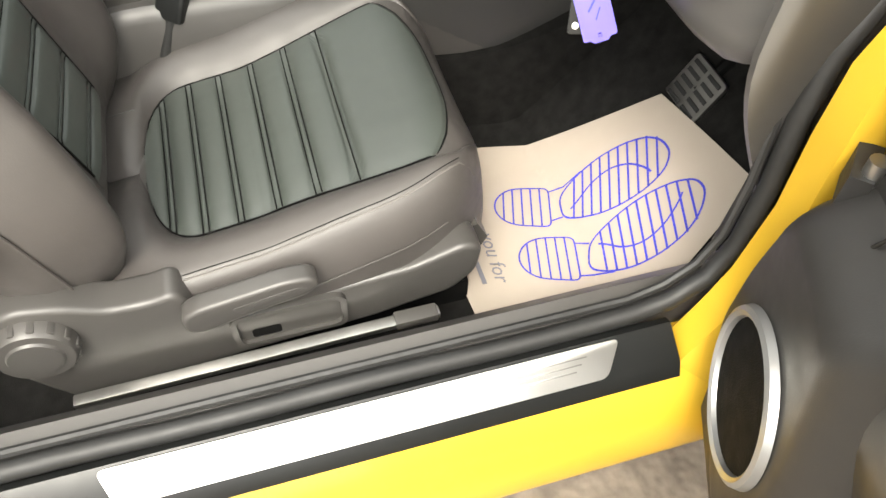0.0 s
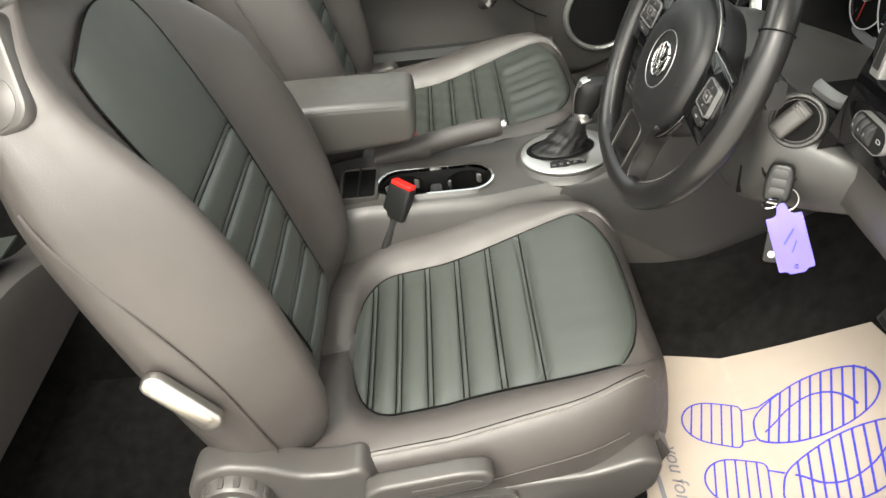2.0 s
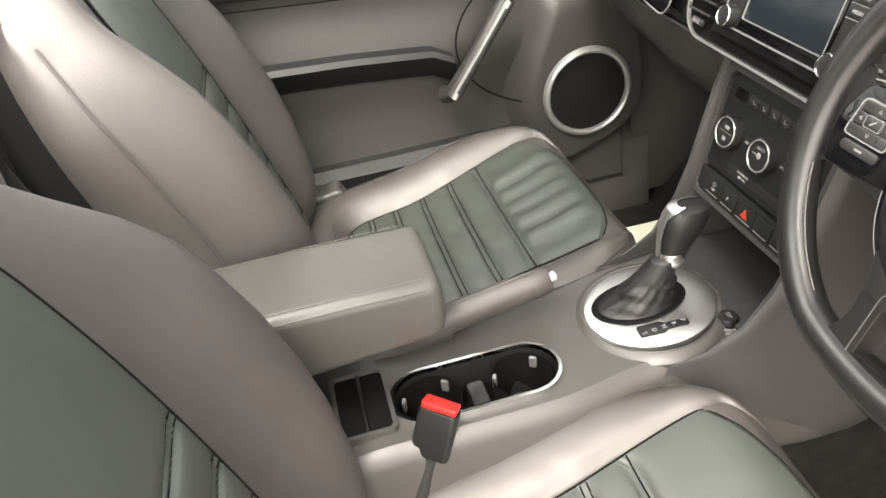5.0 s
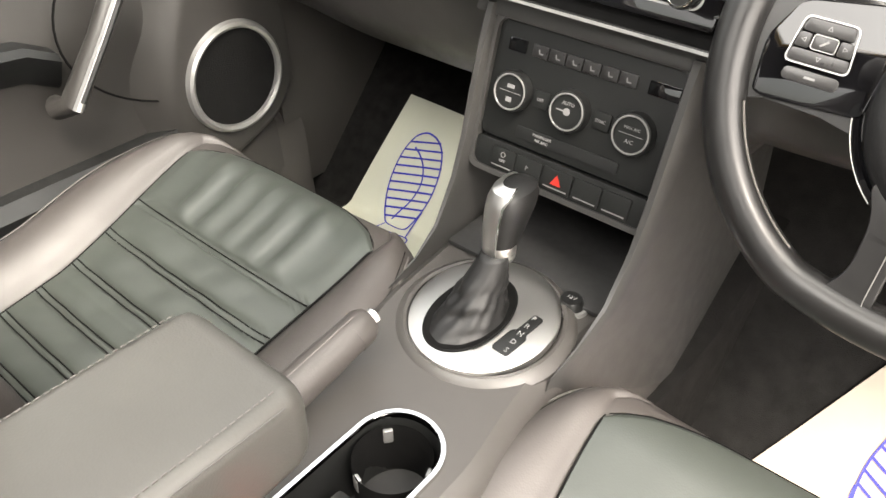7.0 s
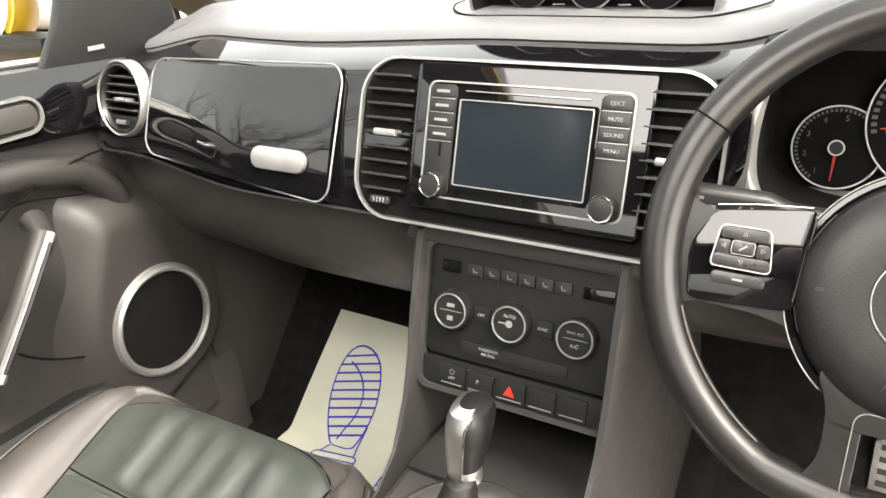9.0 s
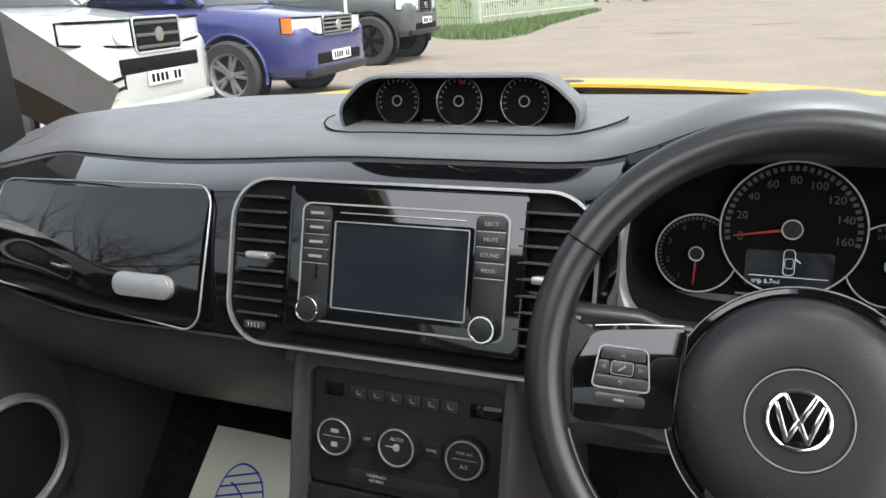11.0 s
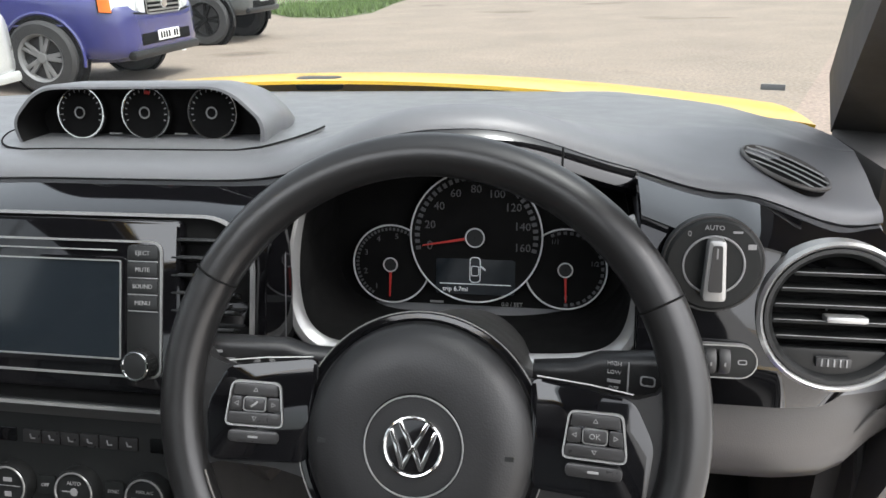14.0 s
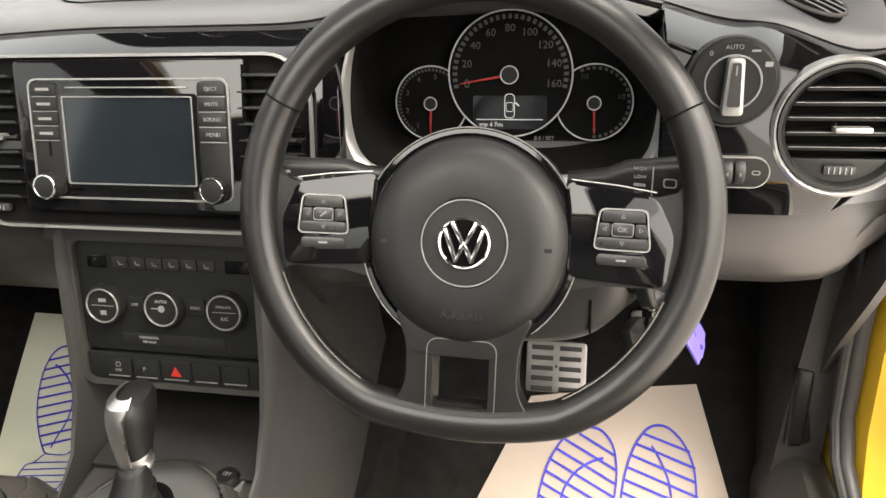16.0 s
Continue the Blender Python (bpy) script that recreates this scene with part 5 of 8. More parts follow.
part("hub", lathe([(0.074, -0.045), (0.081, -0.020), (0.080, 0.000), (0.076, 0.010), (0.066, 0.016), (0.050, 0.0185), (0.0345, 0.0178), (0.033, 0.0165), (0.0005, 0.0165)], mw @ T(0, HUB, 0) @ Matrix.Diagonal((0.97, 1, 1, 1)), 64, cap=False), RIMPAD, sw, "grained black airbag cover")
eb = part("emblem", lathe([(0.0005, 0.017), (0.019, 0.017), (0.020, 0.0155)], mw @ T(0, HUB, 0.001), 40, cap=False), GLOSS, sw, "round chrome emblem")
part("emblem_ring", ringbar(0.0188, 0.0188, 0.0014, mw @ T(0, HUB, 0.0183), 48, 8), CHROME, eb)
part("emblem_halo", ringbar(0.0325, 0.0325, 0.0006, mw @ T(0, HUB, 0.0182), 48, 6), SATIN, eb)
strokes = (((-0.013, 0.022), (0.0, -0.004)), ((0.013, 0.022), (0.0, -0.004)), ((-0.021, 0.014), (-0.009, -0.020)), ((-0.009, -0.020), (0.0, 0.0)), ((0.021, 0.014), (0.009, -0.020)), ((0.009, -0.020), (0.0, 0.0)))
for p, q in strokes:
    a, b = Vector((*p, 0)) * 0.68, Vector((*q, 0)) * 0.68
    part("emblem_bar", rbox((0, 0, 0), ((b - a).length + 0.002, 0.0032, 0.002), 0.0007, mw @ T(*((a + b) / 2 + Vector((0, HUB, 0.0190)))) @ Matrix.Rotation(math.atan2(b.y - a.y, b.x - a.x), 4, "Z")), CHROME, eb)
part("letters", writing("AIRBAG", 0.0095, mw @ T(0, HUB - 0.055, 0.0178)), KEYPAD, sw)
for sx in (-1, 1):
    # side spokes, their switch panels and gloss trim
    sp = part("side_spoke", bevel(loft([[mw @ Vector((sx * x, y + HUB, z)) for y, z in ((0.037 + g, -0.012), (0.037 + g, 0.0), (-0.024 - g, 0.0), (-0.024 - g, -0.012))] for x, g in ((0.060, 0.012), (0.10, 0.004), (0.140, 0.003), (0.152, 0.007), (0.162, 0.020))]), 0.004), WHEELHIDE, sw)
    gp = part("gloss_panel", prism(rounded([(sx * x, y + HUB) for x, y in ((0.072, 0.050), (0.138, 0.040), (0.152, 0.012), (0.148, -0.024), (0.140, -0.0265), (0.076, -0.022))][:: sx], 0.008), -0.002, 0.004, mw, 0.002), GLOSS, sw, "piano black switch surround")
    mp = mw @ T(sx * 0.1150, HUB + 0.0155, 0.0025) @ Matrix.Rotation(radians(-6 * sx), 4, "Y")

    def pad_shape(grow, r):
        return rounded([(-0.0208 - grow, -0.0155 - grow), (0.0208 + grow, -0.0155 - grow), (0.0172 + grow, 0.0155 + grow), (-0.0172 - grow, 0.0155 + grow)], r, 4)

    part("pad_frame", frame_of(pad_shape(0.0, 0.005), pad_shape(-0.0011, 0.0042), 0.0, 0.0050, mp), SATIN, gp)
    pad = part("switch_pad", prism(pad_shape(-0.0012, 0.004), 0.0, 0.0030, mp, 0.0006), GLOSS, gp)
    for poly in ([(-0.0158, 0.0055), (0.0158, 0.0055), (0.0148, 0.0140), (-0.0148, 0.0140)], [(-0.0192, -0.0140), (0.0192, -0.0140), (0.0182, -0.0060), (-0.0182, -0.0060)], [(-0.0180, -0.0050), (-0.0088, -0.0050), (-0.0088, 0.0046), (-0.0168, 0.0046)], [(0.0088, -0.0050), (0.0180, -0.0050), (0.0168, 0.0046), (0.0088, 0.0046)]):
        part("key", prism(rounded(poly, 0.0018, 3), 0.002, 0.0046, mp, 0.0006), KEYPAD, pad)
    part("key_frame", frame_of(rrect(0.0158, 0.0098, 0.0020, 3), rrect(0.0148, 0.0088, 0.0016, 3), 0.002, 0.0058, mp), SATIN, pad)
    ok = part("centre_button", prism(rrect(0.0146, 0.0086, 0.002), 0.003, 0.0056, mp, 0.0008), KEYPAD, pad)
    if sx > 0:
        part("letters", writing("OK", 0.0050, mp @ T(0, 0, 0.0058)), DIMMARK, ok)
    else:
        part("symbol", rbox((0, 0, 0), (0.006, 0.0014, 0.0004), 0, mp @ T(0, 0, 0.0058) @ Matrix.Rotation(radians(40), 4, "Z")), DIMMARK, ok)
    marks = [frame_of([(-0.0017, -0.0014), (0.0017, -0.0014), (0, 0.0017)], [(-0.0010, -0.0010), (0.0010, -0.0010), (0, 0.0010)], 0.0042, 0.0049, mp @ T(dx, dy, 0) @ Matrix.Rotation(radians(r), 4, "Z")) for dx, dy, r in ((0, 0.0098, 0), (0, -0.0100, 180), (0.0130, 0, -90), (-0.0130, 0, 90))]
    part("arrows", join(*marks), DIMMARK, pad)
    lo = part("lower_button", prism(rrect(0.036, 0.0085, 0.0035), 0.0, 0.0046, mp @ T(0, -0.0225, 0), 0.0012), KEYPAD, gp)
    part("symbol", rbox((0, 0, 0), (0.007, 0.0016, 0.0004), 0, mp @ T(0, -0.0225, 0.0047)), DIMMARK, lo)
    # Thin steel line drawn in place of the panel's fine top highlight.
    part("edge_highlight", tube([mw @ Vector((sx * x, HUB + y, 0.0042)) for x, y in ((0.076, 0.0505), (0.11, 0.0475), (0.137, 0.0435))], 0.0006, 6), STEEL, gp)
    part("marking", rbox((0, 0, 0), (0.006, 0.003, 0.0005), 0, mw @ T(sx * 0.062, HUB - 0.002, 0.0165)), TRIM, sw)
# lower spoke with its square opening
outl_ = rounded([(0.056, -0.074), (0.044, -0.098), (0.043, -0.140), (0.070, -0.166), (-0.070, -0.166), (-0.043, -0.140), (-0.044, -0.098), (-0.056, -0.074)], 0.018, 5)
hole_ = []
for x, y in outl_:
    hole_.append((max(-0.0215, min(0.0215, x * 0.9)), max(-0.150, min(-0.110, -0.130 + (y + 0.122) * 1.6))))
part("lower_spoke", bevel(frame_of(outl_, hole_, -0.016, 0.009, mw), 0.004, 3, 40), WHEELHIDE, sw, "black lower spoke with square opening", sharp=50)
part("spoke_trim", frame_of(rrect(0.0550, 0.062, 0.009, 4, cy=-0.127), rrect(0.0536, 0.0606, 0.0084, 4, cy=-0.127), 0.006, 0.0098, mw), STEEL, sw, "thin silver spoke trim")
part("hub_trim", tube([mw @ Vector((0.0815 * math.cos(radians(a)), HUB + 0.0835 * math.sin(radians(a)), -0.002)) for a in range(-56, 238, 6)], 0.0042, 8), GLOSS, sw)
part("hub_line", tube([mw @ Vector((0.0845 * math.cos(radians(a)), HUB + 0.0865 * math.sin(radians(a)), 0.001)) for a in range(-52, 234, 5)], 0.0005, 5), STEEL, sw)

# column, stalks, ignition
cm = thing("steering_column", (0.349, 0.08, 0.75), "grey plastic steering column shroud with stalks", "column")
axis = (mw.to_3x3() @ Vector((0, 0, -1)))
c0 = mw @ Vector((0, HUB + 0.005, -0.045))
part("shroud", lathe([(0.074, -0.01), (0.080, 0.02), (0.082, 0.12), (0.08, 0.2)], Matrix.Translation(c0) @ axis.to_track_quat("Z", "Y").to_matrix().to_4x4(), 40), CONSOLE, cm)
cowl = rounded([(0.264, 0.815), (0.274, 0.848), (0.305, 0.868), (0.35, 0.873), (0.395, 0.869), (0.43, 0.857), (0.458, 0.838), (0.474, 0.808), (0.478, 0.77), (0.471, 0.735), (0.450, 0.707), (0.42, 0.694), (0.36, 0.690), (0.31, 0.694), (0.28, 0.712), (0.266, 0.75)], 0.020, 4)


def cowl_ring(y, k, flare):
    """One section of the cowl; its lower right side widens towards the dashboard."""
    return [(0.37 + (x - 0.37) * k + flare * max(0.0, x - 0.37) / 0.108 * sm(0.845, 0.775, z), y, 0.78 + (z - 0.78) * k - 0.8 * max(0.0, y - 0.062) * sm(0.79, 0.86, z)) for x, z in cowl]


part("cowl", loft([cowl_ring(*q) for q in ((0.044, 0.72, 0), (0.045, 0.83, 0), (0.049, 0.91, 0), (0.056, 0.965, 0.002), (0.066, 0.992, 0.006), (0.080, 1.0, 0.014), (0.100, 1.0, 0.030), (0.120, 1.0, 0.046), (0.150, 1.0, 0.062), (0.20, 1.0, 0.07))]), CONSOLE, cm, "grained grey column cowl")
part("cowl_joint", tube([Vector(p) + Vector((0.0008, -0.0004, 0)) for p in ((0.474, 0.068, 0.795), (0.478, 0.080, 0.797), (0.487, 0.100, 0.800))], 0.0010, 5), DARK, cm)
for x in (0.400, 0.462):
    part("cowl_seam", rbox((x - 0.02, 0.0455, 0.735), (0.0022, 0.006, 0.036), 0.0006), DARK, cm)
for sx in (-1, 1):
    b0, b1 = Vector((0.349 + sx * 0.070, 0.046, 0.866)), Vector((0.349 + sx * 0.182, 0.026, 0.885 - 0.004 * (1 - sx)))
    st = part("stalk", bevel(loft([[b0.lerp(b1, t) + Vector((0, y, z)) for y, z in rrect(0.018, h, 0.006, 3)] for t, h in ((0, 0.020), (0.28, 0.022), (0.42, 0.033), (0.95, 0.033), (1.0, 0.029))]), 0.0015), RIMPAD, cm, "black control stalk")
    mm = facing(b0.lerp(b1, 0.69) + Vector((0, -0.0095, 0)), 0, 10 * -sx) @ Matrix.Diagonal((1.15, 1.15, 1, 1))
    if sx > 0:
        part("letters", join(writing("HIGH", 0.0036, mm @ T(-0.018, 0.009, 0)), writing("LOW", 0.0036, mm @ T(-0.018, 0.003, 0)), rbox((0, 0, 0), (0.008, 0.0022, 0.0003), 0, mm @ T(-0.018, -0.003, 0)), writing("OFF", 0.0036, mm @ T(-0.018, -0.008, 0)), rbox((0, 0, 0), (0.001, 0.022, 0.0003), 0, mm @ T(-0.0095, 0, 0)), frame_of(rrect(0.009, 0.007, 0.002), rrect(0.007, 0.005, 0.0015), 0, 0.0003, mm @ T(0.002, 0, 0)), prism([(-0.004, -0.005), (0.002, -0.004), (0.006, 0.005), (0.001, 0.003)], 0, 0.0003, mm @ T(0.022, 0, 0))), DIMMARK, st)
    else:
        part("symbols", join(frame_of(rrect(0.010, 0.010, 0.005), rrect(0.008, 0.008, 0.004), 0, 0.0003, mm @ T(-0.024, -0.004, 0)), prism([(-0.004, -0.003), (0.004, -0.003), (0.004, 0.003), (-0.004, 0.003)], 0, 0.0003, mm @ T(-0.009, 0.001, 0)), prism([(-0.008, 0), (-0.003, 0.005), (-0.003, -0.005)], 0, 0.0003, mm @ T(0.014, 0, 0)), prism([(0.008, 0), (0.003, -0.005), (0.003, 0.005)], 0, 0.0003, mm @ T(0.014, 0, 0)), rbox((0, 0, 0), (0.018, 0.0022, 0.0003), 0, mm @ T(-0.022, 0.009, 0))), DIMMARK, st)
mh = facing((0.476, 0.074, 0.770), 20, 58)
part("ignition_hole", lathe([(0.0005, 0.003), (0.017, 0.003), (0.019, 0.0065), (0.0205, 0.0065), (0.0225, 0.001)], mh, 32, cap=False), DARK, cm)
mk = facing((0.472, 0.078, 0.823), 27, 60)
part("knob_recess", lathe([(0.0005, 0.0015), (0.0225, 0.0015), (0.025, 0.0045), (0.0275, 0.0040), (0.030, -0.004)], mk @ T(0.003, 0, 0), 40, cap=False), CONSOLE, cm)
part("recess_shade", lathe([(0.0005, 0.0022), (0.0215, 0.0022), (0.022, 0.001)], mk @ T(0.003, 0, 0), 32, cap=False), DARK, cm)
kn = part("adjust_knob", rbox((0, 0, 0), (0.021, 0.042, 0.024), 0.006, mk @ T(-0.003, 0, 0.010) @ Matrix.Rotation(radians(-40), 4, "Z"), 3), HARD, cm, "grey adjusting knob")
for k in range(3):
    part("grip_rib", rbox((0, 0, 0), (0.018, 0.0016, 0.002), 0.0006, mk @ T(-0.003, 0, 0.010) @ Matrix.Rotation(radians(-40), 4, "Z") @ T(0, 0.010 + 0.0035 * k, 0.012)), HARD, kn)
km = thing("car_key", (0.495, 0.06, 0.76), "black car key in the ignition with steel ring", "key")
kq = mh @ T(0.002, -0.016, 0.014)
part("key_head", prism(rounded([(-0.0120, 0.022), (0.0120, 0.022), (0.0150, 0.004), (0.0135, -0.022), (-0.0135, -0.022), (-0.0150, 0.004)], 0.008, 4), -0.008, 0.008, kq, 0.005, 3), TRIM, km, "black key head")
for k in range(3):
    part("key_button", prism(rrect(0.016, 0.0085, 0.003), 0.0075, 0.0088, kq @ T(0, 0.012 - 0.0105 * k, 0), 0.0006), KEYPAD, km)
part("key_loop", rbox((0, 0, 0), (0.016, 0.004, 0.006), 0.0015, kq @ T(0, -0.0225, 0)), STEEL, km)
part("key_ring", ringbar(0.0125, 0.0125, 0.0009, facing((0.503, 0.072, 0.744), 24, 63), 28, 5), STEEL, km)
part("spare_key", prism(rounded([(-0.013, 0.028), (0.012, 0.030), (0.014, -0.024), (-0.010, -0.028)], 0.005, 3), -0.006, 0.006, facing((0.488, 0.080, 0.676), 18, 58), 0.002), TRIM, km, "black spare key fob")
part("fob_screw", lathe([(0.0005, 0.0012), (0.004, 0.001), (0.0045, 0)], facing((0.488, 0.080, 0.676), 18, 58) @ T(-0.002, -0.016, 0.0062), 14, cap=False), CHROME, km)
tag = thing("key_tag", (0.540, 0.07, 0.67), "purple plastic key tag hanging from the key", "key tag")
up_ = (Vector((0.518, 0.062, 0.742)) - Vector((0.550, 0.080, 0.674))).normalized()
sd_ = (Vector((0.45, -0.85, 0.0)) - up_ * Vector((0.45, -0.85, 0.0)).dot(up_)).normalized()
rt_ = up_.cross(sd_)
tm = Matrix(((rt_.x, up_.x, sd_.x, 0.5345), (rt_.y, up_.y, sd_.y, 0.071), (rt_.z, up_.z, sd_.z, 0.708), (0, 0, 0, 1))) @ Matrix.Rotation(radians(45), 4, "Y")
part("tag_body", prism(rounded([(-0.0185, -0.026), (-0.0185, -0.031), (-0.011, -0.031), (-0.008, -0.035), (0.008, -0.035), (0.011, -0.031), (0.0185, -0.031), (0.0185, 0.028), (0.0185, 0.032), (0.011, 0.032), (0.007, 0.034), (0.004, 0.046), (-0.004, 0.046), (-0.007, 0.034), (-0.011, 0.032), (-0.0185, 0.032), (-0.0185, 0.028)], 0.003, 3), -0.0012, 0.0012, tm, 0.0005), PURPLE, tag)
part("tag_hole", lathe([(0.0005, 0.0), (0.0026, 0.0), (0.0026, 0.0004)], tm @ T(0, -0.027, 0.0012), 14, cap=False), DARK, tag)
part("tag_loop", ringbar(0.007, 0.009, 0.0010, T(0.511, 0.052, 0.746) @ Matrix.Rotation(radians(20), 4, "X"), 20, 5), CHROME, tag)
part("print_bar", join(rbox((0, 0, 0), (0.020, 0.002, 0.0003), 0, tm @ T(0, 0.008, 0.0014) @ Matrix.Rotation(radians(50), 4, "Z")), rbox((0, 0, 0), (0.014, 0.0014, 0.0003), 0, tm @ T(0.003, -0.004, 0.0014) @ Matrix.Rotation(radians(60), 4, "Z"))), INK, tag)

# trim panel that closes the footwell towards the front pillar
def kick_panel(u, v):
    z = 0.30 + 0.56 * v
    y0 = 0.125 + 0.12 * sm(0.80, 0.45, z)
    return (0.714 + 0.016 * sm(0.6, 0.85, z), y0 + (0.56 - y0) * u, z)


part("kick_panel", sheet(kick_panel, 10, 20, 0.008), HARD, shell, "dark grained kick panel")
# bonnet release beside the footwell
br = thing("bonnet_release", (0.70, 0.245, 0.44), "black plastic bonnet release lever on the kick panel", "lever")
mb = Matrix(((0, 0, -1, 0.706), (1, 0, 0, 0.245), (0, 1, 0, 0.500), (0, 0, 0, 1)))
part("base", prism(rounded([(-0.030, -0.060), (0.034, -0.074), (0.040, 0.074), (-0.020, 0.066)], 0.012, 3), -0.010, 0.006, mb, 0.003), TRIM, br)
part("pull", prism(rounded([(-0.034, -0.058), (-0.004, -0.064), (0.002, 0.046), (-0.024, 0.056)], 0.009, 3), 0.004, 0.024, mb, 0.005, 3), TRIM, br, "black pull handle")

# pedals
for x0, x1, z0, z1, nm, lb in ((0.352, 0.440, 0.392, 0.466, "brake_pedal", "wide steel brake pedal with rubber bars"), (0.500, 0.546, 0.375, 0.500, "accelerator_pedal", "tall steel accelerator pedal with rubber bars")):
    pd = thing(nm, ((x0 + x1) / 2, 0.36, z0), lb, "pedal", "pedals")
    w, h = x1 - x0, (z1 - z0) * 1.1
    m = facing(((x0 + x1) / 2, 0.350 + (0.03 if "acc" in nm else 0.0), (z0 + z1) / 2), 32)
    part("plate", prism(rrect(w, h, 0.008), -0.006, 0.003, m, 0.003), PEDALSTEEL, pd)
    rows, cols = (5, 2) if w > 0.07 else (8, 1)
    for i in range(rows):
        for j in range(cols):
            part("rubber_bar", rbox((0, 0, 0), (w / cols * 0.72, h / rows * 0.42, 0.004), 0.001, m @ T((j - (cols - 1) / 2) * w / cols * 0.92, (i - (rows - 1) / 2) * h / rows * 0.92, 0.003)), RUBBER, pd)
    part("pedal_arm", tube([m @ Vector((0, 0, -0.006)), ((x0 + x1) / 2, 0.48, z1 + 0.10), ((x0 + x1) / 2, 0.58, z1 + 0.22)], 0.010, 8), DARK, pd)


# ---- paper foot mats ----
def mat_z(x, y):
    return floor_z(x, y) + 0.009 + 0.002 * math.sin(13 * x + 5 * y) + 0.0015 * math.sin(23 * y)


def paper_mat(outline, material_, feet, label, extra=None):
    c = Vector((sum(p[0] for p in outline) / len(outline), sum(p[1] for p in outline) / len(outline)))
    mt = thing("paper_foot_mat", (c.x, c.y, floor_z(c.x, c.y)), label, "foot mat", "paper foot mats")
    bm = bmesh.new()
    vs = [bm.verts.new((x, y, 0)) for x, y in outline]
    bm.faces.new(vs)
    bmesh.ops.triangulate(bm, faces=bm.faces)
    for _ in range(6):
        bmesh.ops.subdivide_edges(bm, edges=[e for e in bm.edges if e.calc_length() > 0.018], cuts=1, use_grid_fill=True)
        bmesh.ops.triangulate(bm, faces=bm.faces)
    for v in bm.verts:
        v.co.z = mat_z(v.co.x, v.co.y)
    bmesh.ops.solidify(bm, geom=bm.faces[:], thickness=-0.0006)
    part("paper", bm, material_, mt)

    def line(pts, w=0.0026):
        out = []
        dense = []
        for a, b in zip(pts, pts[1:]):
            a, b = Vector(a), Vector(b)
            k = max(1, int((b - a).length / 0.012))
            dense += [a.lerp(b, i / k) for i in range(k)]
        dense.append(Vector(pts[-1]))
        loops = []
        for i, p in enumerate(dense):
            d = (dense[min(i + 1, len(dense) - 1)] - dense[max(i - 1, 0)]).normalized()
            nrm = Vector((-d.y, d.x)) * w / 2
            loops.append([(q.x, q.y, mat_z(q.x, q.y) + 0.0030) for q in (p - nrm, p + nrm)])
        return loft(loops, cap=False, ring=False)

    for heel, toe, flip in feet:
        h, t = Vector(heel), Vector(toe)
        d = (t - h)
        L = d.length
        d.normalize()
        nn = Vector((-d.y, d.x)) * flip

        def P(u, v):
            return h + d * u * L + nn * v

        heel_o = [P(0.36, -0.043)] + [P(0.18 - 0.18 * math.sin(radians(a)), -0.042 * math.cos(radians(a))) for a in range(0, 181, 20)] + [P(0.36, 0.045), P(0.36, -0.043)]
        fore = [P(0.42, 0.020), P(0.52, 0.040), P(0.64, 0.051), P(0.78, 0.050), P(0.90, 0.038), P(0.97, 0.018), P(1.0, -0.008), P(0.97, -0.030), P(0.88, -0.044), P(0.76, -0.049), P(0.64, -0.046), P(0.52, -0.034), P(0.44, -0.020)]
        arcs = [P(0.36, 0.036), P(0.45, 0.034), P(0.55, 0.044)]
        scurve = [P(0.44, -0.020), P(0.52, -0.006), P(0.60, 0.014), P(0.70, 0.022), P(0.80, 0.012), P(0.88, -0.010), P(0.93, -0.036)]
        bits = [line(rounded(heel_o[:-1], 0.012, 3) + [rounded(heel_o[:-1], 0.012, 3)[0]]), line(rounded([tuple(p) for p in fore], 0.03, 4) + [rounded([tuple(p) for p in fore], 0.03, 4)[0]]), line(arcs), line([P(0.36, -0.030), P(0.44, -0.020)]), line(rounded([tuple(p) for p in scurve], 0.02, 4)[5:-5])]
        for k in range(5):
            u = 0.06 + 0.06 * k
            w = 0.042 * math.sqrt(max(0.05, 1 - ((0.18 - u) / 0.18) ** 2)) if u < 0.18 else 0.043
            bits.append(line([P(u, -w), P(u, w)]))
        for k in range(10):
            u = 0.50 + 0.048 * k
            w0 = np.interp(u, [0.44, 0.52, 0.64, 0.76, 0.88, 0.97, 1.0], [0.020, 0.034, 0.046, 0.049, 0.044, 0.030, 0.008])
            w1 = np.interp(u, [0.42, 0.52, 0.64, 0.78, 0.90, 0.97, 1.0], [0.020, 0.040, 0.051, 0.050, 0.038, 0.018, -0.008])
            bits.append(line([P(u, -w0), P(u + 0.012, w1)]))
        part("printed_sole", join(*bits), INK, mt, "blue printed shoe sole outline")
    if extra is not None:
        extra(mt)


def greeting(mt):
    m = T(0.482, 0.010, 0.2362) @ Matrix.Rotation(radians(-3), 4, "Z")
    part("letters", xf(writing("you for", 0.034, Matrix.Identity(4), 0.0002), m @ Matrix(((1, 0.22, 0, 0), (0, 1, 0, 0), (0, 0, 1, 0), (0, 0, 0, 1)))), GREYINK, mt)
    part("print_bar", rbox((0.505, -0.020, 0.2362), (0.045, 0.007, 0.0004), 0), GREYINK, mt)


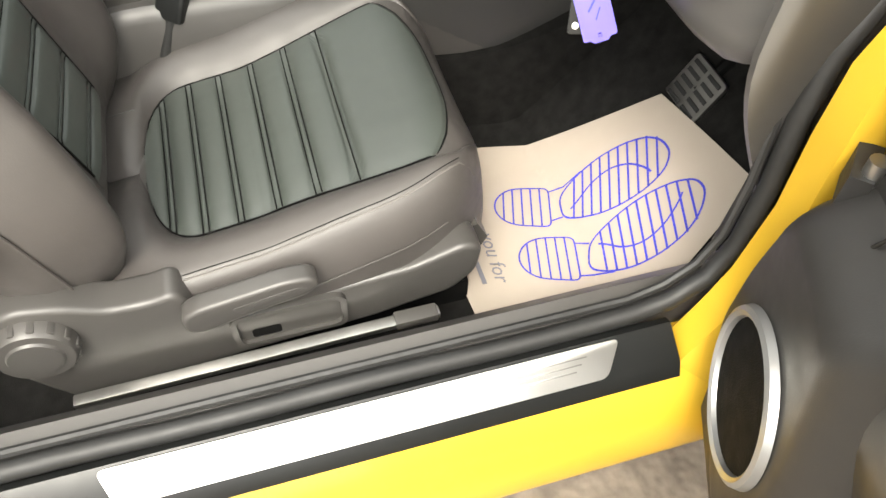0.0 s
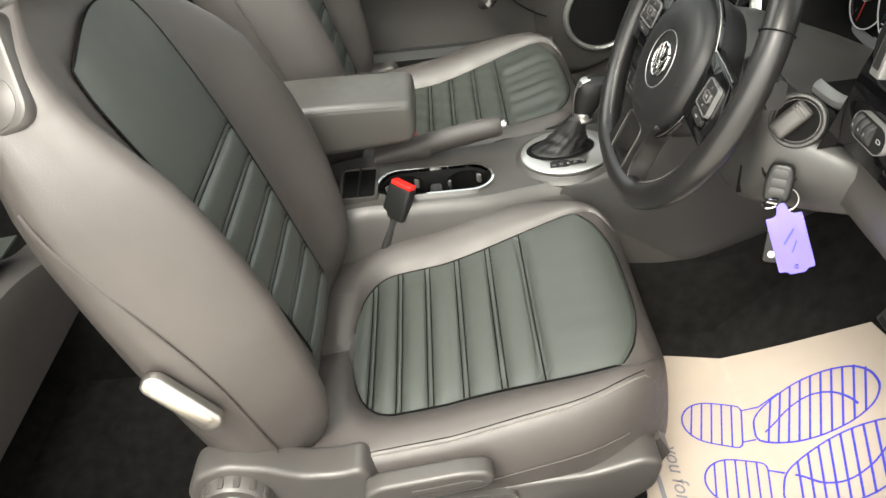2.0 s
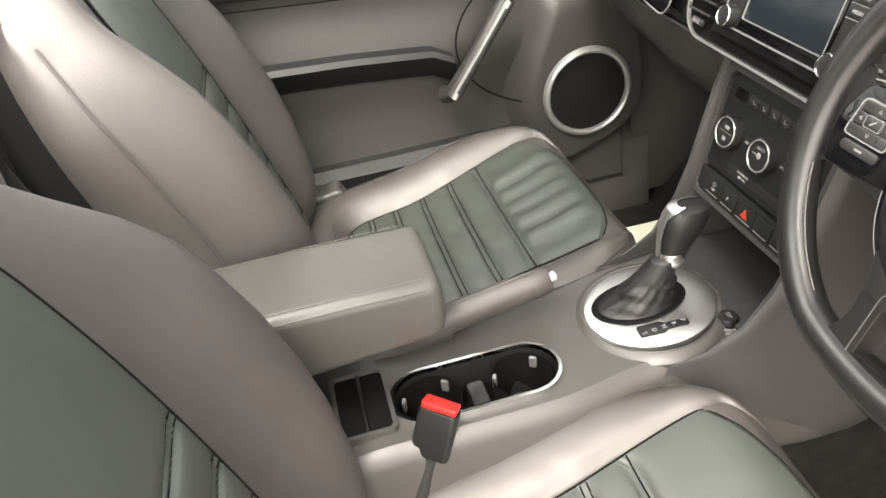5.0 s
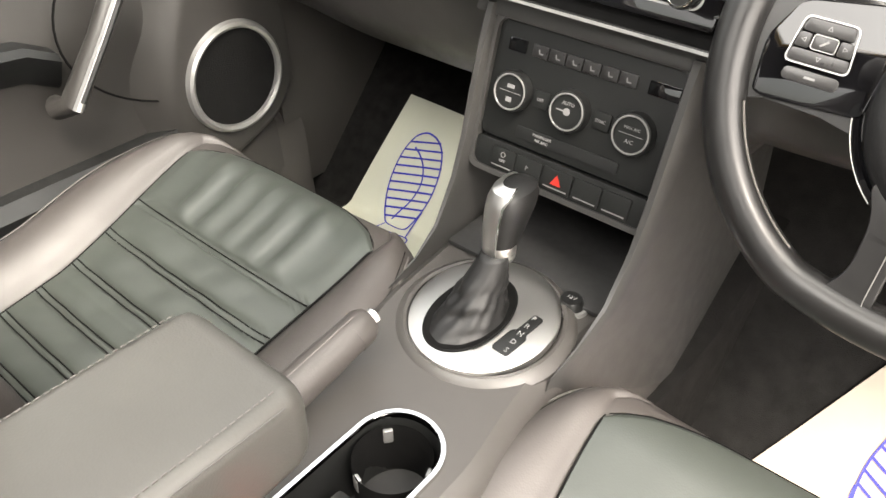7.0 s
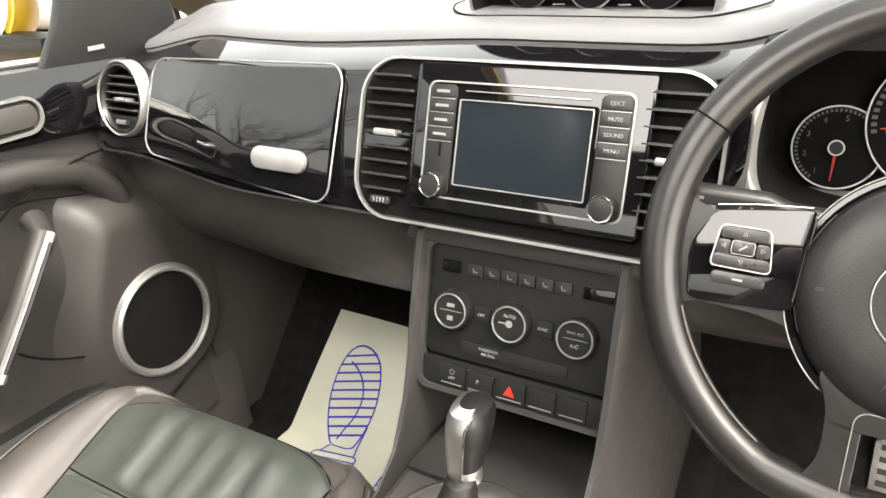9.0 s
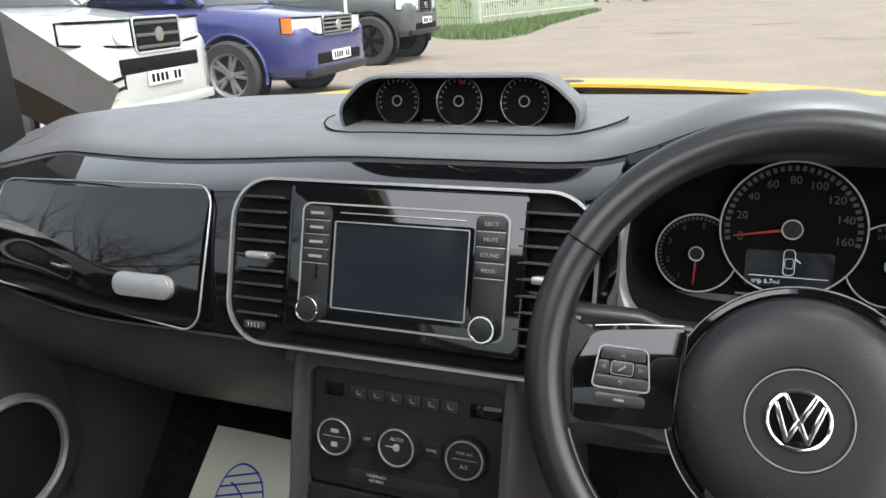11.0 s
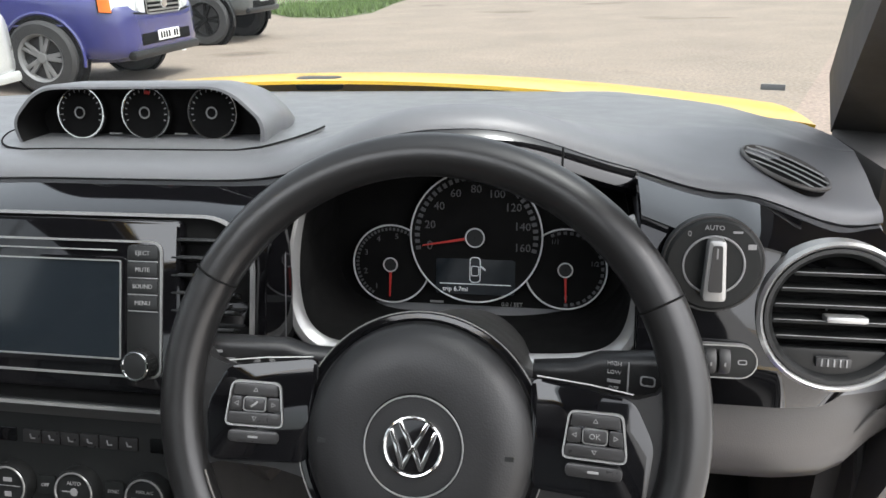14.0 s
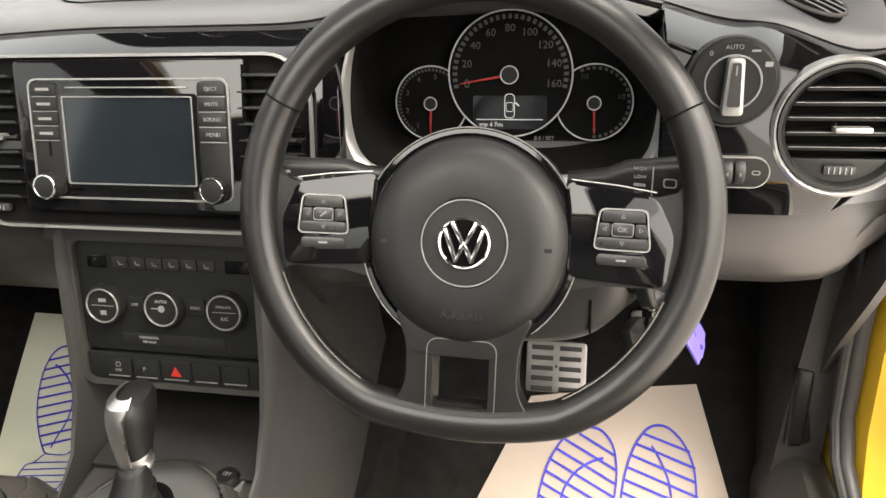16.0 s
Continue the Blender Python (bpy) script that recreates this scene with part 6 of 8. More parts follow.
paper_mat([(0.23, -0.07), (0.585, -0.05), (0.615, 0.08), (0.638, 0.23), (0.592, 0.342), (0.362, 0.318), (0.251, 0.15), (0.236, 0.06)], PAPER, [((0.378, 0.046), (0.455, 0.292), 1), ((0.495, 0.047), (0.560, 0.296), -1)], "cream paper foot mat with blue sole prints", greeting)
paper_mat([(-0.58, -0.05), (-0.57, 0.25), (-0.555, 0.44), (-0.20, 0.44), (-0.18, 0.25), (-0.20, -0.05)], PAPER2, [((-0.43, 0.16), (-0.47, 0.40), -1), ((-0.29, 0.16), (-0.30, 0.40), 1)], "pale paper foot mat with blue sole prints")


# ---- seats ----
def rib(v, seams, depth=0.003):
    """Height of the padded ribs and of the twin stitched grooves between them."""
    d = min(min(abs(v - s), abs(v - s - 0.0075)) for s in seams)
    g = min(abs(v - s - 0.00375) for s in seams)
    return -depth * math.exp(-(d / 0.0020) ** 2) - 0.0042 * math.exp(-(g / 0.010) ** 2)


def car_seat(cx, out, dy, label):
    """out: +1 if its outer side is to the right."""
    st = thing("car_seat", (cx, -0.3 + dy, 0.24), label, "car seat", "front seats")
    S = lambda u, y, z: Vector((cx + out * u, y + dy, z))
    # cushion: u across, outer side positive
    def nose(y):
        t = max(0.0, min(1.0, (y + 0.115) / 0.090))
        return 1 - math.sqrt(max(0.0, 1 - t * t))

    def top_z(y):
        yy = min(y, -0.06)
        return 0.539 + 0.31 * (max(yy, -0.31) + 0.09) + 0.16 * (min(yy, -0.31) + 0.31) - 0.080 * nose(y)

    def wid(y, s):
        t = max(0.0, min(1.0, (y + 0.185) / 0.160))
        e = 1 - math.sqrt(max(0.0, 1 - t * t))
        return (0.250 - 0.11 * e - 0.008 * sm(-0.25, -0.08, y)) if s > 0 else (0.262 - 0.115 * e - 0.012 * sm(-0.25, -0.08, y))

    def half(y):
        """Half width of the ribbed insert, rounded off at the rear and the front corners."""
        r = max(0.0, min(1.0, (-0.375 - y) / 0.075))
        return min(0.146 + 0.018 * sm(-0.30, -0.10, y), wid(y, 1) - 0.030 - 0.018 * sm(-0.15, -0.06, y), wid(y, -1) - 0.030 - 0.018 * sm(-0.15, -0.06, y)) * (1 - r ** 2.6) ** 0.4

    def skin(u, y):
        """Height of the leather of the cushion."""
        W, I, e, a = wid(y, u), half(y), nose(y), abs(u)
        zt = top_z(y)
        if a <= I:
            return zt - 0.004 * (1 - (a / max(I, 0.01)) ** 2)
        k = min(1.0, (W - I) / 0.085)
        b = (0.015 + 0.005 * sm(-0.08, -0.30, y)) * k * (1 - e)
        zp = zt + (0.010 + 0.018 * sm(-0.06, -0.24, y) if u > 0 else -0.006 + 0.028 * sm(-0.12, -0.22, y) - 0.022 * sm(-0.36, -0.47, y))
        zp = zp + (zt - 0.02 - zp) * e
        q = (a - I) / max(1e-3, W - I)
        qp = max(0.2, (W - 0.026 - I) / max(1e-3, W - I))
        if q <= qp:
            t = q / qp
            return zt + (zp - zt) * t ** 1.3 + b * math.sin(math.pi * t) ** 0.9 - 0.004 * math.exp(-((a - I) / 0.004) ** 2)
        t = (q - qp) / (1 - qp)
        return zp - 0.012 * t - 0.040 * t * t

    def front_edge(s):
        """Where the insert ends towards the front, rounded at its corners."""
        return -0.054 - 0.042 * min(1.0, abs(s)) ** 3.2

    def cush(y):
        e, I, zt = nose(y), half(y), top_z(y)
        zb = 0.40 - 0.035 * sm(-0.20, -0.09, y) + 0.02 * e
        pts = []
        for s in (-1, 1):
            W = wid(y, s)
            row = [0.0, I * 0.3, I * 0.55, I * 0.75, I * 0.88, I - 0.008, I - 0.003] + [I + (W - I) * q for q in (0.0, 0.04, 0.09, 0.17, 0.27, 0.38, 0.5, 0.6, 0.7, 0.78, 0.85, 0.91, 0.96, 1.0)]
            half_row = [(s * max(0.0, a), skin(s * max(0.0, a), y) - (0.020 if k < 7 and -0.446 < y < front_edge(a / max(I, 0.01)) - 0.012 else 0.0)) for k, a in enumerate(row)]
            pts += half_row[:0:-1] if s < 0 else half_row
        wo, wi = wid(y, 1), wid(y, -1)
        zs = min(skin(wo, y), skin(-wi, y)) - 0.012
        side = [(1.015, zs), (1.0, min(zb + 0.01, zs - 0.006)), (0.9, min(zb, zs - 0.012))]
        pts += [(wo * k, z) for k, z in side] + [(-wi * k, z) for k, z in side[::-1]]
        return [S(u, y, z) for u, z in pts]

    ys = [-0.56, -0.54, -0.51, -0.48, -0.46, -0.4475, -0.4455, -0.443, -0.436, -0.425, -0.41, -0.39, -0.36, -0.32, -0.28, -0.24, -0.20, -0.16, -0.13, -0.115, -0.106, -0.10, -0.096, -0.09, -0.085, -0.08, -0.075, -0.072, -0.069, -0.066, -0.063, -0.060, -0.057, -0.05, -0.042, -0.035, -0.030, -0.027, -0.0255]
    part("cushion", loft([cush(y) for y in ys]), LEATHER, st, "padded charcoal leather cushion", sharp=70)
    seams = (-0.192, -0.243, -0.293, -0.341, -0.385, -0.425)

    def on_insert(s, y):
        w = half(y) - 0.001
        z = skin(s * w * 0.97, y) + 0.0018 + 0.0035 * (1 - s ** 6) + rib(y, seams) * (1 - s ** 12)
        if y > -0.190:
            amp = (0.0038 if out < 0 else 0.0003) * sm(-0.188, -0.165, y) * sm(-0.062, -0.095, y) * (1 - s ** 4)
            z += amp * (math.sin(s * 21 + 0.8 * math.sin(y * 34) - 7 * y + 1.5 * math.sin(s * 4)) + 0.45 * math.sin(s * 37 - 12 * y + 2 * math.sin(s * 7)))
        elif out < 0:
            z += 0.0013 * math.sin(s * 13 + 60 * y) * math.sin(s * 5 + 41 * y) * (1 - s ** 4)
        return S(s * w, y, z)

    def insert(u, v):
        s = u * 2 - 1
        p = on_insert(s, -0.4495 + (0.4495 + front_edge(s)) * v)
        return p - Vector((0, 0, 0.0025 * sm(0.98, 1.0, v)))

    part("cushion_insert", sheet(insert, 30, 300), INSERT, st, "ribbed black-green leather insert", sharp=80)
    edge = [insert(0, v) for v in np.linspace(0.0, 1, 40)] + [insert(u, 1) for u in np.linspace(0.04, 0.96, 16)] + [insert(1, v) for v in np.linspace(1, 0.0, 40)]
    part("insert_seam", tube([p - Vector((0, 0, 0.0004)) for p in edge], 0.0014, 5), DARK, st)
    for k, y in enumerate(seams):
        for dd in (0.0, 0.0075) if k else (0.00375,):
            part("seam", tube([on_insert(s, y + dd) + Vector((0, 0, 0.0008)) for s in np.linspace(-0.985, 0.985, 19)], 0.0010, 5), DARK, st)
    for s in (1, -1):
        part("piping", tube([S(s * (wid(y, s) - 0.024), y, skin(s * (wid(y, s) - 0.024), y) + 0.0003) for y in np.linspace(-0.52, -0.075, 36)] + [S(s * (wid(y, s) - 0.022 + 0.02 * k), y, skin(s * (wid(y, s) - 0.022), y) - 0.0015 - 0.03 * k) for k, y in ((0.2, -0.062), (0.5, -0.055))], 0.0014, 5), THREAD, st)
        part("stitch_line", tube([S(s * (wid(y, s) - 0.029), y, skin(s * (wid(y, s) - 0.029), y) + 0.0001) for y in np.linspace(-0.52, -0.075, 36)], 0.0008, 4), DARK, st)
        part("side_seam", tube([S(s * (wid(y, s) * 1.0 + 0.0035), y, skin(s * wid(y, s), y) - 0.006) for y in np.linspace(-0.54, -0.10, 26)], 0.0011, 5), LEATHER, st)
    for s in (0.72, -0.72):
        part("band_seam", tube([S(s * half(-0.40), y, skin(s * 0.12, y) + 0.0006) for y in np.linspace(-0.515, -0.4485, 8)], 0.0012, 5), INSERT, st)
    # plastic base
    part("base", bevel(loft([[S(u, y, z) for y, z in ((-0.60, 0.30), (-0.60, 0.40), (-0.10, 0.42), (-0.055, 0.45), (-0.04, 0.42), (-0.07, 0.36), (-0.12, 0.33))] for u in (-0.21, 0.21)]), 0.01), HARD, st, "black plastic seat base")
    skirt = [(-0.628, 0.445), (-0.632, 0.475), (-0.615, 0.508), (-0.575, 0.522), (-0.53, 0.512), (-0.49, 0.492), (-0.445, 0.490), (-0.418, 0.498), (-0.405, 0.470), (-0.395, 0.435), (-0.345, 0.432), (-0.235, 0.440), (-0.15, 0.448), (-0.085, 0.470), (-0.062, 0.460), (-0.068, 0.415), (-0.10, 0.385), (-0.20, 0.366), (-0.36, 0.352), (-0.50, 0.335), (-0.57, 0.335), (-0.60, 0.385)]
    m = Matrix(((0, 0, out, cx + out * 0.019), (1, 0, 0, dy), (0, 1, 0, 0), (0, 0, 0, 1)))
    part("side_cover", prism(rounded(skirt, 0.012, 3), 0.19, 0.236, m, 0.008, 3), HARD, st, "moulded black side cover")
    part("cover_tray", prism(rrect(0.125, 0.05, 0.010, cx=-0.305, cy=0.405), 0.232, 0.2375, m, 0.002), HARD, st)
    part("tray_slot", prism(rrect(0.035, 0.016, 0.004, cx=-0.335, cy=0.392), 0.236, 0.2382, m), DARK, st)
    part("tray_lip", frame_of(rrect(0.138, 0.062, 0.014, 5, cx=-0.305, cy=0.405), rrect(0.124, 0.050, 0.010, 5, cx=-0.305, cy=0.405), 0.234, 0.243, m), HARD, st)
    dl = part("recline_dial", lathe([(0.045, 0.228), (0.045, 0.232), (0.042, 0.250), (0.039, 0.254), (0.029, 0.254), (0.027, 0.257), (0.0005, 0.257)], m @ T(-0.572, 0.462, 0), 40, cap=False), HARD, st, "round reclining dial")
    for j in range(14):
        a = 2 * math.pi * j / 14
        part("grip_rib", rbox((0, 0, 0), (0.005, 0.008, 0.016), 0.0022, m @ T(-0.572, 0.462, 0) @ Matrix.Rotation(a, 4, "Z") @ T(0.0420, 0, 0.2425)), HARD, dl)
    if out > 0:
        lv = part("height_lever", prism(rounded([(-0.418, 0.480), (-0.400, 0.492), (-0.30, 0.508), (-0.272, 0.506), (-0.262, 0.492), (-0.275, 0.478), (-0.35, 0.462), (-0.40, 0.448), (-0.415, 0.455)], 0.010), 0.236, 0.262, m, 0.006, 3), HARD, st, "height adjusting lever")
        part("lever_hollow", prism(rounded([(-0.362, 0.483), (-0.29, 0.496), (-0.278, 0.492), (-0.282, 0.485), (-0.355, 0.471)], 0.004), 0.2600, 0.2628, m, 0.001), HARD, lv)
    part("floor_rail", rbox((cx + out * 0.281, -0.345 + dy, 0.378), (0.016, 0.44, 0.010), 0.003, Matrix.Rotation(radians(1.5), 4, "X")), STEEL, st, "grey steel floor rail")
    part("rail_cap", rbox((cx + out * 0.281, -0.155 + dy, 0.384), (0.020, 0.055, 0.014), 0.003), HARD, st)
    for s in (1, -1):
        part("slide_rail", rbox((cx + s * 0.17, -0.33 + dy, 0.272), (0.05, 0.55, 0.075), 0.005), DARK, st)
    part("seat_lip", rbox((cx - out * 0.17, -0.52 + dy, 0.475), (0.05, 0.05, 0.015), 0.005), ALU, st)

    # backrest, rising and leaning back
    lean = radians(20)
    B = Vector((0, -0.485, 0.50))
    dv, nv = Vector((0, -math.sin(lean), math.cos(lean))), Vector((0, math.cos(lean), math.sin(lean)))

    def bk(u, h, f):
        p = B + dv * h + nv * f
        return S(u, p.y, p.z)

    def face(h):
        return 0.008 + 0.012 * math.sin(math.pi * h / 0.56)

    def bhalf(h):
        """Half width of the backrest's insert, narrowest between the lower bolsters."""
        return 0.086 + 0.028 * sm(0.05, 0.40, h)

    def bside(s, h):
        return bhalf(h) * (1.06 if s > 0 else 0.84 if out > 0 else 1.0)

    def back(h):
        t = h / 0.56
        w = 0.222 + 0.012 * math.sin(math.pi * min(1, t * 1.3)) - 0.065 * sm(0.62, 1.0, t) ** 1.3 - 0.06 * max(0, (t - 0.88) / 0.12) ** 2
        bol = 0.058 * math.sin(math.pi * min(1, max(0, t * 0.9 + 0.12))) ** 0.8 * (1 - sm(0.62, 0.95, t))
        front = face(h)
        rear = -0.115 + 0.045 * t + 0.02 * sm(0.8, 1, t)
        lowr = max(0.0, min(1.0, (0.05 - h) / 0.125))
        w *= 1 - 0.10 * lowr ** 2.5
        front -= 0.070 * lowr ** 2.2
        pts = []
        for i in range(57):
            s = -1 + i / 28
            a = abs(s)
            iw = bside(s, h) / w
            f = front + bol * math.exp(-((a - 0.83) / 0.19) ** 2) * sm(iw * 0.98, iw * 1.5, a) - 0.05 * max(0, (a - 0.85) / 0.15) ** 2
            f -= 0.018 * (1 - sm(iw - 0.05, iw - 0.008, a)) * sm(0.0, 0.03, h) * (1 - sm(0.45, 0.475, h))
            pts.append((s * w, f))
        side = [(w * 1.03, front - 0.055), (w * 1.02, rear * 0.7), (w * 0.93, rear), (w * 0.4, rear - 0.008)]
        pts += side + [(-u, f) for u, f in side[::-1]]
        return [bk(u, h, f) for u, f in pts]

    hs = [-0.075, -0.072, -0.065, -0.055, -0.04, -0.02, 0.0, 0.02, 0.04, 0.08, 0.14, 0.20, 0.26, 0.32, 0.36, 0.40, 0.44, 0.47, 0.50, 0.52, 0.535, 0.545, 0.55]
    part("backrest", loft([back(h) for h in hs]), LEATHER, st, "padded charcoal leather backrest", sharp=60)
    bseams = (0.040, 0.090, 0.140, 0.190, 0.240, 0.290)

    def on_back(s, h):
        w = bside(s, h) * (1 - 0.10 * max(0, (h - 0.43) / 0.05) ** 2)
        f = face(h) + 0.0015 + 0.005 * (1 - s ** 6) + rib(h, bseams) * (1 - s ** 10) * (1 - sm(-0.004, 0.004, h - 0.338 + 0.04 * s * s))
        return bk(s * w, h, f - 0.070 * max(0.0, (0.05 - h) / 0.125) ** 2.2)

    def binsert(u, v):
        s = u * 2 - 1
        return on_back(s, 0.025 + (0.452 + 0.030 * (1 - s * s)) * v)

    part("backrest_insert", sheet(binsert, 24, 320), INSERT, st, "ribbed black-green leather insert", sharp=80)
    edge = [binsert(0, v) for v in np.linspace(0.02, 1, 30)] + [binsert(u, 1) for u in np.linspace(0.04, 0.96, 14)] + [binsert(1, v) for v in np.linspace(1, 0.02, 30)]
    part("insert_seam", tube(edge, 0.0014, 5), DARK, st)
    for h in bseams:
        for dd in (0.0, 0.0075):
            part("seam", tube([on_back(s, h + dd) for s in np.linspace(-0.985, 0.985, 15)], 0.0010, 5), DARK, st)
    for s in (1, -1):
        rim_ = []
        for h in np.linspace(0.02, 0.41 if s > 0 else 0.47, 40):
            t = h / 0.56
            w = 0.222 + 0.012 * math.sin(math.pi * min(1, t * 1.3)) - 0.065 * sm(0.62, 1.0, t) ** 1.3
            bol = 0.055 * math.sin(math.pi * min(1, max(0, t * 0.9 + 0.12))) ** 0.8 * (1 - sm(0.62, 0.95, t))
            fb = face(h) + bol * 0.2 - 0.044
            q = max(0.0, (h - 0.12) / 0.29) ** 1.7 if s > 0 else 0.0
            rim_.append(bk(s * (w * 1.019 + (0.008 * w + 0.0006) * min(1, 4 * q) * (1 - 0.5 * q)), h, fb + ((-0.115 + 0.045 * t) * 0.7 - fb) * q))
        part("side_piping", tube(rim_, 0.0019, 6), LEATHER, st)
    hd = part("tilt_handle", prism(rrect(0.030, 0.100, 0.014), 0.226, 0.241, m @ T(-0.588, 0.635, 0) @ Matrix.Rotation(radians(36), 4, "Z"), 0.005, 3), STEEL, st, "satin silver folding handle")
    part("handle_inlay", prism(rrect(0.019, 0.074, 0.008), 0.2395, 0.2420, m @ T(-0.588, 0.635, 0) @ Matrix.Rotation(radians(36), 4, "Z"), 0.001), ALU, hd)
    # release lever let into the outer shoulder
    ax = [(bk(0.0, 0.0, 1.0) - bk(0, 0, 0)), (bk(-0.6, 0.8, 0) - bk(0, 0, 0)), (bk(0.8, 0.6, 0) - bk(0, 0, 0))]
    o_ = bk(0.1505, 0.514, -0.033)
    ml = Matrix([[ax[0][r], ax[1][r], ax[2][r], o_[r]] for r in range(3)] + [[0, 0, 0, 1]])
    sl = part("shoulder_lever", loft([[ml @ Vector((x * k, y * k, h)) for x, y in rrect(0.070, 0.118, 0.020, 6)] for k, h in ((1.0, -0.035), (1.0, -0.002), (0.985, 0.003), (0.95, 0.0062), (0.88, 0.0075))]), HARD, st, "black shoulder release lever")
    part("lever_flap", loft([[ml @ Vector((x * k, 0.026 + y * k, h)) for x, y in rrect(0.050, 0.048, 0.008, 4)] for k, h in ((1.0, 0.003), (1.0, 0.009), (0.93, 0.0102))]), HARD, sl)
    part("lever_bulge", loft([[ml @ Vector((x * k, -0.030 + y * k, h)) for x, y in rrect(0.058, 0.052, 0.024, 6)] for k, h in ((1.0, 0.003), (0.9, 0.008), (0.6, 0.011), (0.2, 0.012))]), HARD, sl)
    # head restraint
    rows_ = ((0.585, 0.13, 0.05), (0.588, 0.165, 0.076), (0.596, 0.192, 0.092), (0.612, 0.211, 0.102), (0.640, 0.224, 0.109), (0.675, 0.228, 0.111), (0.705, 0.221, 0.108), (0.732, 0.202, 0.099), (0.753, 0.172, 0.084), (0.766, 0.132, 0.064), (0.771, 0.09, 0.042))

    def hrp(x, h, f):
        return bk(x * 0.95, 0.632 + (h - 0.678) * 0.94, f * 0.97 + 0.046)

    hr = part("head_restraint", loft([[hrp(x, h, f) for x, f in rrect(w, d, min(w, d) * 0.40, 8)] for h, w, d in rows_]), LEATHER, st, "rounded leather head restraint", sharp=75)
    for s in (1, -1):
        run = []
        for q in (1, -1):
            side_ = [hrp(s * (w / 2 - d * 0.4 * 0.31), h, q * (d / 2 - d * 0.4 * 0.31)) for h, w, d in rows_]
            run += side_ if q > 0 else side_[::-1]
        part("restraint_seam", tube(run, 0.0015, 5, closed=True), THREAD, hr)
    for s in (1, -1):
        part("post", tube([bk(s * 0.075, 0.53, -0.01), bk(s * 0.075, 0.61, 0.0)], 0.006, 12), CHROME, st, "chrome head restraint post")
        part("post_collar", lathe([(0.016, -0.004), (0.016, 0.004), (0.010, 0.008)], Matrix.Translation(bk(s * 0.075, 0.549, -0.009)) @ Matrix.Rotation(lean, 4, "X"), 24), HARD, st)
    return st


driver = car_seat(0.395, 1, 0.0, "charcoal leather driver seat with ribbed black-green insert")
passenger = car_seat(-0.305, -1, 0.018, "charcoal leather passenger seat with creased ribbed insert")
driver.location += Vector((-0.063, -0.007, -0.043))
driver.scale = (1.05, 1.05, 1.05)
passenger.location += Vector((-0.023, -0.005, -0.020))
passenger.scale = (1.05, 1.05, 1.05)

# rear bench
rb = thing("rear_bench", (0, -1.3, 0.40), "dark leather rear bench seat with ribbed inserts", "bench seat")
part("cushion", loft([[(x, y, z) for x, z in [(-0.58 + 1.16 * i / 30, 0.53 + 0.03 * math.cos(4 * math.pi * (i / 30 - 0.25)) - 0.05 * (abs(i - 15) / 15) ** 8 + dz) for i in range(31)] + [(0.58, 0.40), (-0.58, 0.40)]] for y, dz in ((-1.08, -0.05), (-1.10, -0.01), (-1.14, 0.0), (-1.30, -0.015), (-1.52, -0.03))]), LEATHER, rb)
for s in (1, -1):
    part("insert", sheet(lambda u, v: (s * 0.28 + (u - 0.5) * 0.34, -1.13 - 0.36 * v, 0.566 - 0.035 * v + rib(0.36 * v, (0.05, 0.11, 0.17, 0.23, 0.29), 0.005)), 12, 60, 0.004), INSERT, rb)
    bk_ = part("buckle", rbox((s * 0.10, -1.35, 0.580), (0.045, 0.035, 0.04), 0.006, Matrix.Rotation(radians(40), 4, "X")), RED, rb, "red belt buckle")
part("backrest", bevel(loft([[(x, y, z) for y, z in ((-1.50, 0.50), (-1.62, 0.50), (-1.82, 1.0), (-1.72, 1.02))] for x in (-0.58, 0.0, 0.58)]), 0.03, 3), LEATHER, rb)


rb.location += Vector((0.0, 0.09, -0.03))

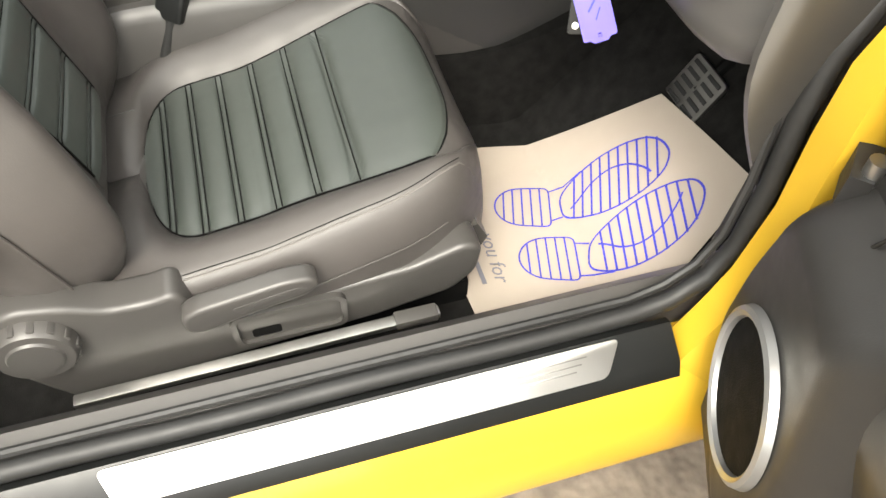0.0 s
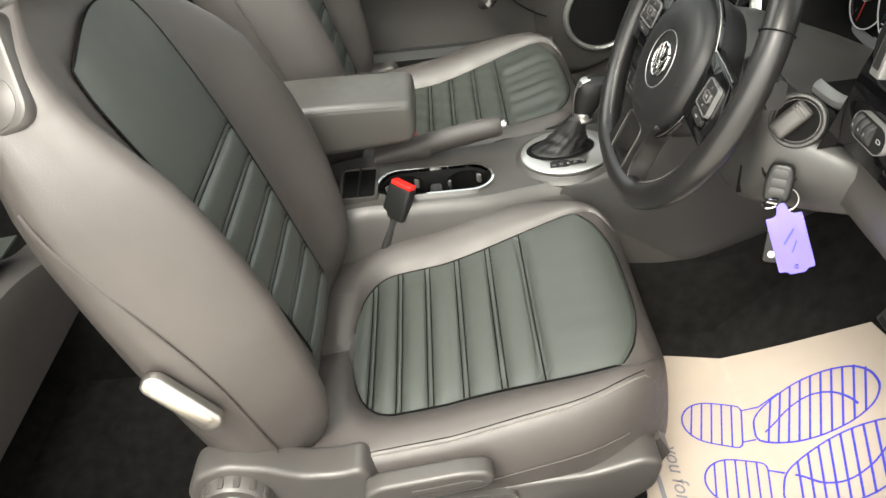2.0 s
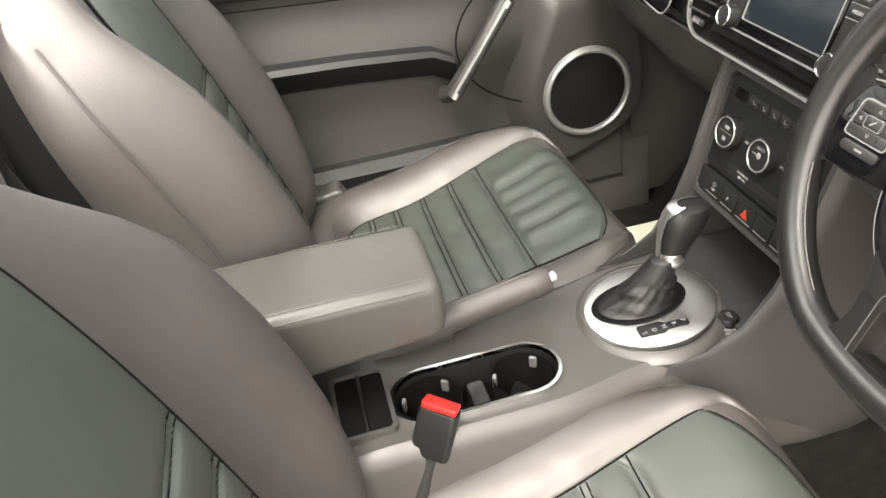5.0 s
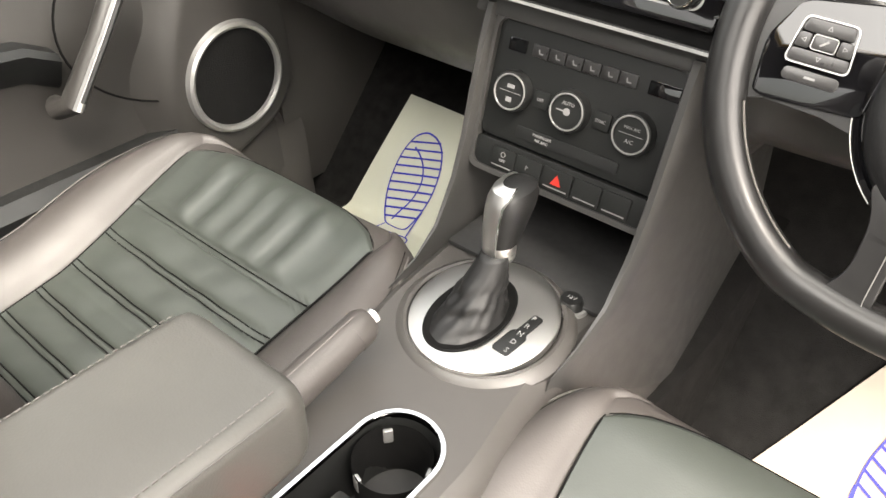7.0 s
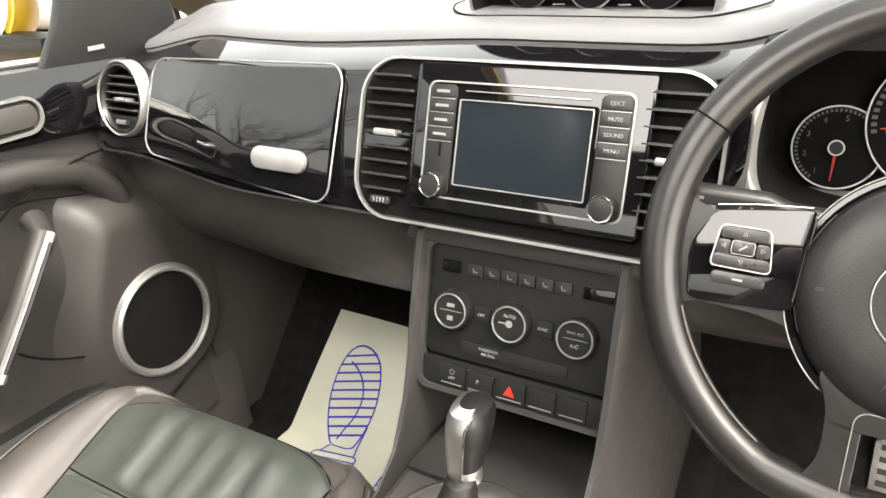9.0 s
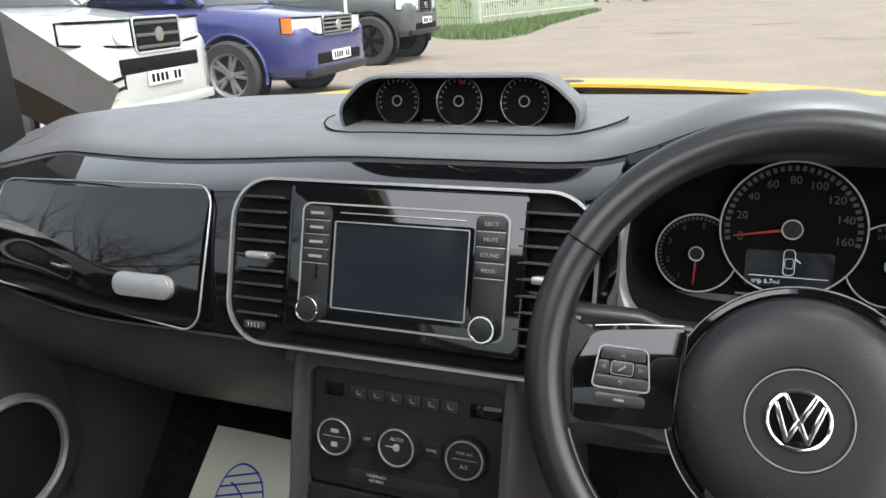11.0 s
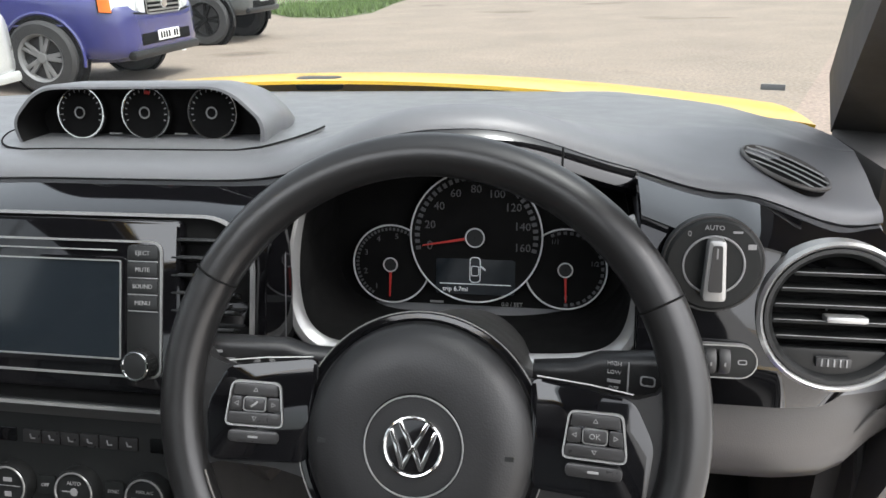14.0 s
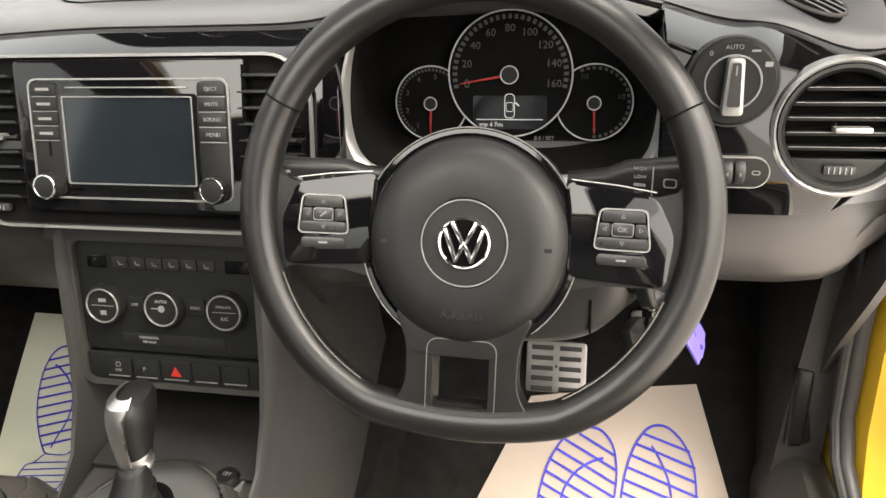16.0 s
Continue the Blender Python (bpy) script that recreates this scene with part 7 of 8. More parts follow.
# ---- doors ----
def car_door(side, hinge, angle, inset, label, pull=1.0, state_group="front doors"):
    """Hinged at its front end; built closed, then turned about the hinge."""
    d = thing("car_door", (0, 0, 0), label, "car door", state_group)
    L = 1.05
    P = lambda a, w, z: Vector((side * (-w), -a, z))    # a: back from the hinge, w: inwards, z: height
    def belt(a):
        return 0.925 - hinge[2] + 0.055 * a

    def inner(u, v):
        a = 0.02 + (L - 0.03) * u
        z = 0.32 + (belt(a) - 0.025 - 0.32) * v
        w = inset - 0.045 + 0.02 * math.exp(-((v - 0.55) / 0.12) ** 2) + 0.035 * (1 - sm(0.0, 0.5, v)) - 0.02 * sm(0.8, 1, v)
        return P(a, w, z)

    part("panel", sheet(inner, 40, 36, 0.012), DOORSKIN, d, "dark grained door panel")
    part("outer_skin", loft([[P(a, w, z) for w, z in ((inset - 0.06, 0.20), (-0.02, 0.22), (-0.055, 0.40), (-0.05, 0.65), (-0.02, 0.82), (0.02, belt(a)), (inset - 0.07, belt(a)), (inset - 0.08, 0.6))] for a in (0.0, 0.3, 0.7, L)]), YELLOW, d, "yellow outer skin")
    part("top_rail", loft([[P(a, w + inset, z + belt(a)) for w, z in ((-0.085, 0.004), (-0.045, 0.0), (-0.034, -0.02), (-0.030, -0.085), (-0.045, -0.095), (-0.07, -0.09))] for a in np.linspace(0.0, L, 20)]), GLOSS, d, "piano black door top rail")
    gl = part("window_glass", sheet(lambda u, v: P(0.10 + (L - 0.10) * u, inset - 0.11 + 0.09 * v ** 1.5, belt(0.5) - 0.02 + 0.02 * u + (0.45 if angle == 0 else 0.42) * v * (0.25 + 0.75 * min(1, u * 2.2 + 0.0))), 10, 6), GLASS, d, "clear side window") if angle == 0 else None
    if gl is not None:
        gl.visible_shadow = False
    part("window_seal", tube([P(a, inset - 0.082, belt(a) + 0.006) for a in np.linspace(0.06, L, 12)], 0.006, 6), SATIN, d, "bright window seal")
    near = pull < 1    # the open door shows only its front end
    # upper roll of the panel, sweeping down at the front
    arch = [(0.09, 0.70), (0.115, 0.755), (0.16, 0.795), (0.24, 0.812), (0.40, 0.818), (0.60, 0.83), (0.80, 0.845), (1.03, 0.858)]
    part("panel_roll", tube([P(a, inset - 0.030, z) for a, z in arch], [0.016, 0.020, 0.022, 0.022, 0.022, 0.022, 0.022, 0.02] if not near else [0.002] * 8, 12), DOORSKIN, d)
    part("panel_line", tube([P(a, inset - 0.019, z - 0.034) for a, z in arch[2:]], 0.0016, 5), DARK, d)
    # armrest ledge with pull
    part("arm_ledge", loft([[P(a, w + inset, z) for w, z in ((-0.05, z1 - 0.07), (-0.02, z1 - 0.05), (0.004, z1 - 0.01), (-0.002, z1), (-0.05, z1 + 0.004))] for a, z1 in (((0.36, 0.655), (0.40, 0.675), (0.55, 0.69), (0.80, 0.705), (1.03, 0.718)) if not near else ((0.80, 0.70), (0.84, 0.705), (0.95, 0.71), (1.03, 0.718)))]), TRIM, d, "dark padded arm ledge")
    # oval bulge and speaker
    sa, sz = (0.12, 0.50) if near else (hinge[1] - 0.108, 0.532)
    part("bulge_line", tube([P(sa + 0.02 + 0.23 * math.cos(t), inset - 0.013, 0.665 + 0.15 * math.sin(t)) for t in np.linspace(-2.2, 1.9, 40)], 0.0018, 5), DARK, d)
    ms_ = Matrix(((0, 0, -side, -side * (inset - 0.0)), (-1, 0, 0, -sa), (0, 1, 0, sz), (0, 0, 0, 1)))
    pod_ = rounded([(0.112, 0.0), (0.108, -0.082), (0.080, -0.140), (0.030, -0.138), (-0.082, -0.095), (-0.120, -0.045), (-0.116, 0.055), (-0.092, 0.175), (0.055, 0.175), (0.070, 0.138), (0.100, 0.065)], 0.030, 4)
    part("speaker_pod", bevel(loft([[ms_ @ Vector((x * k + dx, y * k, h)) for x, y in pod_] for k, dx, h in ((1.42, 0.03, -0.060), (1.26, 0.018, -0.034), (1.14, 0.009, -0.015), (1.06, 0.004, -0.004), (1.0, 0.0, 0.001), (0.93, 0.0, 0.003))]), 0.002, 2, 60), DOORSKIN, d, "moulded speaker pod")
    spk = part("speaker", lathe([(0.0005, 0.008), (0.078, 0.007), (0.082, 0.002)], ms_, 48, cap=False), MESHCLOTH, d, "black speaker cloth")
    part("speaker_ring", lathe([(0.0785, 0.004), (0.080, 0.012), (0.085, 0.015), (0.090, 0.012), (0.0925, 0.004)], ms_, 56, cap=False), SATIN, spk, "satin silver speaker ring")
    # map pocket
    part("map_pocket", bevel(loft([[P(a, w + inset, z) for w, z in ((-0.05, 0.36), (0.012 * k, 0.37), (0.022 * k, 0.47), (0.0, 0.485), (-0.05, 0.48))] for a, k in ((0.36 if near else 0.22, 0.3), (0.42 if near else 0.30, 1.0), (0.62, 1.0), (0.95, 0.8), (1.02, 0.2))]), 0.006), TRIM, d, "black map pocket")
    # slanting grab handle with bright strip
    if not near:
        g0, g1 = P(sa + 0.155, inset + 0.005, 0.760), P(sa + 0.285, inset + 0.010, 0.592)
        out_ = Vector((-side * pull, 0, 0))
        part("grab_handle", tube([g0, g0 + out_ * 0.03 + (g1 - g0) * 0.06, g0.lerp(g1, 0.5) + out_ * 0.034, g1 + out_ * 0.03 - (g1 - g0) * 0.06, g1], [0.017, 0.016, 0.014, 0.016, 0.017], 12), DOORSKIN, d, "slanting black grab handle")
        gh = part("handle_strip", tube([g0 + out_ * 0.044 + (g1 - g0) * 0.04, g0.lerp(g1, 0.5) + out_ * 0.046, g1 + out_ * 0.044 - (g1 - g0) * 0.04], 0.0065, 8), SATIN, d, "satin silver strip")
        part("handle_hollow", tube([g0 + out_ * 0.049 + (g1 - g0) * 0.10, g0.lerp(g1, 0.5) + out_ * 0.0515, g1 + out_ * 0.049 - (g1 - g0) * 0.10], 0.0035, 6), TRIM, gh)
    # release lever in an oval recess
    la, lz = hinge[1] + 0.055, 0.885
    mo = Matrix(((0, 0, -side, -side * (inset - 0.030)), (side * -1, 0, 0, -la), (0, 1, 0, lz), (0, 0, 0, 1)))
    oval = part("release_recess", prism(rrect(0.150, 0.046, 0.022, 6), -0.004, 0.006, mo, 0.003), TRIM, d)
    part("recess_rim", frame_of(rrect(0.154, 0.050, 0.024, 6), rrect(0.146, 0.042, 0.020, 6), 0.002, 0.010, mo), SATIN, oval)
    part("release_lever", tube([mo @ Vector((0.062 * s_, 0.006 * q_, 0.010 + 0.008 * r_)) for s_, q_, r_ in ((-1, 1.2, 0), (-0.75, 0.9, 0.5), (-0.4, -0.6, 1), (0.05, -0.9, 1))], [0.009, 0.010, 0.007, 0.006], 10), ALU, oval, "bright release lever")
    part("recess_pad", prism(rrect(0.062, 0.032, 0.014, 5, cx=0.038), 0.004, 0.009, mo, 0.003), HARD, oval)
    part("sail_panel", prism([(-0.08, -0.02), (0.165, -0.01), (0.12, 0.06), (0.06, 0.20), (-0.08, 0.20)], -0.012, 0.004, Matrix(((0, 0, -side, -side * (inset - 0.055)), (-1, 0, 0, -0.0), (0, 1, 0, belt(0)), (0, 0, 0, 1))), 0.003), TRIM, d, "black corner panel")
    part("maker_bar", rbox(P(0.07, inset - 0.048, belt(0) + 0.022), (0.0015, 0.026, 0.006), 0), DIMMARK, d)
    d.location = (hinge[0], hinge[1], 0)
    d.rotation_euler = (0, 0, radians(angle) * side)
    return d


car_door(-1, (-0.83, 0.21, 0.0), 0, 0.19, "closed passenger door, dark panel with silver speaker ring")
car_door(1, (0.849, 0.282, 0.0), 66, 0.13, "open driver door, dark panel with silver speaker ring", 0.2)
part("door_check", bevel(loft([[(x, y, z) for x, y in ((0.800, 0.200), (0.835, 0.165), (0.850, 0.178), (0.815, 0.215))] for z in (0.690, 0.70, 0.73)]), 0.004), RUBBER, shell, "dark steel door check")
part("hinge_pin", lathe([(0.009, -0.035), (0.009, 0.035)], T(0.838, 0.185, 0.71), 12), STEEL, shell)


# ---- outside: parked vehicles ----
def wheel_parts(car, m, r, width, tag_spokes=5, dark_rim=False):
    """A wheel about the local y of m; its outer face looks to local -y."""
    turn = m @ Matrix.Rotation(radians(90), 4, "X")
    w = part("wheel", lathe([(r * 0.64, -width / 2), (r * 0.9, -width / 2), (r, -width * 0.36), (r, width * 0.36), (r * 0.92, width / 2), (r * 0.66, width / 2)], turn, 36, cap=False), TYRE, car, "black tyre")
    rm = DARK if dark_rim else KEYLINE
    part("rim", lathe([(r * 0.68, width / 2 - 0.01), (r * 0.66, width / 2), (r * 0.60, width / 2 - 0.02), (r * 0.56, 0.0)], turn, 32, cap=False), rm, w)
    part("hub_back", lathe([(0.001, 0.045), (r * 0.6, 0.045)], turn, 24, cap=False), TYRE, w)
    for k in range(tag_spokes):
        for off in (-0.16, 0.16):
            a = 2 * math.pi * k / tag_spokes + off
            part("spoke", rbox((0, 0, 0), (r * 0.52, r * 0.11, 0.03), 0.006, turn @ Matrix.Rotation(a, 4, "Z") @ T(r * 0.36, 0, width / 2 - 0.045)), rm, w)
    part("hub", lathe([(0.001, width / 2 - 0.015), (r * 0.13, width / 2 - 0.018), (r * 0.16, width / 2 - 0.05)], turn, 16, cap=False), rm, w)


for wy in (1.33, -1.20):
    for s in (1, -1):
        wheel_parts(shell, T(s * 0.80, wy, 0.33) @ Matrix.Rotation(radians(90) * s, 4, "Z"), 0.33, 0.22)


def parked_car(name, at, heading, paint, label, spec):
    """A vehicle built nose towards local +x at the origin, standing on the ground."""
    z0 = land(at[0], at[1])
    car = thing(name, (0, 0, 0), label, spec.get("cat", "car"), "parked vehicles")
    W, L, cl = spec["W"] / 2, spec["L"], spec["clear"]
    hz0, hz1, hl, rz = spec["hood0"], spec["hood1"], spec["hood"], spec["roof"]

    def body_loop(x, w, zb, zt, k=0.30):
        pts = []
        for i in range(32):
            t = 2 * math.pi * i / 32
            c, s = math.cos(t), math.sin(t)
            pts.append((x, w * math.copysign(abs(c) ** k, c), (zb + zt) / 2 + (zt - zb) / 2 * math.copysign(abs(s) ** (k * 1.3), s)))
        return pts

    st = [(0.035, W * 0.55, cl + 0.16, hz0 - 0.26), (0.025, W * 0.72, cl + 0.12, hz0 - 0.18), (0.0, W * 0.86, cl + 0.05, hz0 - 0.10), (-0.07, W * 0.93, cl + 0.02, hz0 - 0.03), (-0.20, W * 0.98, cl, hz0 + 0.01), (-0.45, W, cl, hz0 + (hz1 - hz0) * 0.35), (-hl * 0.7, W, cl, hz0 + (hz1 - hz0) * 0.75), (-hl, W, cl, hz1), (-L * 0.55, W, cl, hz1 + 0.02), (-L * 0.9, W, cl, hz1 + 0.02), (-L, W * 0.92, cl + 0.1, hz1 - 0.05)]
    part("body", loft([body_loop(*s) for s in st]), paint, car)
    cab = [(-hl + 0.05, W * 0.86, hz1 - 0.06, hz1), (-hl - 0.45, W * 0.80, hz1 - 0.05, rz - 0.06), (-hl - 0.75, W * 0.76, hz1 - 0.05, rz), (-L * spec.get("cab", 0.93) + 0.25, W * 0.74, hz1 - 0.05, rz - 0.02), (-L * spec.get("cab", 0.93), W * 0.80, hz1 - 0.05, hz1 + 0.05)]
    part("cabin_glass", loft([body_loop(*s, k=0.4) for s in cab]), CARGLASS, car, "dark window band")
    part("roof", loft([body_loop(x, w * 1.01, max(zb, zt - 0.07), zt + 0.012, 0.4) for x, w, zb, zt in cab[2:4]]), paint, car)
    for s in (1, -1):
        part("screen_pillar", tube([(-hl + 0.04, s * W * 0.84, hz1), (-hl - 0.45, s * W * 0.78, rz - 0.05), (-hl - 0.75, s * W * 0.74, rz)], 0.04, 8), paint, car)
    # front: grille, lamps, bumper
    gw, gh, gz = spec["grille"]
    g = part("grille", rbox((0.0 + 0.012, 0, gz), (0.05, gw, gh), 0.02), DARK, car)
    for k in range(spec.get("bars", 3)):
        part("grille_bar", rbox((0.040, 0, gz - gh * 0.36 + k * gh * 0.72 / max(1, spec.get("bars", 3) - 1)), (0.016, gw * 0.94, gh * 0.10), 0.004), spec.get("barmat", GREYPAINT), g)
    part("grille_frame", xf(tube([Vector((0.036, y, z)) for y, z in rrect(gw * 1.02, gh * 1.05, 0.04, 4, cy=gz)], 0.010, 6, closed=True), Matrix.Identity(4)), spec.get("framemat", SATIN), g)
    part("emblem", lathe([(0.001, 0.02), (0.06, 0.02), (0.065, 0.0)], T(0.035, 0, gz) @ Matrix.Rotation(radians(90), 4, "Y"), 24), CHROME, g)
    lw, lh, lz = spec["lamp"]
    for s in (1, -1):
        y0 = gw / 2 + 0.02

        def lens(u, v, s=s, y0=y0):
            return (0.028 - 0.24 * u ** 2.6, s * (y0 + (W * 0.985 - y0) * (1 - (1 - u) ** 1.5)), lz - lh / 2 + lh * 0.25 * u + (lh - lh * 0.22 * u) * v)
        hl_ = part("headlight", sheet(lens, 12, 5, 0.02), LAMP, car, "clear headlight")
        part("lamp_frame", tube([Vector(lens(u, v)) for u, v in [(k / 8, 0) for k in range(9)] + [(1, 1)] + [(1 - k / 8, 1) for k in range(1, 9)]], 0.012, 5, closed=True), DARK, hl_)
        part("reflector", lathe([(0.001, 0.0), (lh * 0.30, 0.008), (lh * 0.32, 0.012)], T(0.020, s * (y0 + lw * 0.42), lz) @ Matrix.Rotation(radians(90), 4, "Y"), 20), LAMP, hl_)
        if spec.get("amber"):
            part("indicator", sheet(lambda u, v, s=s: tuple(Vector(lens(0.80 + 0.2 * u, v)) + Vector((0.014, s * 0.014, 0))), 4, 4, 0.012), AMBER, car, "amber indicator")
        part("fog_light", lathe([(0.001, 0.01), (0.05, 0.01), (0.06, -0.02)], T(0.0, s * W * 0.72, cl + 0.25) @ Matrix.Rotation(radians(90), 4, "Y"), 18), LAMP, car)
        part("door_glass_line", tube([(-hl - 0.1, s * W * 1.0, hz1 - 0.02), (-L * 0.85, s * W * 1.0, hz1)], 0.012, 6), DARK, car)
        part("flank_line", tube([(-0.6, s * (W + 0.002), cl + 0.42), (-L * 0.9, s * (W + 0.002), cl + 0.46)], 0.012, 6), paint, car)
        part("side_mirror", rbox((-hl - 0.18, s * (W + 0.10), hz1 + 0.10), (0.10, 0.20, 0.15), 0.04), paint, car)
    bz = spec.get("intake", cl + 0.22)
    part("lower_intake", rbox((0.015, 0, bz), (0.05, W * 1.25, 0.13), 0.03), DARK, car)
    part("bumper_lip", rbox((0.0, 0, cl + 0.08), (0.10, W * 1.7, 0.10), 0.04), spec.get("lip", TRIM), car)
    pz = spec["plate"]
    npl = part("number_plate", rbox((0.055, 0, pz), (0.012, 0.52, 0.111), 0.004), PLATE, car, "white number plate")
    for k in range(7):
        if k != 4:
            part("print_bar", rbox((0.0625, -0.20 + 0.066 * k, pz), (0.002, 0.042, 0.07), 0.001), DARK, npl)
    r = spec["wheel"]
    for wx in (-spec["axle"], -L + 0.85):
        for s in (1, -1):
            part("wheel_arch", lathe([(0.001, 0.02), (r * 1.14, 0.02), (r * 1.17, -0.10)], T(wx, s * (W - 0.012), r) @ Matrix.Rotation(radians(-90) * s, 4, "X"), 32, cap=False), DARK, car)
            part("arch_flare", tube([(wx + r * 1.18 * math.cos(t), s * (W + 0.004), r + r * 1.18 * math.sin(t)) for t in np.linspace(-0.25, math.pi + 0.25, 24)], 0.03 if spec.get("flare") else 0.02, 6), spec.get("flare", paint), car)
            wheel_parts(car, T(wx, s * (W - 0.035), r) @ (Matrix.Identity(4) if s < 0 else Matrix.Rotation(math.pi, 4, "Z")), r, 0.24, 5, spec.get("darkrim", False))
    for extra in spec.get("extra", ()):
        extra(car)
    car.location = (at[0], at[1], z0)
    car.rotation_euler = (0, 0, radians(heading))
    return car


def bonnet_graphic(car):
    bits = [rbox((0.02, y, z), (0.03, w, h), 0.002, Matrix.Rotation(radians(a), 4, "X")) for y, z, w, h, a in ((-0.60, 0.62, 0.16, 0.025, 8), (-0.62, 0.54, 0.16, 0.025, 8), (-0.54, 0.58, 0.025, 0.10, 0), (-0.70, 0.57, 0.025, 0.10, 20), (-0.80, 0.57, 0.025, 0.13, 0), (-0.86, 0.57, 0.025, 0.13, 40))]
    part("dark_graphic", join(*bits), DARK, car, "dark angular graphic")
    part("green_line", rbox((0.01, -0.66, 0.47), (0.03, 0.30, 0.018), 0.002, Matrix.Rotation(radians(6), 4, "X")), FENCEGREEN, car)


parked_car("pickup_truck", (-4.35, 4.75), 8, WHITEPAINT, "white pickup truck parked nose to the road", dict(W=1.85, L=5.2, clear=0.28, hood0=1.02, hood1=1.20, hood=1.25, roof=1.80, cab=0.62, grille=(0.66, 0.26, 0.93), bars=3, barmat=GREYPAINT, framemat=WHITEPAINT, lamp=(0.42, 0.20, 0.95), plate=0.585, wheel=0.38, axle=0.92, intake=0.70, lip=WHITEPAINT, extra=(bonnet_graphic,)))
parked_car("blue_suv", (-4.30, 7.80), 4, BLUEPAINT, "dark blue sport utility car parked on gravel", dict(W=1.93, L=4.8, clear=0.27, hood0=0.98, hood1=1.14, hood=1.3, roof=1.80, grille=(0.80, 0.20, 0.86), bars=4, barmat=STEEL, lamp=(0.34, 0.20, 0.86), amber=True, plate=0.52, wheel=0.375, axle=0.88, intake=0.50))
parked_car("off_roader", (-5.2, 12.8), 4, GREYPAINT, "dark grey off-road car with large tyres", dict(W=1.85, L=4.6, clear=0.45, hood0=1.15, hood1=1.22, hood=1.2, roof=2.0, grille=(0.70, 0.26, 0.98), bars=5, barmat=TRIM, lamp=(0.26, 0.22, 0.98), plate=0.72, wheel=0.42, axle=0.70, flare=TRIM, darkrim=True, intake=0.62))
parked_car("black_van", (-4.85, -0.95), -2, BLACKPAINT, "black van with a thin red grille line", dict(W=1.85, L=4.4, clear=0.22, hood0=0.98, hood1=1.18, hood=1.0, roof=1.85, grille=(0.90, 0.12, 0.86), bars=2, barmat=RED, framemat=TRIM, lamp=(0.36, 0.22, 0.88), plate=0.60, wheel=0.33, axle=0.80, intake=0.44))
parked_car("white_suv", (-7.2, -4.6), 8, WHITEPAINT, "white sport utility car parked behind the row", dict(W=1.95, L=4.8, clear=0.27, hood0=1.02, hood1=1.15, hood=1.3, roof=1.82, grille=(0.78, 0.22, 0.86), bars=4, barmat=STEEL, lamp=(0.38, 0.22, 0.88), plate=0.55, wheel=0.375, axle=0.88))

pole = thing("marker_pole", (-5.9, 11.1, 0), "thin white marker pole standing beside the cars", "pole")
part("shaft", lathe([(0.03, 0.0), (0.028, 1.9), (0.02, 1.92)], T(-5.9, 11.1, 0), 12), PLATE, pole)


# ---- fence, verge, trees ----
def fence(name, a, b, n, paint, label, h=1.25, rails=True):
    a, b = Vector((*a, 0)), Vector((*b, 0))
    f = thing(name, a, label, "fence", "boundary fences")
    d = (b - a).normalized()
    ang = math.atan2(d.y, d.x)
    rot = Matrix.Rotation(ang, 4, "Z")
    shared = None
    for i in range(n):
        p = a.lerp(b, (i + 0.5) / n)
        if shared is None:
            shared = part("pale", rbox(p + Vector((0, 0, h / 2)), (0.07, 0.03, h), 0.01, rot), paint, f)
        else:
            o = new("pale", shared.data)
            o.parent = f
            o.location = p - a.lerp(b, 0.5 / n)
    for z in (0.35, h - 0.25):
        part("rail", tube([a + Vector((0, 0, z)), b + Vector((0, 0, z))], 0.03, 6), paint, f)
    return f


fence("paling_fence", (-15.5, 32.0), (-8.5, 25.3), 46, FENCEGREEN, "green paling fence beside the road")
fence("panel_fence", (-8.2, 25.3), (-7.0, 40.0), 60, WOODRAIL, "pale slatted fence along the verge", 1.1)
gp = thing("gate_post", (-8.35, 25.2, 0), "square pale gate post", "post")
part("post", rbox((-8.35, 25.2, 0.8), (0.28, 0.28, 1.6), 0.02), WOODRAIL, gp)

VERGE = [(-9.0, 21.5), (-7.0, 18.8), (-5.6, 18.2), (-5.2, 20.0), (-5.9, 26.0), (-6.6, 40.0), (-7.2, 40.0), (-8.2, 25.0), (-9.5, 25.0)]


def mound(poly, h):
    c = Vector((sum(p[0] for p in poly) / len(poly), sum(p[1] for p in poly) / len(poly), 0))
    loops = []
    for k, z in ((1.0, 0.004), (0.93, h * 0.7), (0.75, h), (0.3, h * 1.1), (0.02, h * 1.1)):
        loops.append([(c.x + (x - c.x) * k, c.y + (y - c.y) * k, z) for x, y in poly])
    return loft(loops)


vg = tagged(part("verge", mound(VERGE, 0.07), SOIL), "grassy verge beside the gravel road", "verge", kind="structure")
vg2 = tagged(part("verge", mound([(5.5, 26.5), (9.0, 23.5), (16.0, 24.0), (16.0, 34.0), (7.0, 33.0)], 0.07), SOIL), "grassy verge beside the gravel road", "verge", kind="structure")


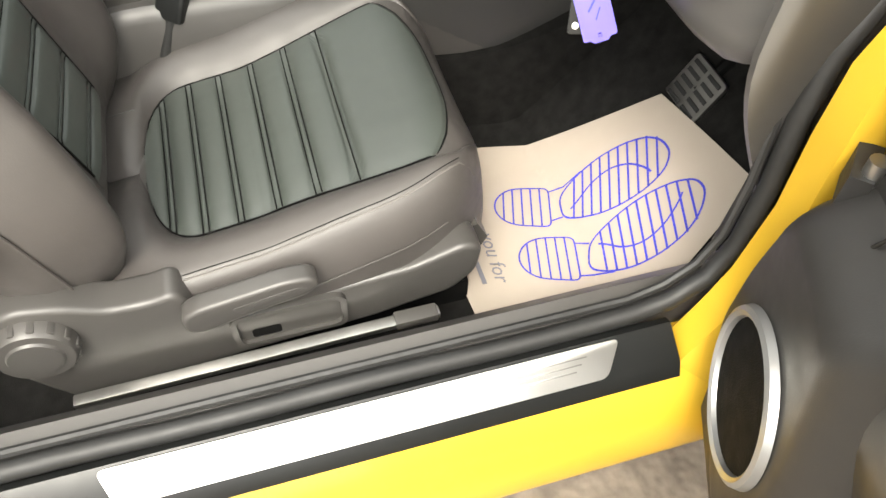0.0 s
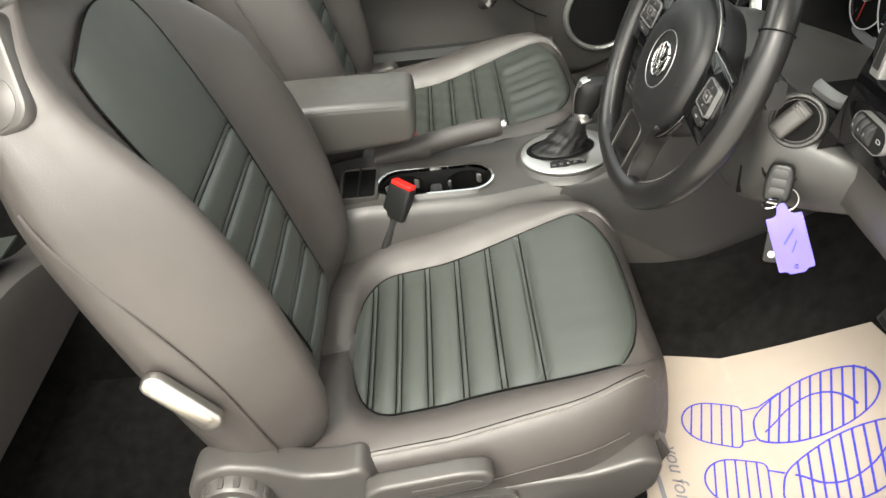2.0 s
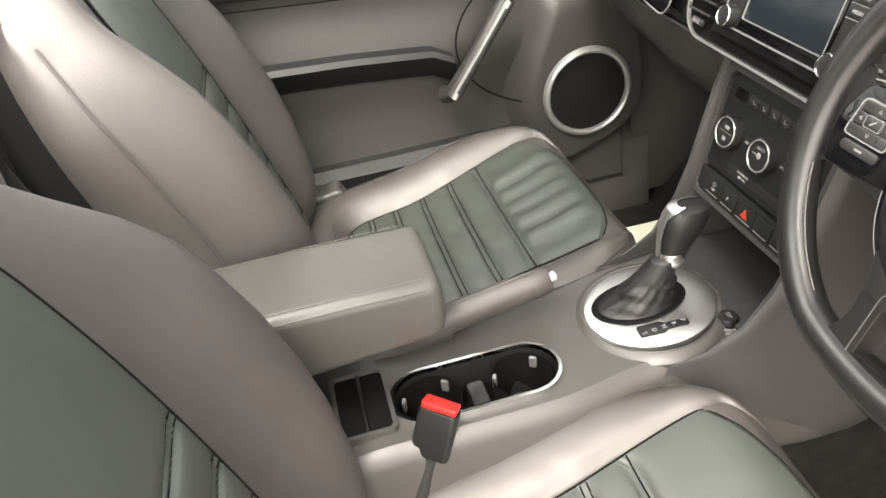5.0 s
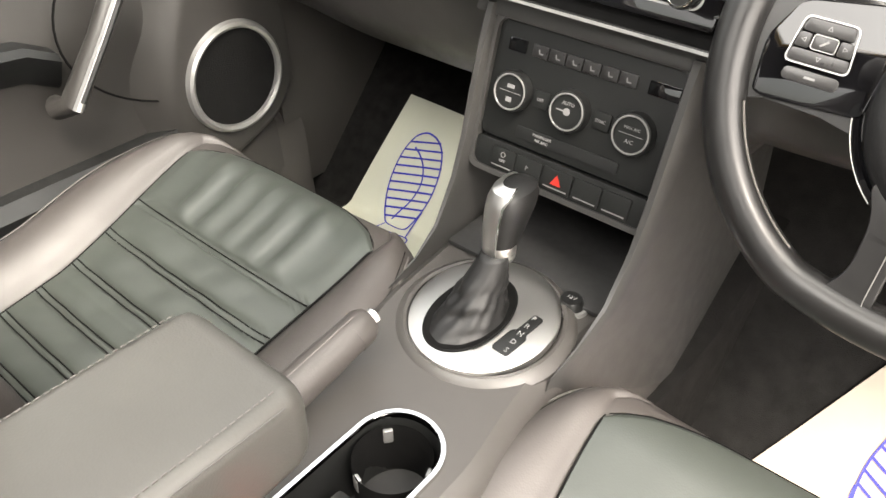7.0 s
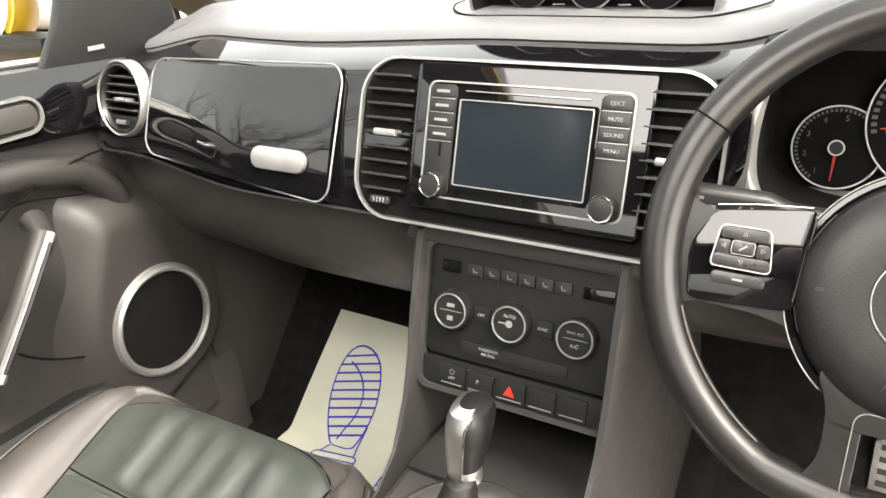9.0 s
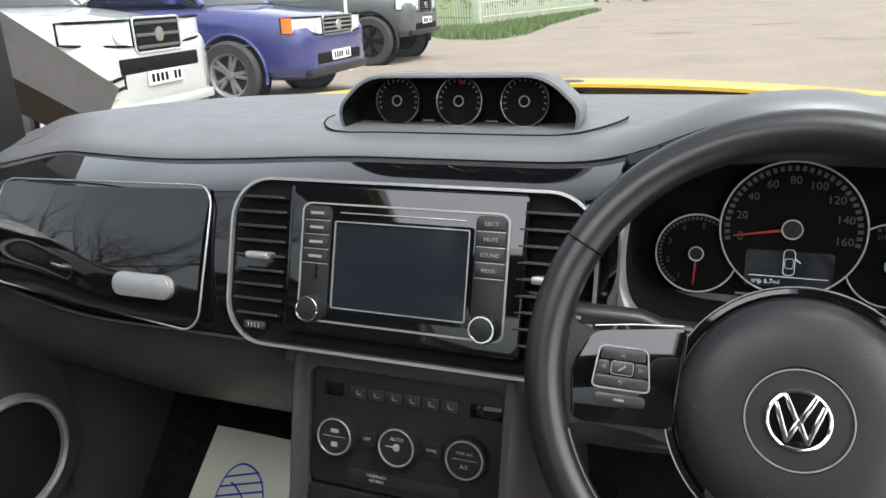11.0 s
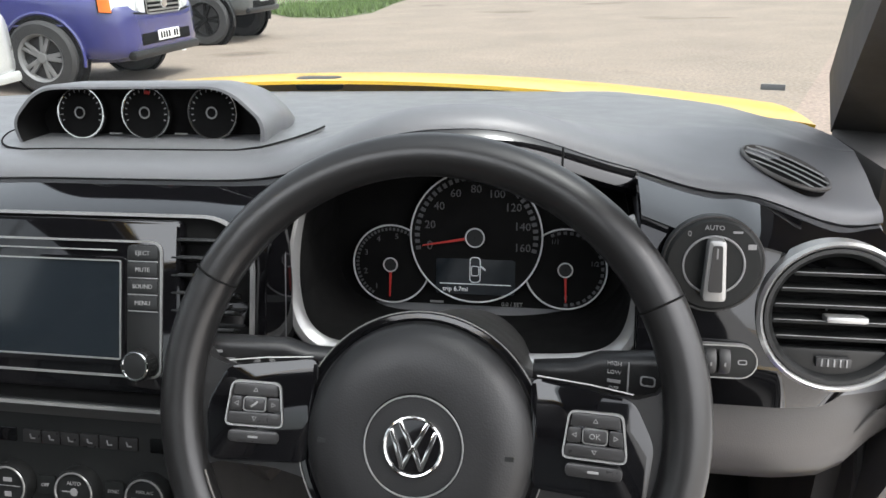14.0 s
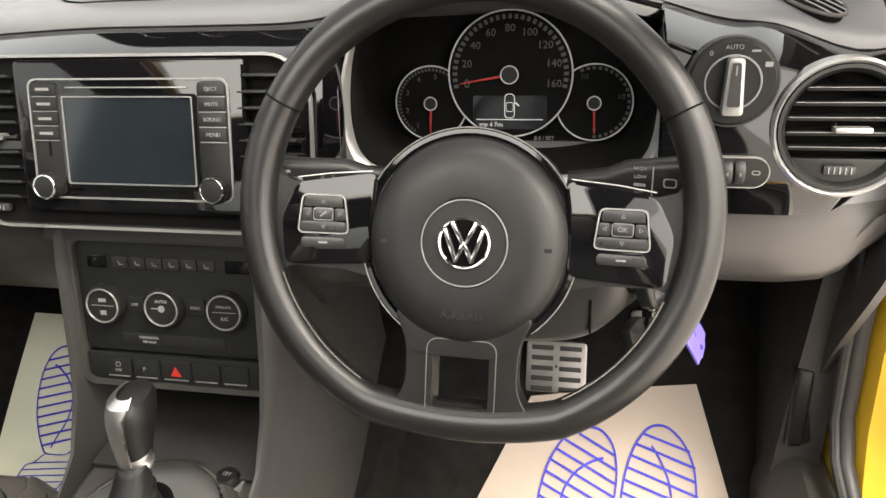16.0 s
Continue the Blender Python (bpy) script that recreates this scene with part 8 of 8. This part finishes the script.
def blades(poly, n, seed):
    rng = random.Random(seed)
    x0, x1 = min(p[0] for p in poly), max(p[0] for p in poly)
    y0, y1 = min(p[1] for p in poly), max(p[1] for p in poly)

    def inside(x, y):
        hit = False
        for i in range(len(poly)):
            (ax, ay), (bx, by) = poly[i - 1], poly[i]
            if (ay > y) != (by > y) and x < (bx - ax) * (y - ay) / (by - ay) + ax:
                hit = not hit
        return hit

    vs, fs = [], []
    while len(fs) < n:
        x, y = rng.uniform(x0, x1), rng.uniform(y0, y1)
        if not inside(x, y):
            continue
        a, h, w = rng.uniform(0, 6.28), rng.uniform(0.06, 0.20), rng.uniform(0.012, 0.03)
        k = len(vs)
        vs += [(x - w * math.cos(a), y - w * math.sin(a), 0.02), (x + w * math.cos(a), y + w * math.sin(a), 0.02), (x + rng.uniform(-0.07, 0.07), y + rng.uniform(-0.07, 0.07), 0.05 + h)]
        fs.append((k, k + 1, k + 2))
    me = bpy.data.meshes.new("grass")
    me.from_pydata(vs, [], fs)
    bm = bmesh.new()
    bm.from_mesh(me)
    bpy.data.meshes.remove(me)
    return bm


tagged(part("grass", join(blades(VERGE, 9000, 3), blades([(5.5, 26.5), (9.0, 23.5), (14.0, 24.0), (14.0, 30.0), (7.0, 30.0)], 4000, 4)), GRASS), "short rough green grass on the verge", "grass", kind="stuff")


def bare_tree(at, h, seed):
    rng = random.Random(seed)
    t = thing("bare_tree", (at[0], at[1], land(*at)), "leafless grey tree with fine spreading twigs", "tree", "bare trees")
    big, small = [], []

    def grow(p, d, length, r, level):
        pts, rs = [p], [r]
        for i in range(4):
            d = (d + Vector((rng.uniform(-1, 1), rng.uniform(-1, 1), rng.uniform(-0.5, 0.7))) * 0.16).normalized()
            p = p + d * length / 4
            pts.append(p)
            rs.append(r * (1 - 0.14 * (i + 1)))
        (big if level < 2 else small).append(tube(pts, rs, 7 if level < 2 else 4))
        if level >= 5:
            return
        for k in range(4 if level < 2 else 3):
            i = rng.choice((2, 3, 4, 4))
            nd = (d + Vector((rng.uniform(-1, 1), rng.uniform(-1, 1), rng.uniform(-0.25, 0.75))) * 0.85).normalized()
            grow(pts[i], nd, length * rng.uniform(0.55, 0.8), rs[i] * 0.62, level + 1)

    grow(Vector((at[0], at[1], land(*at) - 0.1)), Vector((0, 0, 1)), h * 0.34, h * 0.028, 0)
    part("trunk", join(*big), BARK, t)
    part("twigs", join(*small), TWIG, t)


bare_tree((-10.5, -9.5), 9.0, 11)
bare_tree((-14.5, -6.0), 10.0, 12)
bare_tree((-8.5, -14.0), 9.0, 13)
bare_tree((-11.8, -12.5), 10.0, 14)
bare_tree((-8.6, -7.4), 8.0, 15)
bare_tree((-16.0, -11.0), 11.0, 16)


def hedge(seed, runs, n):
    rng = random.Random(seed)
    vs, fs = [], []
    for (ax, ay), (bx, by), h in runs:
        for _ in range(n):
            t = rng.random()
            z = h * rng.random() ** 0.7
            x, y = ax + (bx - ax) * t + rng.gauss(0, 0.5), ay + (by - ay) * t + rng.gauss(0, 0.5)
            z *= 0.8 + 0.25 * math.sin(t * 37) * math.sin(t * 11 + 1)
            s = rng.uniform(0.12, 0.35)
            k = len(vs)
            for _j in range(3):
                vs.append((x + rng.uniform(-s, s), y + rng.uniform(-s, s), max(0.02, z + rng.uniform(-s, s))))
            fs.append((k, k + 1, k + 2))
    me = bpy.data.meshes.new("hedge")
    me.from_pydata(vs, [], fs)
    bm = bmesh.new()
    bm.from_mesh(me)
    bpy.data.meshes.remove(me)
    return bm


# Unseen hedge, added to give the glossy parts a dark surround to reflect.
tagged(part("backdrop_hedge", hedge(5, (((-26, -26), (-26, 30), 3.5), ((-26, -26), (26, -26), 3.0), ((26, -26), (24, 40), 2.5), ((-26, 60), (26, 60), 4.0)), 6000), LEAF), "unseen dark hedge added round the yard for reflections", "hedge", kind="stuff")
